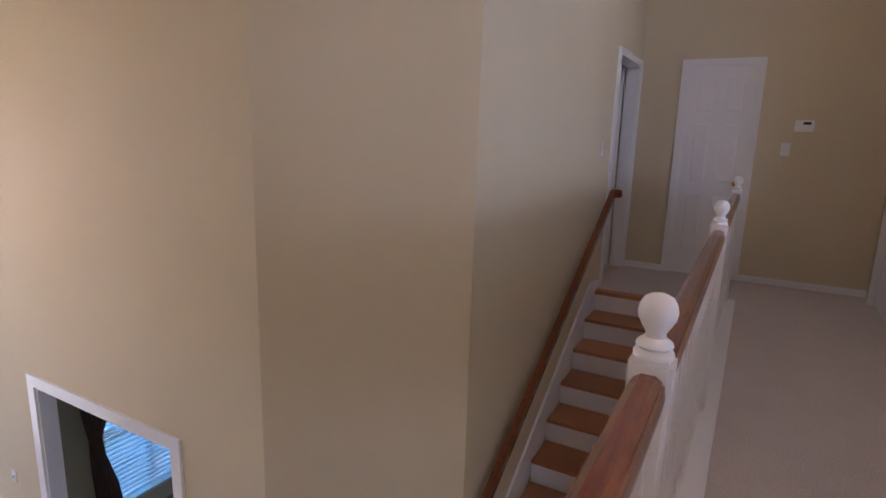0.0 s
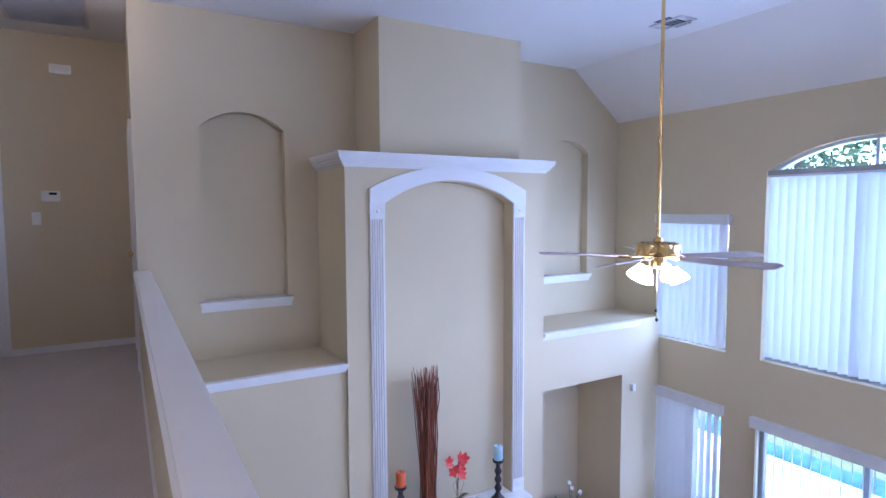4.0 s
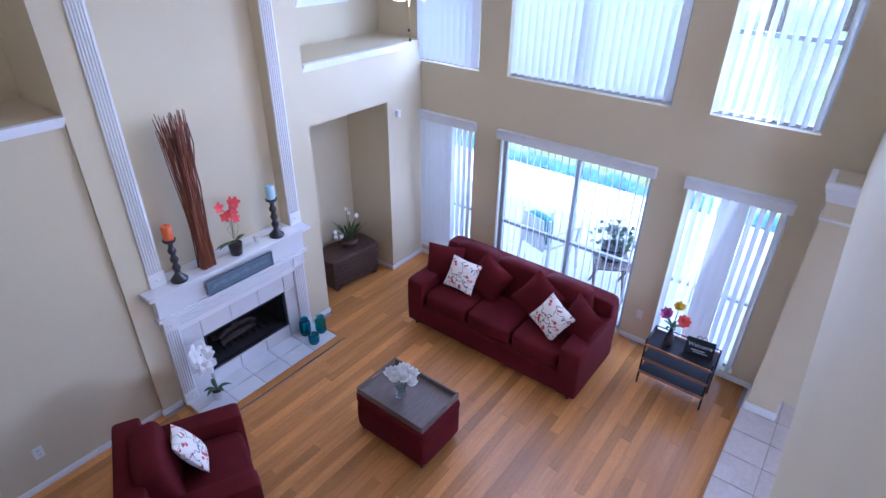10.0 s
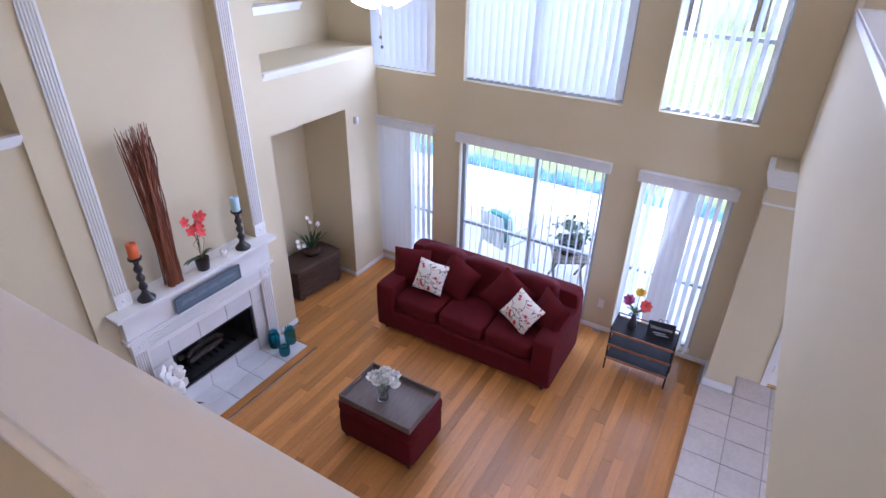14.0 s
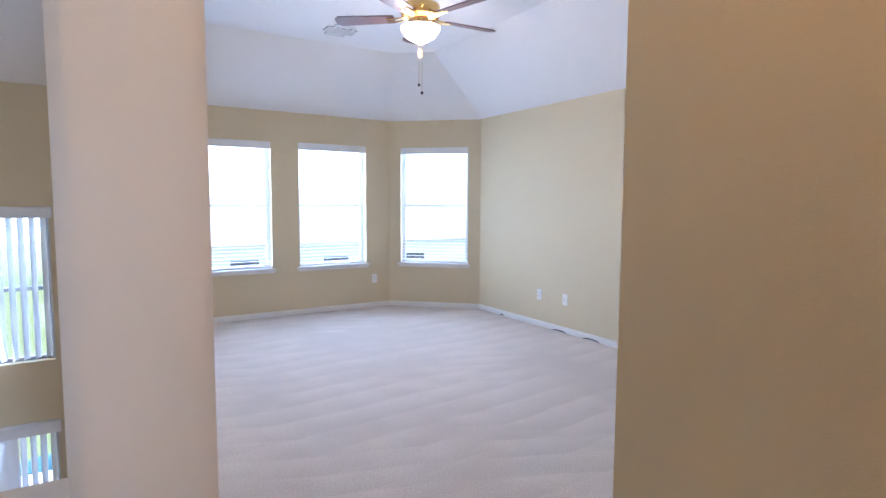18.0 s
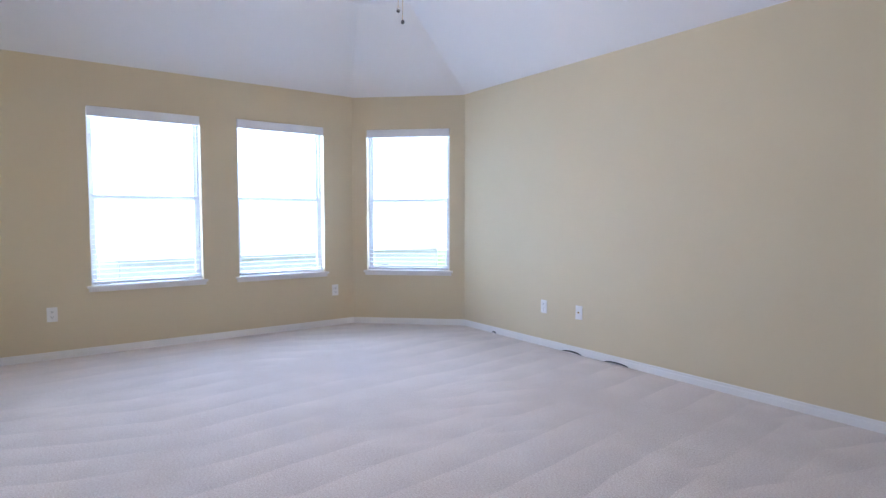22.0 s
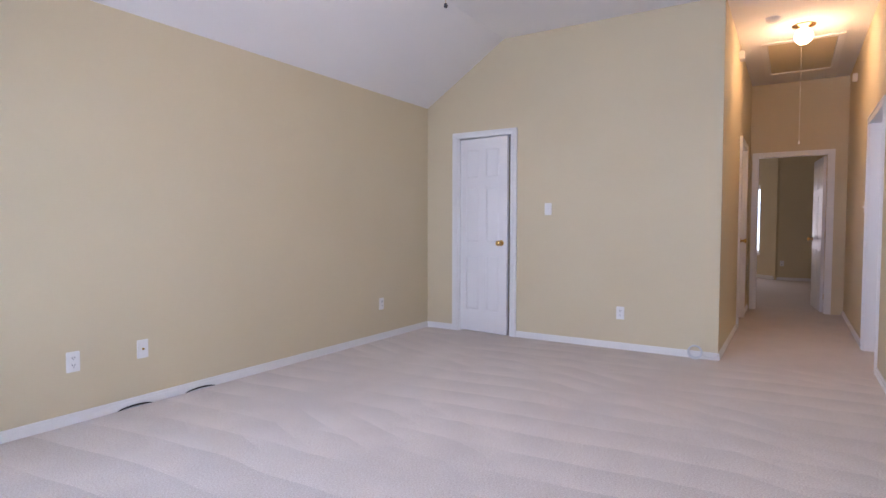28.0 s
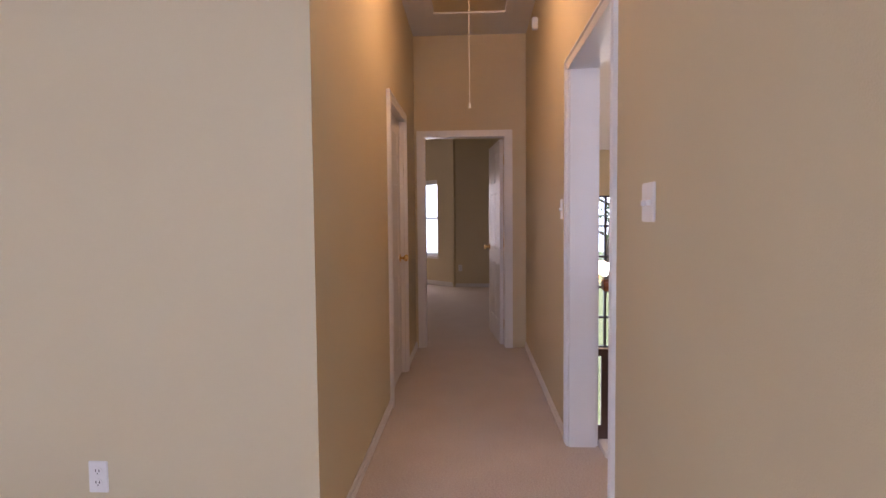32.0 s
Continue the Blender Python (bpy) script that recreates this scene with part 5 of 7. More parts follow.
box(bm, XH1, BR0, YL, YN, ZF, 0.08)
structure("wall_ledge_west", bm, PAINT, "beige projecting lower wall with a ledge")
bm = bmesh.new()
box(bm, BR1, XE, YL, YN, -0.53, 0.08)
box(bm, 5.85, XE, YL, YN, ZF, -0.53)
structure("wall_ledge_east", bm, PAINT, "beige projecting box above an alcove")
for nm, u0, u1 in (("west", XH1, BR0), ("east", BR1, 6.10)):
    bm = bmesh.new()
    box(bm, u0, u1, YL - 0.06, YL + 0.004, 0.057, 0.085)
    mould(bm, "y", YL, -1, u0, u1, ((0.045, 0.039, 0.056), (0.03, 0.021, 0.039), (0.015, 0.005, 0.021)))
    structure("trim_ledge_" + nm, bm, TRIM, "white painted ledge with a cove moulding", bevel=0.003)
for q in (NICHE_L, NICHE_R):
    bm = bmesh.new()
    box(bm, q[0] - 0.04, q[1] + 0.04, YN - 0.05, YN + 0.10, q[2] - 0.002, q[2] + 0.022)
    mould(bm, "y", YN, -1, q[0] - 0.03, q[1] + 0.03, ((0.036, q[2] - 0.022, q[2] - 0.003), (0.022, q[2] - 0.045, q[2] - 0.022), (0.01, q[2] - 0.065, q[2] - 0.045)))
    structure("trim_niche_sill", bm, TRIM, "white painted niche sill")
# crown of the breast: a profile carried round three sides
bm = bmesh.new()
for d, z0, z1 in ((0.012, 1.695, 1.708), (0.02, 1.708, 1.716), (0.034, 1.716, 1.738), (0.052, 1.738, 1.762), (0.070, 1.762, 1.784), (0.078, 1.784, 1.815)):
    box(bm, BR0 - d, BR1 + d, YB - d, YN - 0.01, z0, z1)
structure("trim_crown", bm, TRIM, "white crown moulding round the chimney breast", bevel=0.004)

mantel = thing("fireplace_surround", "white fluted mantelpiece with arched frame above", "fireplace", (0, YB, 0), kind="structure")


def fluted(x0, x1, z0, z1, parent, y=0.0, name="pilaster"):
    """A flat pilaster with five raised reeds, proud of the breast."""
    bm = bmesh.new()
    box(bm, x0, x1, y - 0.016, y, z0, z1)
    n = 5
    w = (x1 - x0 - 0.02) / n
    for k in range(n):
        a = x0 + 0.01 + k * w
        prism(bm, [(a + 0.003, 0), (a + w - 0.003, 0), (a + w - 0.007, 0.009), (a + w / 2, 0.012), (a + 0.007, 0.009)], z0 + 0.005, z1 - 0.005,
              Matrix(((1, 0, 0, 0), (0, 0, -1, y - 0.015), (0, 1, 0, 0), (0, 0, 0, 1))))
    return part(name, bm, TRIM, parent)


def rosette(x0, x1, z0, parent, y=0.0):
    w = x1 - x0
    bm = bmesh.new()
    box(bm, x0 - 0.004, x1 + 0.004, y - 0.024, y, z0, z0 + w)
    for r in (0.42, 0.28, 0.14):
        turned(bm, [(r * w - 0.006, 0), (r * w, 0.004), (r * w + 0.006, 0)] if r > 0.2 else [(0.0, 0.0), (r * w, 0.001), (r * w * 0.7, 0.007), (0, 0.009)], 24,
               Matrix.Translation(((x0 + x1) / 2, y - 0.0235, z0 + w / 2)) @ Matrix.Rotation(radians(90), 4, "X"))
    return part("rosette", bm, TRIM, parent, smooth=True)


for x0, x1 in ((2.80, 2.93), (4.28, 4.41)):
    rosette(x0, x1, -1.46, mantel)
    fluted(x0, x1, -1.33, 1.27, mantel)
    rosette(x0, x1, 1.27, mantel)
bm = bmesh.new()
n, (o0, o1, os, ot), (i0, i1, iz, it) = 28, (2.80, 4.42, 1.52, 1.72), (2.935, 4.275, 1.40, 1.605)


def arc_z(u, u0, u1, spring, top):
    half, rise = (u1 - u0) / 2, top - spring
    rad = (half * half + rise * rise) / (2 * rise)
    return top - rad + math.sqrt(max(rad * rad - (u - (u0 + u1) / 2) ** 2, 0))


cols = []
for k in range(n + 1):
    s = k / n
    uo, ui = o0 + (o1 - o0) * s, i0 + (i1 - i0) * s
    zo, zi = arc_z(uo, o0, o1, os, ot), arc_z(ui, i0, i1, iz, it)
    cols.append([bm.verts.new((u, y, z)) for u, z in ((ui, zi), (uo, zo)) for y in (-0.022, 0.0)])
for c, d in zip(cols, cols[1:]):
    for f in ((c[0], d[0], d[2], c[2]), (c[1], c[3], d[3], d[1]), (c[0], c[1], d[1], d[0]), (c[2], d[2], d[3], c[3])):
        bm.faces.new(f)
bm.faces.new([cols[0][i] for i in (0, 2, 3, 1)])
bm.faces.new([cols[-1][i] for i in (0, 1, 3, 2)])
part("arch", bm, TRIM, mantel, "white painted arch moulding")
for x0, x1 in ((2.80, 2.935), (4.275, 4.42)):
    bm = bmesh.new()
    box(bm, x0, x1, -0.0215, 0.0, 1.39, 1.515)
    part("arch_block", bm, TRIM, mantel)
# shelf and frieze
bm = bmesh.new()
box(bm, 2.70, 4.41, -0.17, 0.0, -1.495, -1.46)
box(bm, 2.937, 4.273, 0.001, 0.139, -1.49, -1.4595)
part("mantel_shelf", bm, TRIM, mantel, "white painted mantel shelf", bevel=0.004)
bm = bmesh.new()
for d, z0, z1 in ((0.13, -1.515, -1.496), (0.105, -1.54, -1.515), (0.075, -1.745, -1.54), (0.095, -1.77, -1.745), (0.10, -1.78, -1.77)):
    box(bm, 2.845 - d, 4.29 + d, -d, 0.0, z0, z1)
part("frieze", bm, TRIM, mantel, bevel=0.003)
bm = bmesh.new()
box(bm, 2.92, 4.22, -0.05, 0, -1.97, -1.78)
for k in range(5):
    z = -1.915 + k * 0.024
    box(bm, 2.92, 4.22, -0.06, -0.048, z, z + 0.014)
part("reeded_lintel", bm, TRIM, mantel)
for x0, x1 in ((2.79, 2.92), (4.22, 4.35)):
    rosette(x0, x1, -1.92, mantel, -0.045)
    fluted(x0, x1, ZF + 0.14, -1.92, mantel, -0.04)
    rosette(x0, x1, ZF + 0.005, mantel, -0.045)
    bm = bmesh.new()
    box(bm, x0, x1, -0.041, 0, ZF, -1.785)
    part("pilaster_back", bm, TRIM, mantel)
# tiles round the firebox
tiles = [(2.92, 3.125, ZF, -2.52), (2.92, 3.125, -2.52, -2.18), (2.92, 3.125, -2.18, -1.97), (4.08, 4.22, ZF, -2.52), (4.08, 4.22, -2.52, -2.18), (4.08, 4.22, -2.18, -1.97)]
tiles += [(3.125 + k * 0.3183, 3.125 + (k + 1) * 0.3183, -2.18, -1.97) for k in range(3)]
tiles += [(3.125 + k * 0.3183, 3.125 + (k + 1) * 0.3183, ZF, -2.63) for k in range(3)]
bm = bmesh.new()
wall_cells(bm, "y", -0.012, 0.0, 2.92, 4.22, ZF, -1.97, [(3.125, 4.08, -2.63, -2.18)])
part("tile_bed", bm, GROUT, mantel)
for a, b, c, d in tiles:
    bm = bmesh.new()
    box(bm, a + 0.003, b - 0.003, -0.022, -0.011, c + 0.003, d - 0.003)
    part("tile", bm, HTILE, mantel, bevel=0.002)
hearth = thing("hearth", "pale tiled hearth flush with the floor", "hearth", (0, 0, ZF), kind="structure")
bm = bmesh.new()
box(bm, 2.80, 4.41, 3.53, YB, -0.012, 0.006)
part("hearth_bed", bm, GROUT, hearth)
for i in range(5):
    for j in range(2):
        bm = bmesh.new()
        box(bm, 2.803 + i * 0.321, 2.803 + (i + 1) * 0.321 - 0.005, 3.534 + j * 0.204, 3.534 + (j + 1) * 0.204 - 0.005, 0.004, 0.013)
        part("tile", bm, HTILE, hearth, bevel=0.002)
bm = bmesh.new()
for b in ((2.775, 4.435, 3.44, 3.53), (2.775, 2.80, 3.53, YB), (4.41, 4.435, 3.53, YB)):
    box(bm, *b, 0.0, 0.014)
part("wood_edge", bm, BAMBOO, hearth)
fb = thing("fireplace_insert", "black metal gas firebox with ceramic logs", "fireplace", (0, YB, 0))
bm = bmesh.new()
rect_frame(bm, "y", -0.004, 0.02, 3.127, 4.078, -2.628, -2.182, 0.028)
part("frame", bm, BLACKMETAL, fb)
bm = bmesh.new()
for b in ((3.13, 3.145, 0.02, 0.5, -2.625, -2.185), (4.06, 4.075, 0.02, 0.5, -2.625, -2.185), (3.13, 4.075, 0.5, 0.515, -2.625, -2.185), (3.13, 4.075, 0.02, 0.5, -2.625, -2.61), (3.13, 4.075, 0.02, 0.5, -2.20, -2.185)):
    box(bm, *b)
part("firebox", bm, FIREBOX, fb)
for k, (x, y, z, a, r, l) in enumerate(((3.6, 0.22, -2.56, 5, 0.035, 0.42), (3.6, 0.32, -2.55, -6, 0.04, 0.5), (3.52, 0.26, -2.49, 28, 0.028, 0.3), (3.7, 0.25, -2.48, -32, 0.03, 0.3))):
    bm = bmesh.new()
    c, s = math.cos(radians(a)) * l / 2, math.sin(radians(a)) * l / 2
    tube(bm, [(x - c, y - s * 0.4, z - s * 0.3), (x - c * 0.3, y, z + 0.008), (x + c * 0.4, y + 0.004, z), (x + c, y + s * 0.4, z + s * 0.3)], r, 9, [0.85, 1, 0.95, 0.8])
    part("log", bm, LOG, fb, smooth=True)
bm = bmesh.new()
for k in range(9):
    box(bm, 3.3 + k * 0.075, 3.31 + k * 0.075, 0.14, 0.40, -2.61, -2.585)
part("grate", bm, BLACKMETAL, fb)

# windows of the east wall: aluminium frames and glass
window("window_1", XE + 0.08, XE + 0.14, 3.17, 3.97, -2.66, -0.75, bars=(-1.93,), label="tall lower window with a cross bar")
window("window_2", XE + 0.08, XE + 0.14, 1.05, 2.80, ZF + 0.01, -0.75, bars=(-1.93,), mulls=(1.86,), label="wide lower window in two lights", w=0.045)
window("window_3", XE + 0.08, XE + 0.14, -0.15, 0.71, -2.72, -0.75, bars=(-1.93,), label="tall lower window with a cross bar")
window("window_4", XE + 0.08, XE + 0.14, 3.15, 4.00, -0.165, 1.235, bars=(0.52,), label="upper side window")
window("window_5", XE + 0.08, XE + 0.14, 1.03, 2.78, -0.165, 1.68, mulls=(1.91,), label="wide upper window below an arched light")
window("window_6", XE + 0.08, XE + 0.14, -0.16, 0.69, -0.165, 1.25, bars=(0.52,), label="upper side window")
arch = thing("window_7", "arched fanlight over the wide upper window", "window", kind="structure")
bm = bmesh.new()
box(bm, XE + 0.02, XE + 0.15, 1.03, 2.78, 1.66, 1.705)
part("transom", bm, ALU, arch)
bm = bmesh.new()
arch_fill(bm, "x", XE + 0.07, XE + 0.15, 1.055, 2.755, 1.68, 1.925, 1.95, 24)
part("window_frame", bm, VINYL, arch)
bm = bmesh.new()
box(bm, XE + 0.09, XE + 0.13, 1.895, 1.92, 1.70, 1.94)
part("mullion", bm, VINYL, arch)
bm = bmesh.new()
box(bm, XE + 0.108, XE + 0.112, 1.03, 2.78, 1.70, 1.95)
part("pane", bm, PANE, arch).visible_shadow = False

# vertical blinds
vertical_blind("vertical_blind", 3.17, 3.97, -2.68, -0.775, XE + 0.02, tilt=lambda u: 10 if u > 3.52 else 92, label="white vertical blind, half of its slats turned open")
vertical_blind("vertical_blind", 1.05, 2.80, -2.75, -0.78, XE + 0.02, tilt=113, n=21, label="white vertical blind with its slats turned edge on")
vertical_blind("vertical_blind", -0.15, 0.71, -2.75, -0.79, XE + 0.02, tilt=lambda u: 8 if 0.15 < u < 0.40 else 62, label="white vertical blind with slats turned half open")
vertical_blind("vertical_blind", 3.15, 4.00, -0.15, 1.245, XE + 0.02, tilt=42, label="closed white vertical blind in the upper window")
vertical_blind("vertical_blind", 1.05, 2.76, -0.15, 1.68, XE + 0.09, tilt=46, valance=False, label="closed white vertical blind below the fanlight")
vertical_blind("vertical_blind", -0.16, 0.69, -0.15, 1.26, XE + 0.02, tilt=64, label="white vertical blind with slats turned half open")

# base of the walls
baseboard("y", YL, -1, XH1, BR0, ZF)
baseboard("y", YB, -1, BR0 - 0.014, 2.775, ZF)
baseboard("x", BR0, -1, YB, YL, ZF)
baseboard("y", YB, -1, 4.435, BR1 + 0.014, ZF)
baseboard("x", BR1, 1, YB, YN, ZF)
baseboard("y", YN, -1, BR1, 5.85, ZF)
baseboard("x", 5.85, -1, YL, YN, ZF)
baseboard("y", YL, -1, 5.836, XE, ZF)
baseboard("x", XE, -1, 2.80, YL, ZF)
baseboard("x", XE, -1, -0.45, 1.05, ZF)

# column and header of the south side
col = thing("column", "beige square column with a white capital", "column", (6.29, -0.50, ZF), kind="structure")
bm = bmesh.new()
box(bm, -0.15, 0.15, -0.13, 0.13, 0, 2.41)
part("shaft", bm, PAINT, col)
bm = bmesh.new()
for d, z0, z1 in ((0.012, 2.08, 2.10), (0.012, 2.24, 2.27), (0.022, 2.27, 2.31), (0.036, 2.31, 2.35), (0.046, 2.35, 2.40)):
    box(bm, -0.15 - d, 0.15 + d, -0.13 - d, 0.13 + d, z0, z1)
part("capital", bm, TRIM, col, "white moulded capital", bevel=0.004)
bm = bmesh.new()
box(bm, -0.165, 0.165, -0.145, 0.145, 0, 0.09)
part("plinth", bm, TRIM, col, "white plinth", bevel=0.005)
d = raised_door("door_7", 0.78, 2.03, "white door with a brass threshold at the passage end")
d.matrix_basis = pose(XE + 0.03, -0.96, ZF + 0.012, 0, 0, -90)
casing("passage_door", "x", XE, -1, -1.75, -0.95, ZF + 2.05, z0=ZF)
bm = bmesh.new()
box(bm, XE - 0.02, XE + 0.1, -1.75, -0.95, ZF, ZF + 0.012)
structure("trim_threshold", bm, BRASS, "brass door threshold")
outlet((XE, 0.87, ZF + 0.36), 90)
outlet((1.64, YL, ZF + 0.36), 0)

# furniture
sofa((5.563, 2.022, ZF), -90, 2.12, 3)
for mesh, place, r, lab in (
        (PILLOW_W, (5.513, 2.857, ZF + 0.70), (68, 0, -70), "wine red square throw pillow against the sofa arm"),
        (PILLOW_F, (5.443, 2.559, ZF + 0.70), (62, 8, -82), "white pillow printed with red blossoms"),
        (PILLOW_W, (5.573, 2.290, ZF + 0.70), (66, 20, -100), "wine red square throw pillow leaning on the cushions"),
        (PILLOW_W, (5.553, 1.663, ZF + 0.72), (64, 35, -88), "wine red square throw pillow set on its corner"),
        (PILLOW_F, (5.394, 1.425, ZF + 0.69), (60, 25, -105), "white pillow printed with red blossoms, tilted"),
        (PILLOW_W, (5.493, 1.166, ZF + 0.69), (72, 10, -125), "wine red square throw pillow against the sofa arm")):
    pillow(mesh, place, *r, lab)
sofa((2.254, 2.748, ZF), 65.7, 0.90, 1, "armchair", "wine red upholstered armchair with a loose back cushion", depth=0.92, arm=0.17)
pillow(PILLOW_F, (2.314, 2.798, ZF + 0.66), 58, 14, 66, "white pillow printed with red blossoms on the armchair")
sofa((2.100, 1.305, ZF), 108.7, 0.93, 1, "armchair", "wine red upholstered armchair facing the sofa", depth=0.92, arm=0.17)
ott = thing("ottoman", "wine red upholstered storage ottoman", "ottoman", (3.881, 2.012, ZF))
bm = bmesh.new()
soft_box(bm, 0.54, 0.80, 0.30, 14, 6, (0, 0, 0.20))
part("base", bm, WINE, ott, smooth=True)
bm = bmesh.new()
soft_box(bm, 0.56, 0.82, 0.10, 9, 7, (0, 0, 0.395))
part("lid", bm, WINE, ott, smooth=True)
for x in (-0.22, 0.22):
    for y in (-0.34, 0.34):
        bm = bmesh.new()
        turned(bm, [(0.02, 0), (0.026, 0.06)], 10, Matrix.Translation((x, y, 0)))
        part("foot", bm, BLACKWOOD, ott)
tray = thing("serving_tray", "weathered grey wooden tray with cut handles", "tray", (3.881, 2.012, ZF + 0.447))
bm = bmesh.new()
box(bm, -0.24, 0.24, -0.36, 0.36, 0, 0.012)
part("tray_floor", bm, TRAYWOOD, tray)
for s in (-1, 1):
    bm = bmesh.new()
    wall_cells(bm, "y", s * 0.36, s * 0.372, -0.252, 0.252, 0, 0.075, [(-0.07, 0.07, 0.035, 0.058)])
    part("tray_end", bm, TRAYWOOD, tray)
    bm = bmesh.new()
    box(bm, *sorted((s * 0.24, s * 0.252)), -0.36, 0.36, 0, 0.065)
    part("tray_side", bm, TRAYWOOD, tray)
vase = thing("rose_vase", "clear glass vase of white roses", "vase", (3.841, 2.061, ZF + 0.46))
bm = bmesh.new()
turned(bm, [(0.035, 0), (0.05, 0.01), (0.045, 0.06), (0.035, 0.10), (0.055, 0.13), (0.051, 0.13), (0.031, 0.10), (0.041, 0.06), (0.044, 0.014), (0.03, 0.008)], 20)
part("glass", bm, CLEAR, vase, smooth=True)
for k in range(9):
    a, r = k * 2.4, 0.025 + 0.045 * (k % 3) / 2
    p = (1.5 * r * math.cos(a), 1.5 * r * math.sin(a), 0.20 + 0.05 * ((k + 1) % 3) / 2)
    bm = bmesh.new()
    tube(bm, [(0.2 * p[0], 0.2 * p[1], 0.02), (0.5 * p[0], 0.5 * p[1], 0.12), p], 0.0025, 5)
    part("stem", bm, STEM, vase)
    petal_flower("rose", p, 0.08, 7, WHITEPETAL, vase, 0.85, 4, (p[0] * 4, p[1] * 4, 0.8))

# mantel shelf
MZ = -1.459
candle((3.03, 3.88, MZ), ORANGE, 0.11, "black turned candle holder with an orange candle").scale = (1.15, 1.15, 1.12)
candle((4.06, 3.87, MZ), BLUEWAX, 0.12, "black turned candle holder with a pale blue candle").scale = (1.15, 1.15, 1.12)
twig_bundle((3.315, 3.89, MZ), 0)
pot = orchid((3.60, 3.87, MZ), 0, REDPETAL, BLACKWOOD, "red amaryllis in a black pot with curly stems", [(0.02, -0.01, 0.44, 4), (-0.06, -0.02, 0.42, 3), (0.06, 0.0, 0.45, 3)], (0.066, 0.115), "potted_amaryllis", 2, 0.052)
for k in range(3):
    bm = bmesh.new()
    tube(bm, [(0.01 * k, 0, 0.1), (0.05 - 0.03 * k, 0.01, 0.2), (0.07 - 0.06 * k, 0, 0.28), (0.03 + 0.02 * k, 0.01, 0.36), (0.06 - 0.03 * k, 0, 0.42)], 0.002, 5)
    part("curly_stem", bm, TWIG, pot)
bm = bmesh.new()
leaf_blade(bm, (-0.02, 0, 0.1), (-0.20, -0.02, 0.14), 0.04, 0.03)
part("leaf", bm, LEAF, pot, smooth=True)
bird = thing("bird_figurine", "small white bird figurine on wire legs", "figurine", (3.83, 3.86, MZ), 20)
bm = bmesh.new()
soft_box(bm, 0.075, 0.045, 0.05, 2.4, 6, (0, 0, 0.065))
soft_box(bm, 0.032, 0.03, 0.032, 2.2, 5, (-0.03, 0, 0.102))
leaf_blade(bm, (-0.043, 0, 0.10), (-0.068, 0, 0.094), 0.012)
leaf_blade(bm, (0.03, 0, 0.07), (0.075, 0, 0.06), 0.03)
for y in (-0.012, 0.012):
    tube(bm, [(0, y, 0.05), (0.002, y, 0.003)], 0.002, 5)
    tube(bm, [(0.012, y, 0.002), (-0.018, y, 0.002)], 0.002, 5)
part("body", bm, CERAMIC, bird, smooth=True)
sign = thing("wall_plaque", "weathered blue wooden plaque resting on the frieze", "sign", (3.58, YB - 0.108, -1.645), 0)
bm = bmesh.new()
box(bm, -0.355, 0.355, -0.012, 0.002, -0.072, 0.072)
part("board", bm, SIGNBLUE, sign, bevel=0.002)
bm = bmesh.new()
rect_frame(bm, "y", -0.022, -0.011, -0.36, 0.36, -0.077, 0.077, 0.014)
part("frame", bm, SIGNBLUE, sign)
text_part("lettering", "LIVE WELL, LAUGH OFTEN, LOVE MUCH", 0.036, SIGNTEXT, sign, Matrix.Translation((0, -0.0135, 0)) @ Matrix.Rotation(radians(90), 4, "X") @ Matrix.Diagonal((0.92, 1.5, 1, 1)))

# hearth
orchid((3.03, 3.73, ZF + 0.014), 0, WHITEPETAL, CERAMIC, "white moth orchid in a pale ceramic pot", [(-0.11, -0.02, 0.60, 9), (-0.05, 0.03, 0.54, 6)], (0.055, 0.11), "potted_orchid", 5, 0.095)
jar((4.21, 3.83, ZF + 0.014), 0.21, 0.062, "tall blue green glass jar with a wire handle")
jar((4.35, 3.73, ZF + 0.014), 0.21, 0.062, "tall blue green glass jar with a wire handle")
jar((4.17, 3.64, ZF + 0.014), 0.12, 0.06, "small blue green glass jar with a wire handle")

# alcove trunk and plant
trunk = thing("wicker_trunk", "dark brown woven wicker trunk in the alcove", "trunk", (5.36, 4.33, ZF), -6)
for k in range(9):
    bm = bmesh.new()
    z = 0.04 + k * 0.034
    soft_box(bm, 0.74 + 0.008 * (k % 2), 0.40 + 0.008 * (k % 2), 0.036, 10, 4, (0, 0, z + 0.016))
    part("woven_band", bm, WICKER, trunk, smooth=True)
bm = bmesh.new()
soft_box(bm, 0.77, 0.43, 0.10, 10, 4, (0, 0, 0.397))
part("lid", bm, WICKER, trunk, smooth=True)
for x in (-0.3, 0.3):
    for y in (-0.15, 0.15):
        bm = bmesh.new()
        box(bm, x - 0.03, x + 0.03, y - 0.03, y + 0.03, 0, 0.045)
        part("foot", bm, WICKER, trunk)
bm = bmesh.new()
tube(bm, [(-0.375, -0.07, 0.28), (-0.40, -0.05, 0.26), (-0.40, 0.05, 0.26), (-0.375, 0.07, 0.28)], 0.01, 6)
part("handle", bm, WICKER, trunk)
pl = thing("potted_plant", "white flowering plant in a woven bowl", "plant", (5.42, 4.33, ZF + 0.447))
bm = bmesh.new()
turned(bm, [(0.07, 0), (0.10, 0.02), (0.115, 0.07), (0.10, 0.10), (0.09, 0.095)], 18)
part("bowl", bm, WICKER, pl, smooth=True)
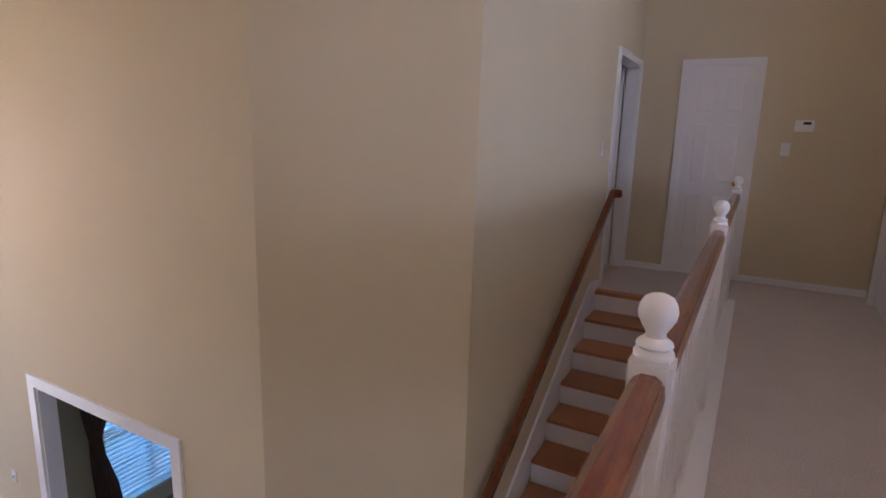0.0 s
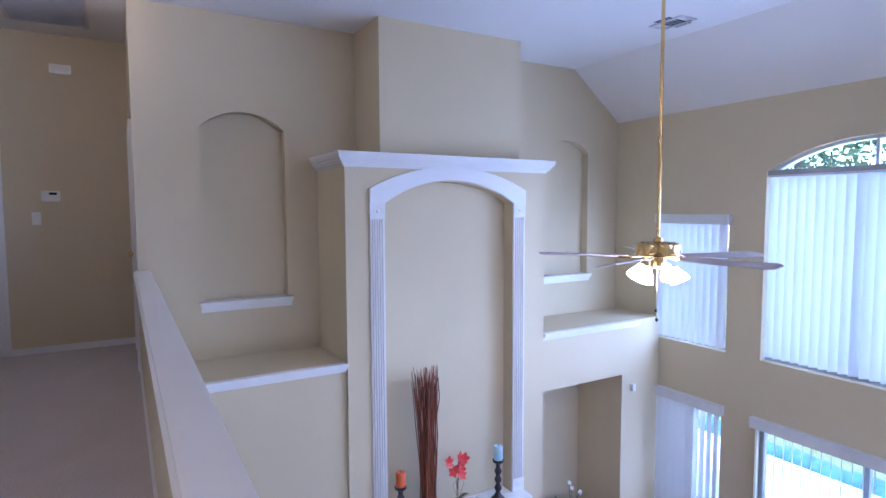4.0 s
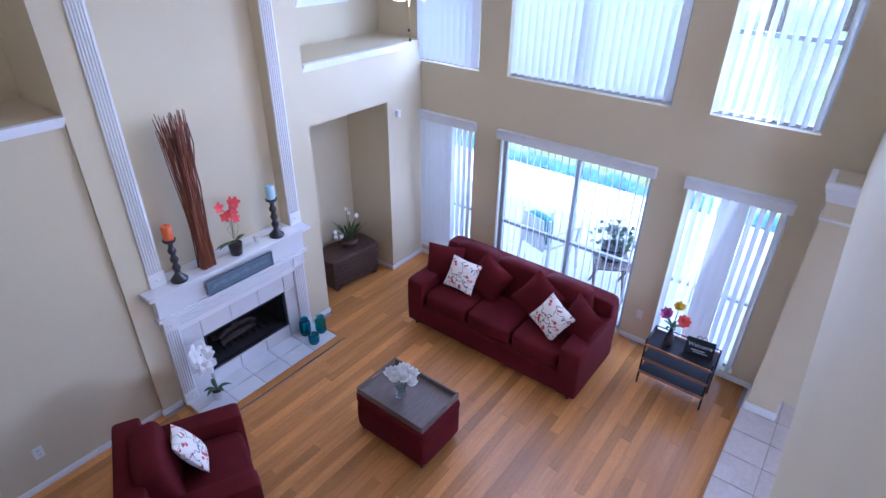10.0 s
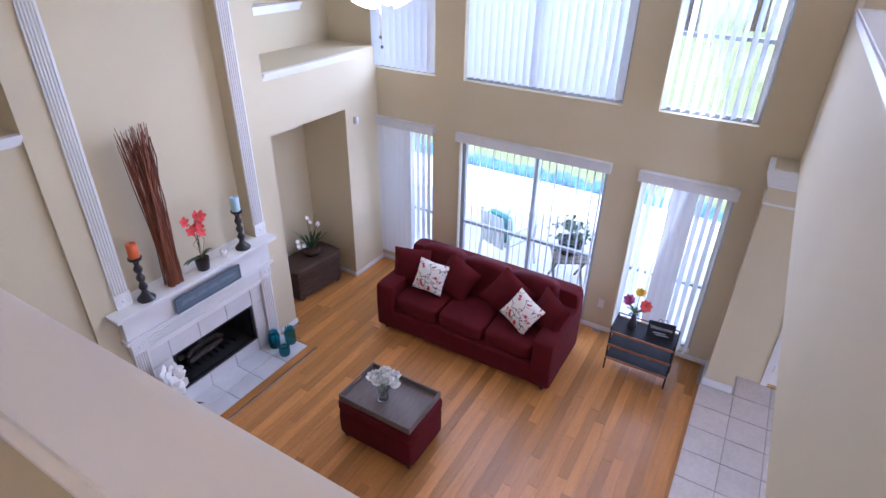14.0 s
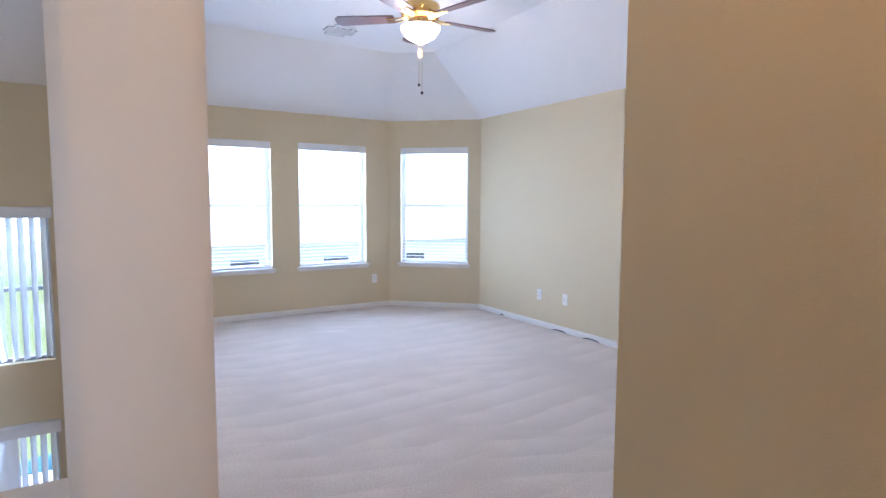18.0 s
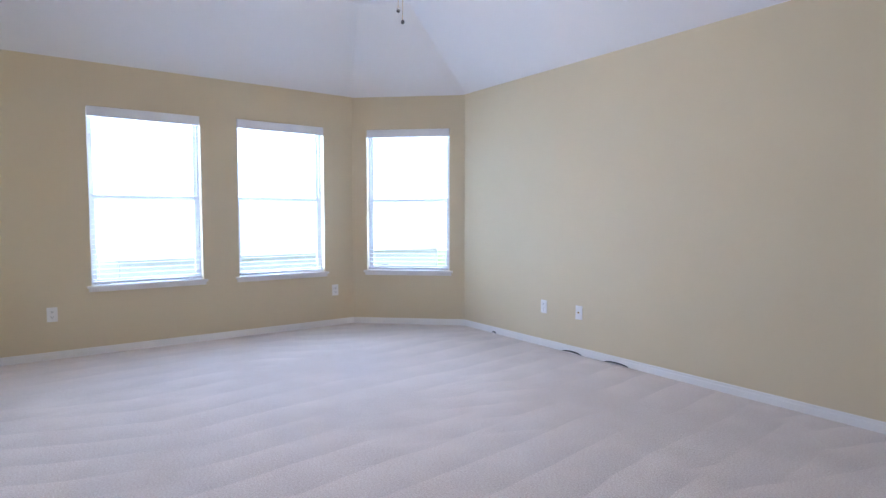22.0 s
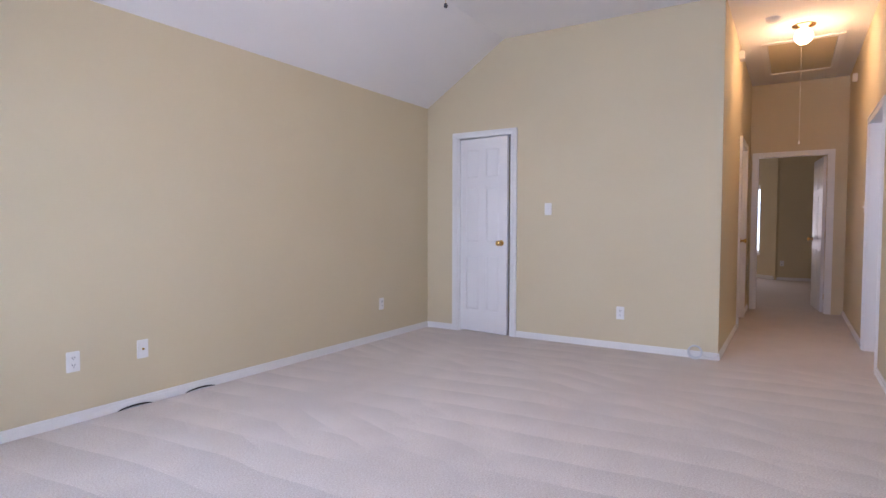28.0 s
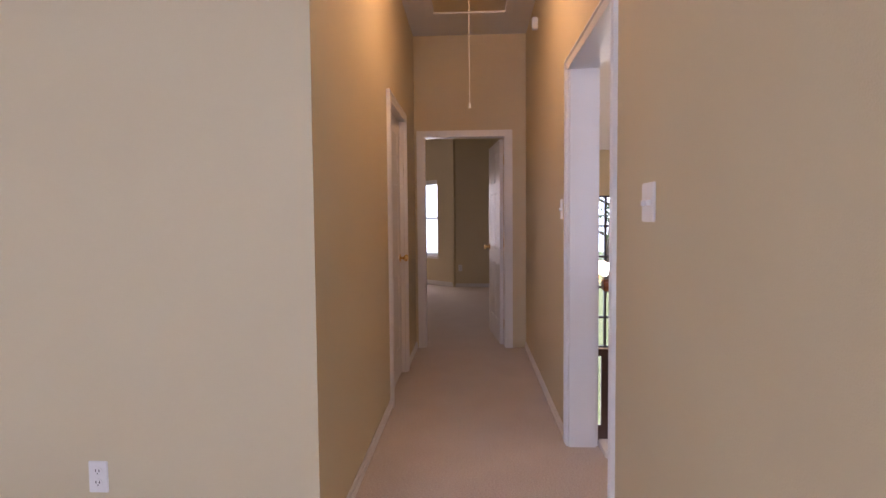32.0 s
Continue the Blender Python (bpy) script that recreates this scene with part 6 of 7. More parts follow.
for k in range(26):
    a, l = random.uniform(0, 6.28), random.uniform(0.12, 0.30)
    up = random.uniform(0.05, 0.24)
    bm = bmesh.new()
    leaf_blade(bm, (0.03 * math.cos(a), 0.03 * math.sin(a), 0.09), (l * math.cos(a), l * 0.7 * math.sin(a), 0.10 + up), 0.028, 0.03)
    part("leaf", bm, LEAF, pl, smooth=True)
for k, (dx, dy, h) in enumerate(((-0.26, -0.05, 0.16), (-0.22, 0.0, 0.19), (-0.18, -0.06, 0.13), (0.0, 0.02, 0.42), (0.02, 0.0, 0.36), (0.13, -0.03, 0.30), (0.15, 0.01, 0.26))):
    bm = bmesh.new()
    tube(bm, [(0, 0, 0.09), (dx * 0.4, dy * 0.4, 0.09 + h * 0.6), (dx, dy, 0.09 + h)], 0.003, 5)
    part("stem", bm, STEM, pl)
    petal_flower("blossom", (dx, dy, 0.09 + h), 0.030, 6, WHITEPETAL, pl, 0.3, 1, (dx, -0.6, 0.5))

# side table with flowers and chalkboard
tb = thing("side_table", "black metal two-tier side table with copper edges", "side table", (5.97, 0.285, ZF))
for x in (-0.14, 0.14):
    for y in (-0.31, 0.31):
        bm = bmesh.new()
        tube(bm, [(x, y, 0), (x, y, 0.56)], 0.009, 8)
        part("leg", bm, BLACKMETAL, tb)
for z, nm in ((0.50, "tabletop"), (0.33, "shelf"), (0.16, "shelf")):
    bm = bmesh.new()
    box(bm, -0.15, 0.15, -0.315, 0.315, z, z + 0.008)
    s = part(nm, bm, BLACKMETAL, tb)
    bm = bmesh.new()
    box(bm, -0.16, -0.15, -0.315, 0.315, z - 0.008, z + 0.016)
    box(bm, 0.15, 0.16, -0.315, 0.315, z - 0.008, z + 0.016)
    part("edge_strip", bm, COPPER, s, "copper edge strip")
bm = bmesh.new()
for y in (-0.31, 0.31):
    tube(bm, [(-0.14, y, 0.56), (0.14, y, 0.56)], 0.006, 6)
tube(bm, [(0.14, -0.31, 0.56), (0.14, 0.31, 0.56)], 0.006, 6)
part("gallery_rail", bm, BLACKMETAL, tb)
fl = thing("flower_vase", "black vase with yellow, pink and coral flowers", "vase", (5.93, 0.42, ZF + 0.509))
bm = bmesh.new()
turned(bm, [(0.028, 0), (0.045, 0.03), (0.05, 0.08), (0.03, 0.15), (0.018, 0.19), (0.026, 0.215), (0.02, 0.21)], 18)
part("vase", bm, BLACKWOOD, fl, smooth=True)
for (dx, dy, h, mt, r) in ((0.02, -0.01, 0.46, YELLOWPETAL, 0.06), (-0.03, 0.07, 0.37, PINKPETAL, 0.07), (-0.04, -0.09, 0.36, CORALPETAL, 0.07)):
    bm = bmesh.new()
    tube(bm, [(0, 0, 0.18), (dx * 0.4, dy * 0.4, 0.28), (dx, dy, h)], 0.003, 5)
    part("stem", bm, STEM, fl)
    petal_flower("flower", (dx, dy, h), r, 8, mt, fl, 0.45, 3, (dx * 3 - 0.5, dy * 3, 0.8))
for k in range(7):
    a = k * 0.9
    bm = bmesh.new()
    leaf_blade(bm, (0, 0, 0.21), (0.10 * math.cos(a), 0.10 * math.sin(a), 0.24 + 0.02 * (k % 3)), 0.035, 0.02)
    part("leaf", bm, LEAF, fl, smooth=True)
cb = thing("chalkboard_sign", "small black chalkboard sign with a scrolled top", "sign", (5.96, 0.14, ZF + 0.509), -90 + 8)
m = Matrix.Rotation(radians(-14), 4, "X")
bm = bmesh.new()
box(bm, -0.13, 0.13, -0.004, 0.008, 0.0, 0.17, m)
part("board", bm, BLACKMETAL, cb)
for s in (-1, 1):
    bm = bmesh.new()
    tube(bm, [m @ Vector((s * (0.002 + 0.022 * (1 - math.cos(a))), 0, 0.17 + 0.03 * math.sin(a) + 0.004)) for a in [math.pi * i / 10 * 1.5 for i in range(11)]], 0.003, 6)
    part("scroll", bm, BLACKMETAL, cb)
text_part("lettering", "Welcome", 0.055, CHALK, cb, m @ Matrix.Translation((0, -0.0055, 0.105)) @ Matrix.Rotation(radians(90), 4, "X"))
bm = bmesh.new()
box(bm, -0.07, 0.05, -0.0062, -0.0045, 0.05, 0.058, m)
box(bm, -0.05, 0.08, -0.0062, -0.0045, 0.03, 0.036, m)
part("chalk_lines", bm, CHALK, cb)

# ceiling fan, vent, sensor
ceiling_fan((4.26, 2.25, ZC), 1.88, FANBLADE, BRASS, "brass ceiling fan on a long rod with four lit shades", 0.64, 54, 4)


def ceiling_vent(place, turn, w, d, label):
    ob = thing("ceiling_vent", label, "vent", place, turn)
    bm = bmesh.new()
    wall_cells(bm, "x", -0.002, 0.010, -w / 2, w / 2, -d / 2, d / 2, [(-w / 2 + 0.025, w / 2 - 0.025, -d / 2 + 0.025, d / 2 - 0.025)])
    bm.transform(Matrix.Rotation(radians(90), 4, "Y"))
    part("frame", bm, METALGREY, ob)
    n = max(3, int((d - 0.05) / 0.028))
    for k in range(n):
        bm = bmesh.new()
        y = -d / 2 + 0.025 + (k + 0.5) * (d - 0.05) / n
        box(bm, -0.011, 0.011, -0.0015, 0.0015, -w / 2 + 0.025, w / 2 - 0.025, Matrix.Translation((0, 0, -0.006)) @ Matrix.Rotation(radians(90), 4, "Z") @ Matrix.Translation((y, 0, 0)) @ Matrix.Rotation(radians(90), 4, "X") @ Matrix.Rotation(radians(35), 4, "Z"))
        part("slat", bm, METALGREY, ob)
    bm = bmesh.new()
    box(bm, -w / 2 + 0.02, w / 2 - 0.02, -d / 2 + 0.02, d / 2 - 0.02, -0.0005, 0.001)
    part("backing", bm, DARK, ob)
    return ob


ceiling_vent((5.31, 3.0, ZC - 0.001), 0, 0.34, 0.20, "white slatted ceiling vent over the living room")
sen = thing("wall_sensor", "small white alarm sensor in the room corner", "sensor", (6.0, YL, -0.69), 0)
bm = bmesh.new()
soft_box(bm, 0.05, 0.05, 0.085, 8, 4, (0, -0.025, 0))
part("body", bm, PLATE, sen, smooth=True)
bm = bmesh.new()
box(bm, 3.55, 4.20, -1.30, YT - 0.06, ZF + 0.0005, ZF + 0.014)
solid("entry_rug", bm, RUGBROWN, "brown patterned rug on the entry tiles", "rug", bevel=0.004)


# ---- game room ----
ceiling_fan((3.85, -2.70, ZC), 0.15, BROWNBLADE, BRASS, "antique brass ceiling fan with walnut blades and a lit bowl", 0.46, 51, bowl=True)
ceiling_vent((5.24, -2.60, ZC - 0.001), 90, 0.34, 0.20, "white slatted ceiling vent over the game room")


def sash_window(name, parent_pose, w, z0, z1, label):
    """A double-hung window with a lifted mini blind and a sill, in the x-z plane, room side towards -y, wall 0.15 thick."""
    ob = thing(name, label, "window", kind="structure")
    ob.matrix_basis = parent_pose
    h = w / 2
    zm = z0 + (z1 - z0) * 0.50
    bm = bmesh.new()
    rect_frame(bm, "y", 0.09, 0.14, -h, h, z0, z1, 0.018)
    part("window_frame", bm, VINYL, ob)
    for a, b, y in ((z0 + 0.018, zm + 0.016, 0.095), (zm - 0.016, z1 - 0.018, 0.115)):
        bm = bmesh.new()
        rect_frame(bm, "y", y, y + 0.02, -h + 0.018, h - 0.018, a, b, 0.026)
        s = part("sash", bm, VINYL, ob)
        bm = bmesh.new()
        box(bm, -h + 0.04, h - 0.04, y + 0.008, y + 0.012, a + 0.022, b - 0.022)
        part("pane", bm, PANE, s).visible_shadow = False
    bm = bmesh.new()
    box(bm, -h - 0.035, h + 0.035, -0.038, 0.09, z0 - 0.022, z0 + 0.001)
    part("window_sill", bm, TRIM, ob, "white painted sill", bevel=0.006)
    bm = bmesh.new()
    box(bm, -h - 0.02, h + 0.02, -0.014, 0.002, z0 - 0.05, z0 - 0.022)
    part("apron", bm, TRIM, ob)
    bl = thing("mini_blind", "white horizontal mini blind with open slats", "blind", group="mini blinds")
    bl.matrix_basis = parent_pose
    bm = bmesh.new()
    box(bm, -h + 0.004, h - 0.004, -0.012, 0.045, z1 - 0.085, z1 - 0.004)
    part("valance", bm, VINYL, bl, bevel=0.004)
    n = int((z1 - z0 - 0.14) / 0.04)
    bm = bmesh.new()
    prism(bm, [(-0.014, 0.0), (0.0, 0.001), (0.014, 0.0), (0.014, 0.0008), (0.0, 0.0018), (-0.014, 0.0008)], -h + 0.012, h - 0.012)
    bm.transform(Matrix.Rotation(radians(90), 4, "Z"))
    slat = finish("slat", bm, BLIND)
    for k in range(n):
        s = new("slat", slat)
        s.parent = bl
        s.matrix_basis = pose(0, 0.022, z0 + 0.05 + k * (z1 - z0 - 0.15) / (n - 1), 4)
    bm = bmesh.new()
    box(bm, -h + 0.01, h - 0.01, 0.0, 0.044, z0 + 0.012, z0 + 0.032)
    part("bottom_rail", bm, VINYL, bl, bevel=0.003)
    for x in (-h * 0.55, h * 0.55):
        bm = bmesh.new()
        tube(bm, [(x, 0.0, z0 + 0.03), (x, 0.0, z1 - 0.08)], 0.0012, 4)
        part("cord", bm, VINYL, bl)
    return ob


sash_window("window_8", pose(GX1, -1.8425, 0, 0, 0, -90), 0.865, 0.57, 2.04, "white double-hung window in the game room")
sash_window("window_9", pose(GX1, -3.0275, 0, 0, 0, -90), 0.865, 0.57, 2.05, "white double-hung window in the game room")
am = math.degrees(math.atan2(DY, DX))
sash_window("window_10", pose((GDX + GX1) / 2, (GY0 + GDY) / 2, 0, 0, 0, am + 180), 0.88, 0.57, 2.05, "white double-hung window in the angled corner")

outlet((4.66, GY0, 0.35), 180)
outlet((4.265, GY0, 0.35), 180, "jack")
outlet((1.89, GY0, 0.35), 180)
outlet((GX0, -2.56, 0.33), 90)
outlet((GX0, -3.26, 1.28), 90, "switch")
outlet((GX1, -1.136, 0.36), -90)
outlet((GX1, -3.57, 0.37), -90)
outlet((1.90, YS0, 0.40), 0)
outlet((2.23, YS0, 0.335), 0, "jack")
outlet((4.18, YS0, 0.42), 0)
outlet((1.30, YS0, 1.29), 0, "double_switch")
outlet((-0.28, YS0, 1.30), 0, "switch")
outlet((0.33, YD, 1.275), 0, "switch")
outlet((XS, 4.70, 1.24), 90, "switch")
# loose white cable from the jack down to the floor
CABLE = material("white cable", (0.72, 0.71, 0.69), 0.5)
bm = bmesh.new()
tube(bm, [(2.23, YS0 - 0.012, 0.335), (2.21, YS0 - 0.04, 0.325), (2.16, YS0 - 0.03, 0.30), (2.12, YS0 - 0.02, 0.18), (2.15, YS0 - 0.025, 0.05), (2.35, YS0 - 0.03, 0.008), (2.7, YS0 - 0.03, 0.008)], 0.003, 6)
solid("cable", bm, CABLE, "white cable hanging from the wall jack", "cable")
# coil of cable at the corner
coil = thing("cable_coil", "grey coil of cable standing against the baseboard", "cable", (GX0 + 0.05, HY0 - 0.17, 0.0), 90)
bm = bmesh.new()
for k in range(6):
    r = 0.056 - 0.004 * (k % 3)
    tube(bm, [((r) * math.cos(a), 0.008 * (k - 3), 0.062 + r * math.sin(a)) for a in [2 * math.pi * i / 18 for i in range(19)]], 0.0035, 6)
part("loops", bm, METALGREY, coil, smooth=True)
bm = bmesh.new()
tube(bm, [(0.04, 0, 0.06), (0.08, 0.0, 0.03), (0.14, 0.01, 0.02), (0.18, 0.02, 0.05)], 0.0035, 6)
part("tail", bm, CABLE, coil)
# black strips for the shade in gaps where the carpet has lifted from the baseboard
for x0, x1 in ((4.22, 4.43), (3.77, 3.99), (5.28, 5.34)):
    bm = bmesh.new()
    pts = [(x0 + (x1 - x0) * i / 8, GY0 + 0.018, 0.004 + 0.012 * math.sin(math.pi * i / 8) ** 0.7) for i in range(9)]
    tube(bm, pts, 0.006, 6, [0.3, 0.8, 1, 1, 1, 1, 1, 0.8, 0.3])
    solid("carpet_gap_shade", bm, DARK, "black strip for the shade in a gap between carpet and baseboard", "gap", group="gaps at the baseboard")

# ---- hall and landing fixtures ----
for p in ((-0.05, -1.21, ZC), (0.26, 0.18, ZC), (0.62, 4.32, ZC)):
    globe_light(p)
hatch = thing("attic_hatch", "white framed attic hatch with a pull cord", "hatch", (-1.15, -1.22, ZC))
bm = bmesh.new()
wall_cells(bm, "x", -0.002, 0.018, -0.70, 0.70, -0.36, 0.36, [(-0.64, 0.64, -0.30, 0.30)])
bm.transform(Matrix.Rotation(radians(90), 4, "Y") @ Matrix.Rotation(radians(90), 4, "X"))
part("trim", bm, TRIM, hatch)
bm = bmesh.new()
box(bm, -0.635, 0.635, -0.295, 0.295, -0.006, 0.002)
part("panel", bm, PAINT, hatch, "beige plywood panel")
bm = bmesh.new()
tube(bm, [(0.40, 0.0, -0.005), (0.40, 0.0, -0.97)], 0.002, 5)
c = part("cord", bm, CABLE, hatch)
bm = bmesh.new()
turned(bm, [(0.0, -1.01), (0.009, -1.005), (0.007, -0.985), (0.003, -0.97), (0.0, -0.968)], 10, Matrix.Translation((0.40, 0, 0)))
part("cord_knob", bm, PLATE, c)


def smoke_alarm(place):
    ob = thing("smoke_alarm", "round white ceiling smoke alarm", "smoke alarm", place, group="smoke alarms")
    bm = bmesh.new()
    turned(bm, [(0.0, -0.035), (0.04, -0.034), (0.058, -0.022), (0.066, 0.0), (0.0, 0.001)], 22)
    part("cover", bm, PLATE, ob, smooth=True)
    bm = bmesh.new()
    turned(bm, [(0.030, -0.0355), (0.034, -0.037), (0.038, -0.0345)], 20)
    part("ring", bm, METALGREY, ob)
    return ob


smoke_alarm((0.30, -1.45, ZC))
smoke_alarm((-0.73, 5.01, ZC))
for pl, tn, w, h, lab in (((-0.35, HY0, 2.86), 180, 0.15, 0.08, "white door chime box near the ceiling"), ((0.575, YD, 2.665), 0, 0.17, 0.085, "white door chime box on the wall"), ((-1.45, YS0, 2.75), 0, 0.05, 0.09, "small white sensor high on the wall")):
    ob = thing("chime_box", lab, "chime", pl, tn)
    bm = bmesh.new()
    box(bm, -w / 2, w / 2, -0.045, 0.001, -h / 2, h / 2)
    part("cover", bm, PLATE, ob, bevel=0.006)
    bm = bmesh.new()
    for k in range(3):
        box(bm, -w / 2 + 0.02, w / 2 - 0.02, -0.0465, -0.044, -0.02 + 0.015 * k, -0.015 + 0.015 * k)
    part("louvre", bm, METALGREY, ob)
th = thing("thermostat", "white wall thermostat with a small display", "thermostat", (0.45, YD, 1.485), 0)
bm = bmesh.new()
box(bm, -0.075, 0.075, -0.028, 0.001, -0.05, 0.05)
part("case", bm, PLATE, th, bevel=0.006)
bm = bmesh.new()
box(bm, -0.01, 0.05, -0.030, -0.027, 0.012, 0.034)
part("display", bm, DARK, th)
gr = thing("return_grille", "grey louvred return air grille in the ceiling", "vent", (0.54, 5.27, ZC - 0.001))
bm = bmesh.new()
wall_cells(bm, "x", -0.002, 0.012, -0.30, 0.30, -0.40, 0.40, [(-0.27, 0.27, -0.37, 0.37)])
bm.transform(Matrix.Rotation(radians(90), 4, "Y") @ Matrix.Rotation(radians(90), 4, "X"))
part("frame", bm, METALGREY, gr)
bm = bmesh.new()
for k in range(38):
    y = -0.365 + 0.73 * k / 37
    box(bm, -0.27, 0.27, -0.006, 0.006, -0.001, 0.001, Matrix.Translation((0, y, -0.006)) @ Matrix.Rotation(radians(40), 4, "X"))
part("louvres", bm, METALGREY, gr)
bm = bmesh.new()
box(bm, -0.27, 0.27, -0.37, 0.37, -0.0005, 0.001)
part("backing", bm, DARK, gr)

# ---- foyer ----
bm = bmesh.new()
for u0, u1, zt in ((DIN[0], DIN[1], DIN[2]),):
    for u in ((u0 - 0.09, u0), (u1, u1 + 0.09)):
        box(bm, *u, BY - 0.02, BY + 0.002, ZF, zt)
    box(bm, u0 - 0.089, u1 + 0.089, BY - 0.02, BY + 0.002, zt, zt + 0.09)
    for u in ((u0, u0 + 0.015), (u1 - 0.015, u1)):
        box(bm, *u, BY, BY + 0.12, ZF, zt)
    box(bm, u0, u1, BY, BY + 0.12, zt - 0.015, zt)
structure("trim_dining_opening", bm, TRIM, "white cased opening to the dining room")
GRIDWIN = material("dark bronze muntin", (0.05, 0.045, 0.04), 0.5)
window("window_11", -7.02, -6.94, 0.02, 1.52, -1.05, 1.64, bars=(-0.51, 0.03, 0.57, 1.11), mulls=(0.395, 0.77, 1.145), frame=GRIDWIN, label="tall gridded window over the front door", w=0.03)
DARKOAK = material("dark stained front door", (0.07, 0.03, 0.018), 0.4, second=(0.045, 0.018, 0.01), scale=6, stretch=(9, 9, 1))
fd = thing("door_8", "dark stained front door with leaded glass", "door", (-6.97, 0.46, ZF))
bm = bmesh.new()
wall_cells(bm, "x", -0.02, 0.03, -0.45, 1.07, 0, 1.73, [(-0.36, -0.12, 0.3, 1.6), (0.10, 0.62, 0.35, 1.6), (0.82, 1.0, 0.3, 1.6)])
part("door_leaf", bm, DARKOAK, fd)
for u0, u1 in ((-0.36, -0.12), (0.10, 0.62), (0.82, 1.0)):
    bm = bmesh.new()
    box(bm, 0.002, 0.006, u0, u1, 0.3, 1.6)
    part("pane", bm, PANE, fd).visible_shadow = False
    bm = bmesh.new()
    for k in range(1, 5):
        box(bm, 0.0, 0.01, u0, u1, 0.3 + 0.26 * k, 0.306 + 0.26 * k)
    box(bm, 0.0, 0.01, (u0 + u1) / 2 - 0.003, (u0 + u1) / 2 + 0.003, 0.3, 1.6)
    part("leading", bm, GRIDWIN, fd)
ch = thing("chandelier", "brass chandelier with glass shades on a long chain", "chandelier", (-4.6, 0.33, ZC))
bm = bmesh.new()
turned(bm, [(0.0, -0.03), (0.03, -0.028), (0.065, -0.01), (0.068, 0.0), (0.0, 0.001)], 18)
part("canopy", bm, BRASS, ch, smooth=True)
bm = bmesh.new()
for k in range(52):
    z = -0.04 - 0.043 * k
    tube(bm, [((0.008 * math.cos(a) if k % 2 else 0), (0 if k % 2 else 0.008 * math.cos(a)), z - 0.02 + 0.026 * math.sin(a)) for a in [2 * math.pi * i / 8 for i in range(9)]], 0.0022, 4)
part("chain", bm, BRASS, ch)
bm = bmesh.new()
turned(bm, [(0.0, -2.62), (0.02, -2.6), (0.035, -2.5), (0.02, -2.42), (0.03, -2.36), (0.012, -2.28), (0.0, -2.27)], 16)
part("stem", bm, BRASS, ch, smooth=True)
for k in range(6):
    m = Matrix.Rotation(2 * math.pi * k / 6, 4, "Z")
    bm = bmesh.new()
    tube(bm, [m @ Vector(p) for p in ((0.02, 0, -2.55), (0.12, 0, -2.62), (0.22, 0, -2.56), (0.25, 0, -2.5))], 0.008, 6)
    a = part("arm", bm, BRASS, ch)
    bm = bmesh.new()
    turned(bm, [(0.0, -2.50), (0.035, -2.50), (0.05, -2.46), (0.06, -2.38), (0.066, -2.33), (0.06, -2.335), (0.0, -2.40)], 14, m @ Matrix.Translation((0.25, 0, 0)))
    part("shade", bm, SHADEGLOW, a, "lit glass shade", smooth=True)
outlet((-5.0, BY, ZF + 1.2), 0, "switch")
# dining room window with blind and curtains
window("window_12", -5.36, -5.30, 2.82, 3.82, -2.55, -0.90, bars=(-1.72,), mulls=(3.32,), label="dining room window in two lights")
bm = bmesh.new()
box(bm, -5.30, -5.20, 2.77, 3.87, -2.58, -2.549)
structure("trim_dining_sill", bm, TRIM, "white painted window sill", bevel=0.004)
bl = thing("mini_blind", "white horizontal mini blind with open slats", "blind", (-5.268, 3.32, 0), 90, group="mini blinds")
bm = bmesh.new()
prism(bm, [(-0.022, 0.0), (0.0, 0.003), (0.022, 0.0), (0.022, 0.002), (0.0, 0.005), (-0.022, 0.002)], -0.49, 0.49)
bm.transform(Matrix.Rotation(radians(90), 4, "Z"))
slat = finish("slat", bm, BLIND)
for k in range(30):
    s = new("slat", slat)
    s.parent = bl
    s.matrix_basis = pose(0, 0, -2.51 + k * 0.054, 25)
CURTAIN = material("brown patterned curtain", (0.10, 0.055, 0.035), 0.85, second=(0.16, 0.10, 0.07), scale=9, bump=0.2)
for y, tie in ((2.80, -0.10), (3.84, 0.10)):
    bm = bmesh.new()
    cols = []
    for i in range(33):
        q = i / 32
        col = []
        for j in range(13):
            z = -0.6 - 2.19 * j / 12
            w = 0.40 * (1 - 0.72 * math.exp(-((z + 1.75) / 0.35) ** 2)) if z > -1.75 else 0.40 * (0.28 + 0.3 * min(1, (-1.75 - z) / 0.5))
            col.append(bm.verts.new((-5.17 + 0.025 * math.sin(q * 38), y + (q - 0.5) * w + tie * math.exp(-((z + 1.75) / 0.5) ** 2), z)))
        cols.append(col)
    for c, d in zip(cols, cols[1:]):
        for j in range(12):
            bm.faces.new((c[j], d[j], d[j + 1], c[j + 1]))
    cu = solid("curtain", bm, CURTAIN, "brown patterned curtain tied back beside the window", "curtain", "dining room curtains", smooth=True)
    cu.modifiers.new("thick", "SOLIDIFY").thickness = 0.004
bm = bmesh.new()
tube(bm, [(-5.17, 2.5, -0.56), (-5.17, 4.14, -0.56)], 0.014, 10)
solid("curtain_rod", bm, BLACKMETAL, "black metal curtain rod over the window", "curtain rod")

# ---- bedroom beyond the hall ----
bay = thing("wall_bedroom_bay", "beige angled bay wall with a window", "wall", (-7.30, -1.57, 0), 45, kind="structure")
bm = bmesh.new()
wall_cells(bm, "y", 0, 0.12, -2.4, 0.05, 0, 3.2, [(-1.30, -0.40, 0.55, 2.0)])
part("wall", bm, PAINT, bay)
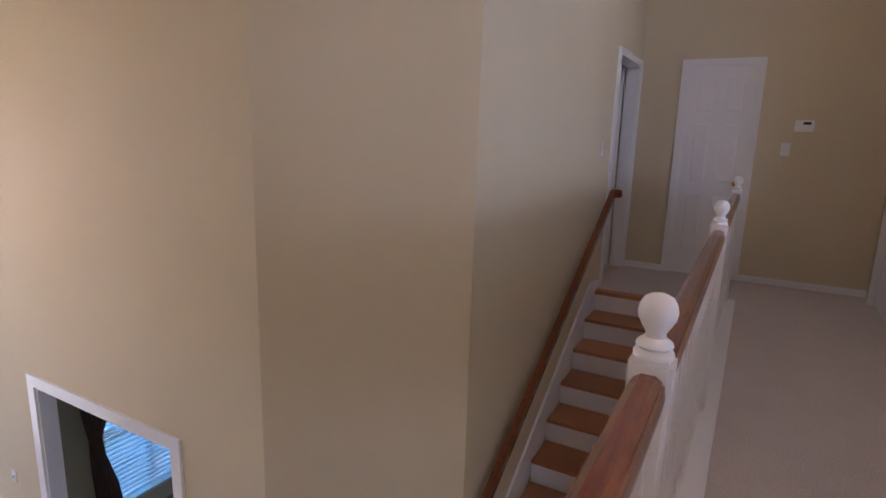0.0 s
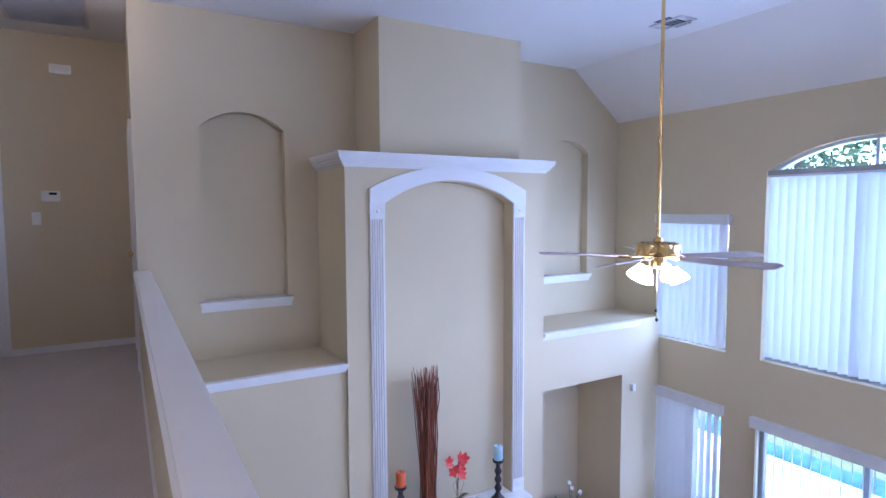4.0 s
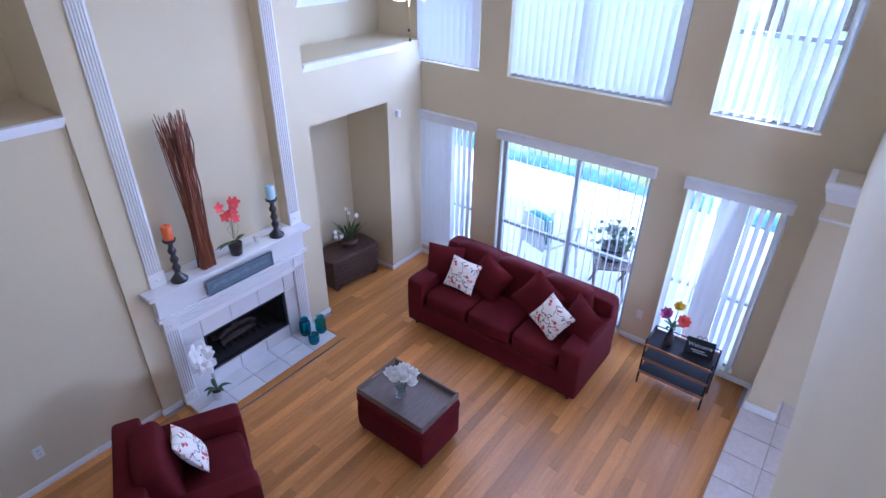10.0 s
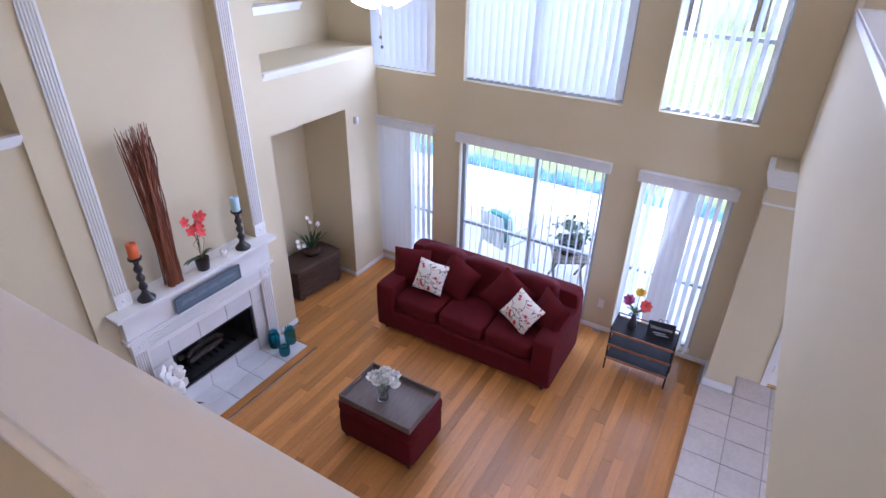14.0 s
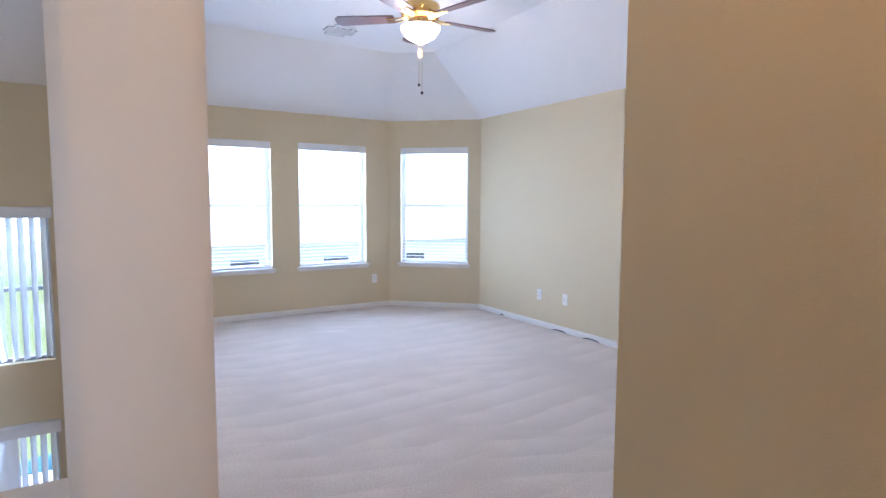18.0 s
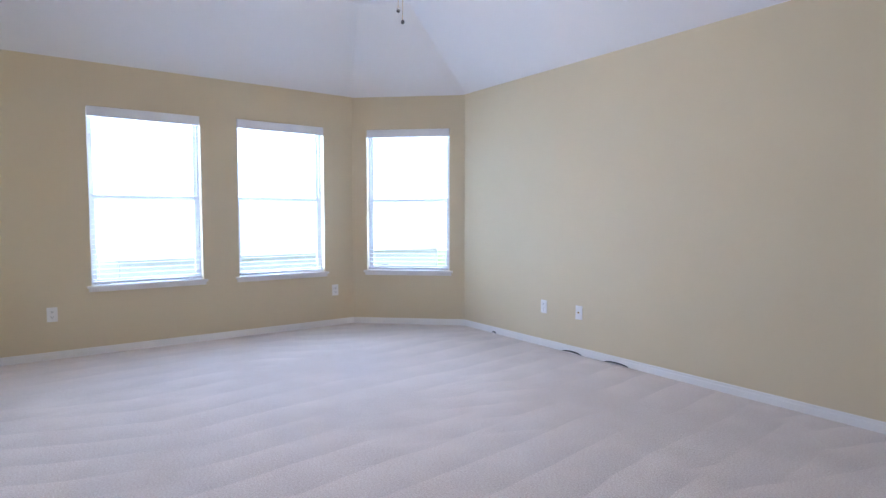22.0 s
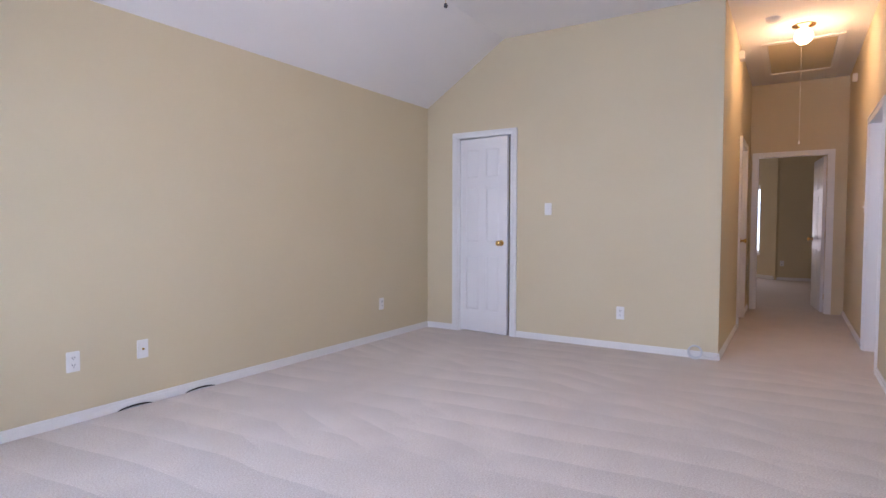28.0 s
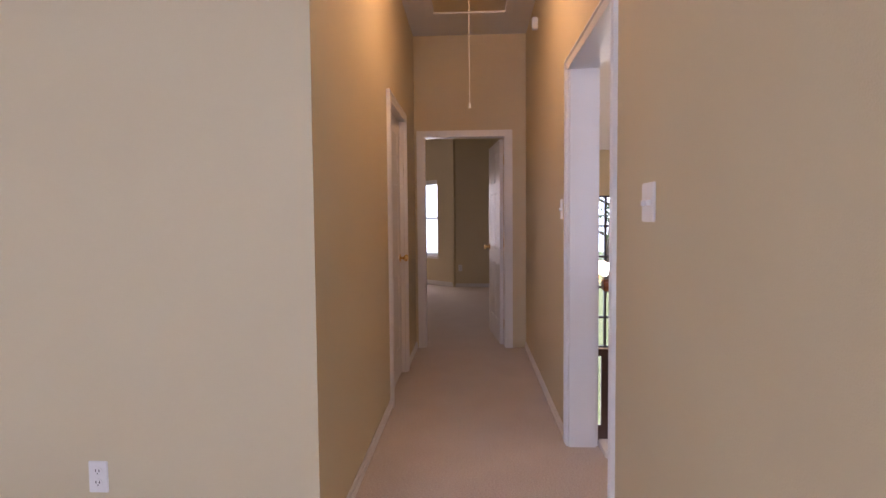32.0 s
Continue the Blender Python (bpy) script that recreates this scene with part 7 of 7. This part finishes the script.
sash_window("window_13", bay.matrix_basis @ Matrix.Translation((-0.85, 0, 0)), 0.90, 0.55, 2.0, "white double-hung window in the bedroom bay")
bm = bmesh.new()
box(bm, -2.4, 0.0, -0.014, 0.002, 0, 0.085)
part("baseboard", bm, TRIM, bay)
outlet((-7.30, -1.42, 0.35), 90)

# ---- outside ----
def leafy(name, place, height, spread, n, label, leaf=0.12):
    ob = thing(name, label, "tree", place, random.uniform(0, 360), group="trees behind the garden")
    bm = bmesh.new()
    tube(bm, [(0, 0, 0), (0.05, 0.02, height * 0.25), (-0.04, 0.05, height * 0.5), (0.02, 0, height * 0.8)], 0.035 * height, 9, [1.2, 0.9, 0.65, 0.25])
    for k in range(7):
        a, z = k * 2.3, height * (0.35 + 0.07 * k)
        l = spread * random.uniform(0.5, 0.9)
        tube(bm, [(0, 0, z), (0.5 * l * math.cos(a), 0.5 * l * math.sin(a), z + 0.25 * l), (l * math.cos(a), l * math.sin(a), z + 0.35 * l)], 0.012 * height, 6, [1, 0.7, 0.3])
    part("trunk", bm, BARK, ob, smooth=True)
    verts, faces = [], []
    tips = [(random.uniform(-1, 1), random.uniform(-1, 1), random.uniform(-1, 1)) for _ in range(26)]
    for k in range(n):
        t = tips[k % 26]
        c = Vector((t[0] * spread * 0.75, t[1] * spread * 0.75, height * (0.66 + 0.26 * t[2]))) + Vector([random.gauss(0, spread * 0.16) for _ in range(3)])
        u = Vector([random.gauss(0, 1) for _ in range(3)]).normalized() * leaf
        w = u.orthogonal().normalized() * leaf * 0.45
        i = len(verts)
        verts += [c - u, c + w, c + u, c - w]
        faces.append((i, i + 1, i + 2, i + 3))
    me = bpy.data.meshes.new("crown")
    me.from_pydata(verts, [], faces)
    me.materials.append(FOLIAGE)
    cr = new("crown", me)
    cr.parent = ob
    return ob


BARK = material("grey brown bark", (0.12, 0.09, 0.065), 0.9, second=(0.07, 0.05, 0.035), scale=14, bump=0.6, bump_scale=30)
FOLIAGE = material("green foliage", (0.09, 0.15, 0.045), 0.7, second=(0.05, 0.09, 0.025), scale=3)
for p, h, s in (((33, 4.5, ZF - 0.3), 13, 4.6), ((31, 11, ZF - 0.3), 12, 4.2), ((36, 18, ZF - 0.3), 13, 4.4), ((36, 1.5, ZF - 0.3), 11, 4.0)):
    leafy("tree", p, h, s, 1300, "broad leafy garden tree with grey bark", 0.22)
leafy("tree", (-30, 7.0, ZF - 0.3), 9, 3.2, 600, "leafy front garden tree with grey bark", 0.18)
BLUEMULCH = material("blue grey shrubs and gravel", (0.12, 0.30, 0.40), 0.9, second=(0.05, 0.12, 0.16), scale=9, fine=0.5, fine_scale=40, bump=0.8, bump_scale=25)
bm = bmesh.new()
for k in range(90):
    y = -8 + k * 0.26
    soft_box(bm, 0.5, 0.42, random.uniform(0.25, 0.4), 2.6, 3, (10.77 + random.uniform(-0.12, 0.12), y, ZF - 0.16))
tagged(solid("hedge_row", bm, BLUEMULCH, "low bluish shrubs along the patio edge", "shrubs", smooth=True), kind="stuff")
PLASTIC = material("white resin plastic", (0.74, 0.75, 0.74), 0.4)
TEAL = material("teal cushion cloth", (0.06, 0.32, 0.30), 0.85)
cr = thing("patio_chair", "white resin armchair with a teal cushion", "chair", (7.35, 2.47, ZF - 0.05), 70)
for x in (-0.26, 0.26):
    for y, top in ((-0.25, 0.62), (0.25, 0.86)):
        bm = bmesh.new()
        tube(bm, [(x * 1.1, y * 1.15, 0), (x, y, 0.42), (x, y * 1.1, top)], 0.022, 8)
        part("leg", bm, PLASTIC, cr)
    bm = bmesh.new()
    box(bm, x - 0.03, x + 0.03, -0.30, 0.28, 0.62, 0.645)
    part("armrest", bm, PLASTIC, cr, bevel=0.006)
bm = bmesh.new()
soft_box(bm, 0.5, 0.52, 0.04, 8, 4, (0, 0, 0.42))
part("seat", bm, PLASTIC, cr, smooth=True)
for k in range(6):
    bm = bmesh.new()
    box(bm, -0.22 + k * 0.075, -0.17 + k * 0.075, 0.25, 0.27, 0.42, 0.90, Matrix.Rotation(radians(-6), 4, "X"))
    part("back_slat", bm, PLASTIC, cr)
bm = bmesh.new()
soft_box(bm, 0.44, 0.12, 0.40, 5, 5, (0, 0.19, 0.64))
solid("chair_cushion", bm, TEAL, "teal cushion leaning on the patio chair", "cushion", smooth=True).matrix_basis = cr.matrix_basis
st = thing("plant_stand", "weathered wooden folding plant stand", "plant stand", (7.25, 1.55, ZF - 0.05), 30)
bm = bmesh.new()
for k in range(5):
    box(bm, -0.25 + k * 0.1, -0.16 + k * 0.1, -0.22, 0.22, 0.46, 0.48)
part("tabletop", bm, TRAYWOOD, st)
for y in (-0.18, 0.18):
    for s in (-1, 1):
        bm = bmesh.new()
        tube(bm, [(s * 0.24, y, 0), (-s * 0.2, y, 0.46)], 0.018, 6)
        part("leg", bm, TRAYWOOD, st)
gp = thing("patio_plant", "bushy green plant in a dark pot", "plant", (7.25, 1.55, ZF + 0.431))
bm = bmesh.new()
turned(bm, [(0.10, 0), (0.13, 0.02), (0.16, 0.2), (0.15, 0.2), (0.12, 0.18)], 16)
part("pot", bm, BLACKMETAL, gp, smooth=True)
bm = bmesh.new()
for k in range(150):
    a, e, l = random.uniform(0, 6.28), random.uniform(-0.3, 1.4), random.uniform(0.12, 0.30)
    c = Vector((math.cos(a) * math.cos(e), math.sin(a) * math.cos(e), math.sin(e))) * l + Vector((0, 0, 0.25))
    leaf_blade(bm, c, c + Vector((random.uniform(-0.07, 0.07), random.uniform(-0.07, 0.07), random.uniform(-0.05, 0.04))), 0.055, 0.01, 3)
part("leaves", bm, LEAF, gp, smooth=True)
# glowing ring in the distance, added to whiten the sky seen through windows
BACKDROP_GLOW = glow("white backdrop glow", (0.93, 0.97, 1.0), 2.2)
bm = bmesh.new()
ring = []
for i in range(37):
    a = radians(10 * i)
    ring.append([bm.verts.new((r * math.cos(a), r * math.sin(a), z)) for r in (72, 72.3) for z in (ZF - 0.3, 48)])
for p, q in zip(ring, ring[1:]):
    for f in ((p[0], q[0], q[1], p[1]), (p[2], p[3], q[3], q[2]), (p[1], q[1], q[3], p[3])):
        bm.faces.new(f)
structure("backdrop", bm, BACKDROP_GLOW, "glowing backdrop ring added to whiten the window views")
# neighbouring house seen over the lawn from the game room
SHINGLE = material("pale shingle roof", (0.66, 0.65, 0.63), 0.9, second=(0.58, 0.57, 0.55), scale=20)
SIDING = material("pale house siding", (0.72, 0.70, 0.66), 0.8)
nh = thing("neighbour_house", "pale neighbouring house with a pale shingle roof", "house", (25, -9, ZF - 0.3))
bm = bmesh.new()
box(bm, -4, 4, -6, 6, 0, 3.0)
part("wall", bm, SIDING, nh)
bm = bmesh.new()
prism(bm, [(-4.6, 2.9), (4.6, 2.9), (0.3, 5.0), (-0.3, 5.0)], -6.6, 6.6)
part("roof", bm, SHINGLE, nh)
for y in (-3, 0.5, 4):
    bm = bmesh.new()
    box(bm, -4.04, -3.98, y - 0.5, y + 0.5, 1.0, 2.3)
    part("window", bm, GRIDWIN, nh)

# ---- floor pieces, last ----
planks = bpy.data.objects["floor_living_room"]
rows = int((YL - YT) / 0.093)
w = (YL - YT) / rows
PLANK_MESH = {}
for r in range(rows):
    x = XH1 - random.uniform(0.1, 1.7)
    y0 = YT + r * w
    while x < XE:
        l = random.choice((0.92, 1.22, 1.52, 1.83))
        a, b = max(x, XH1 - 0.02), min(x + l, XE)
        x += l
        if b - a < 0.12:
            continue
        if y0 + w > 3.505 and y0 < YL and a < 4.44 and b > 2.77:
            if y0 + w > YB - 0.01:
                cuts = [(a, min(b, BR0)), (max(a, BR1), b)]
            else:
                cuts = [(a, min(b, 2.774)), (max(a, 4.436), b)]
        elif y0 + w > YB and a < BR1 and b > BR0:
            cuts = [(a, min(b, BR0)), (max(a, BR1), b)]
        else:
            cuts = [(a, b)]
        for p, q in cuts:
            if q - p < 0.06:
                continue
            bm = bmesh.new()
            h = (q - p) / 2 - 0.0008
            box(bm, -h, h, -w / 2 + 0.0008, w / 2 - 0.0008, -0.014, random.uniform(-0.0006, 0.0))
            part("plank", bm, BAMBOO, planks).location = ((p + q) / 2, y0 + w / 2, ZF)
bm = bmesh.new()
box(bm, XH1, 6.09, YT - 0.03, YT - 0.001, ZF - 0.012, ZF + 0.006)
structure("trim_floor_reducer", bm, BAMBOO, "bamboo reducer strip along the tile", bevel=0.002)
bm = bmesh.new()
box(bm, BR1, 5.85, YL, YN, ZF - 0.014, ZF)
structure("floor_alcove", bm, BAMBOO, "bamboo boards in the alcove")
entry = bpy.data.objects["floor_entry"]
bm = bmesh.new()
box(bm, 0.003, 0.327, 0.003, 0.327, -0.014, 0.0)
tile = finish("tile", bm, TILE, bevel=0.002)
for i in range(21):
    for j in range(6):
        t = new("tile", tile)
        t.parent, t.location = entry, (XE - 0.33 * (i + 1), YT - 0.03 - 0.33 * (j + 1), ZF)
for i in range(20):
    for j in range(6):
        t = new("tile", tile)
        t.parent, t.location = entry, (-0.3 - 0.33 * (i + 1), YT - 0.03 + 0.33 * j, ZF)
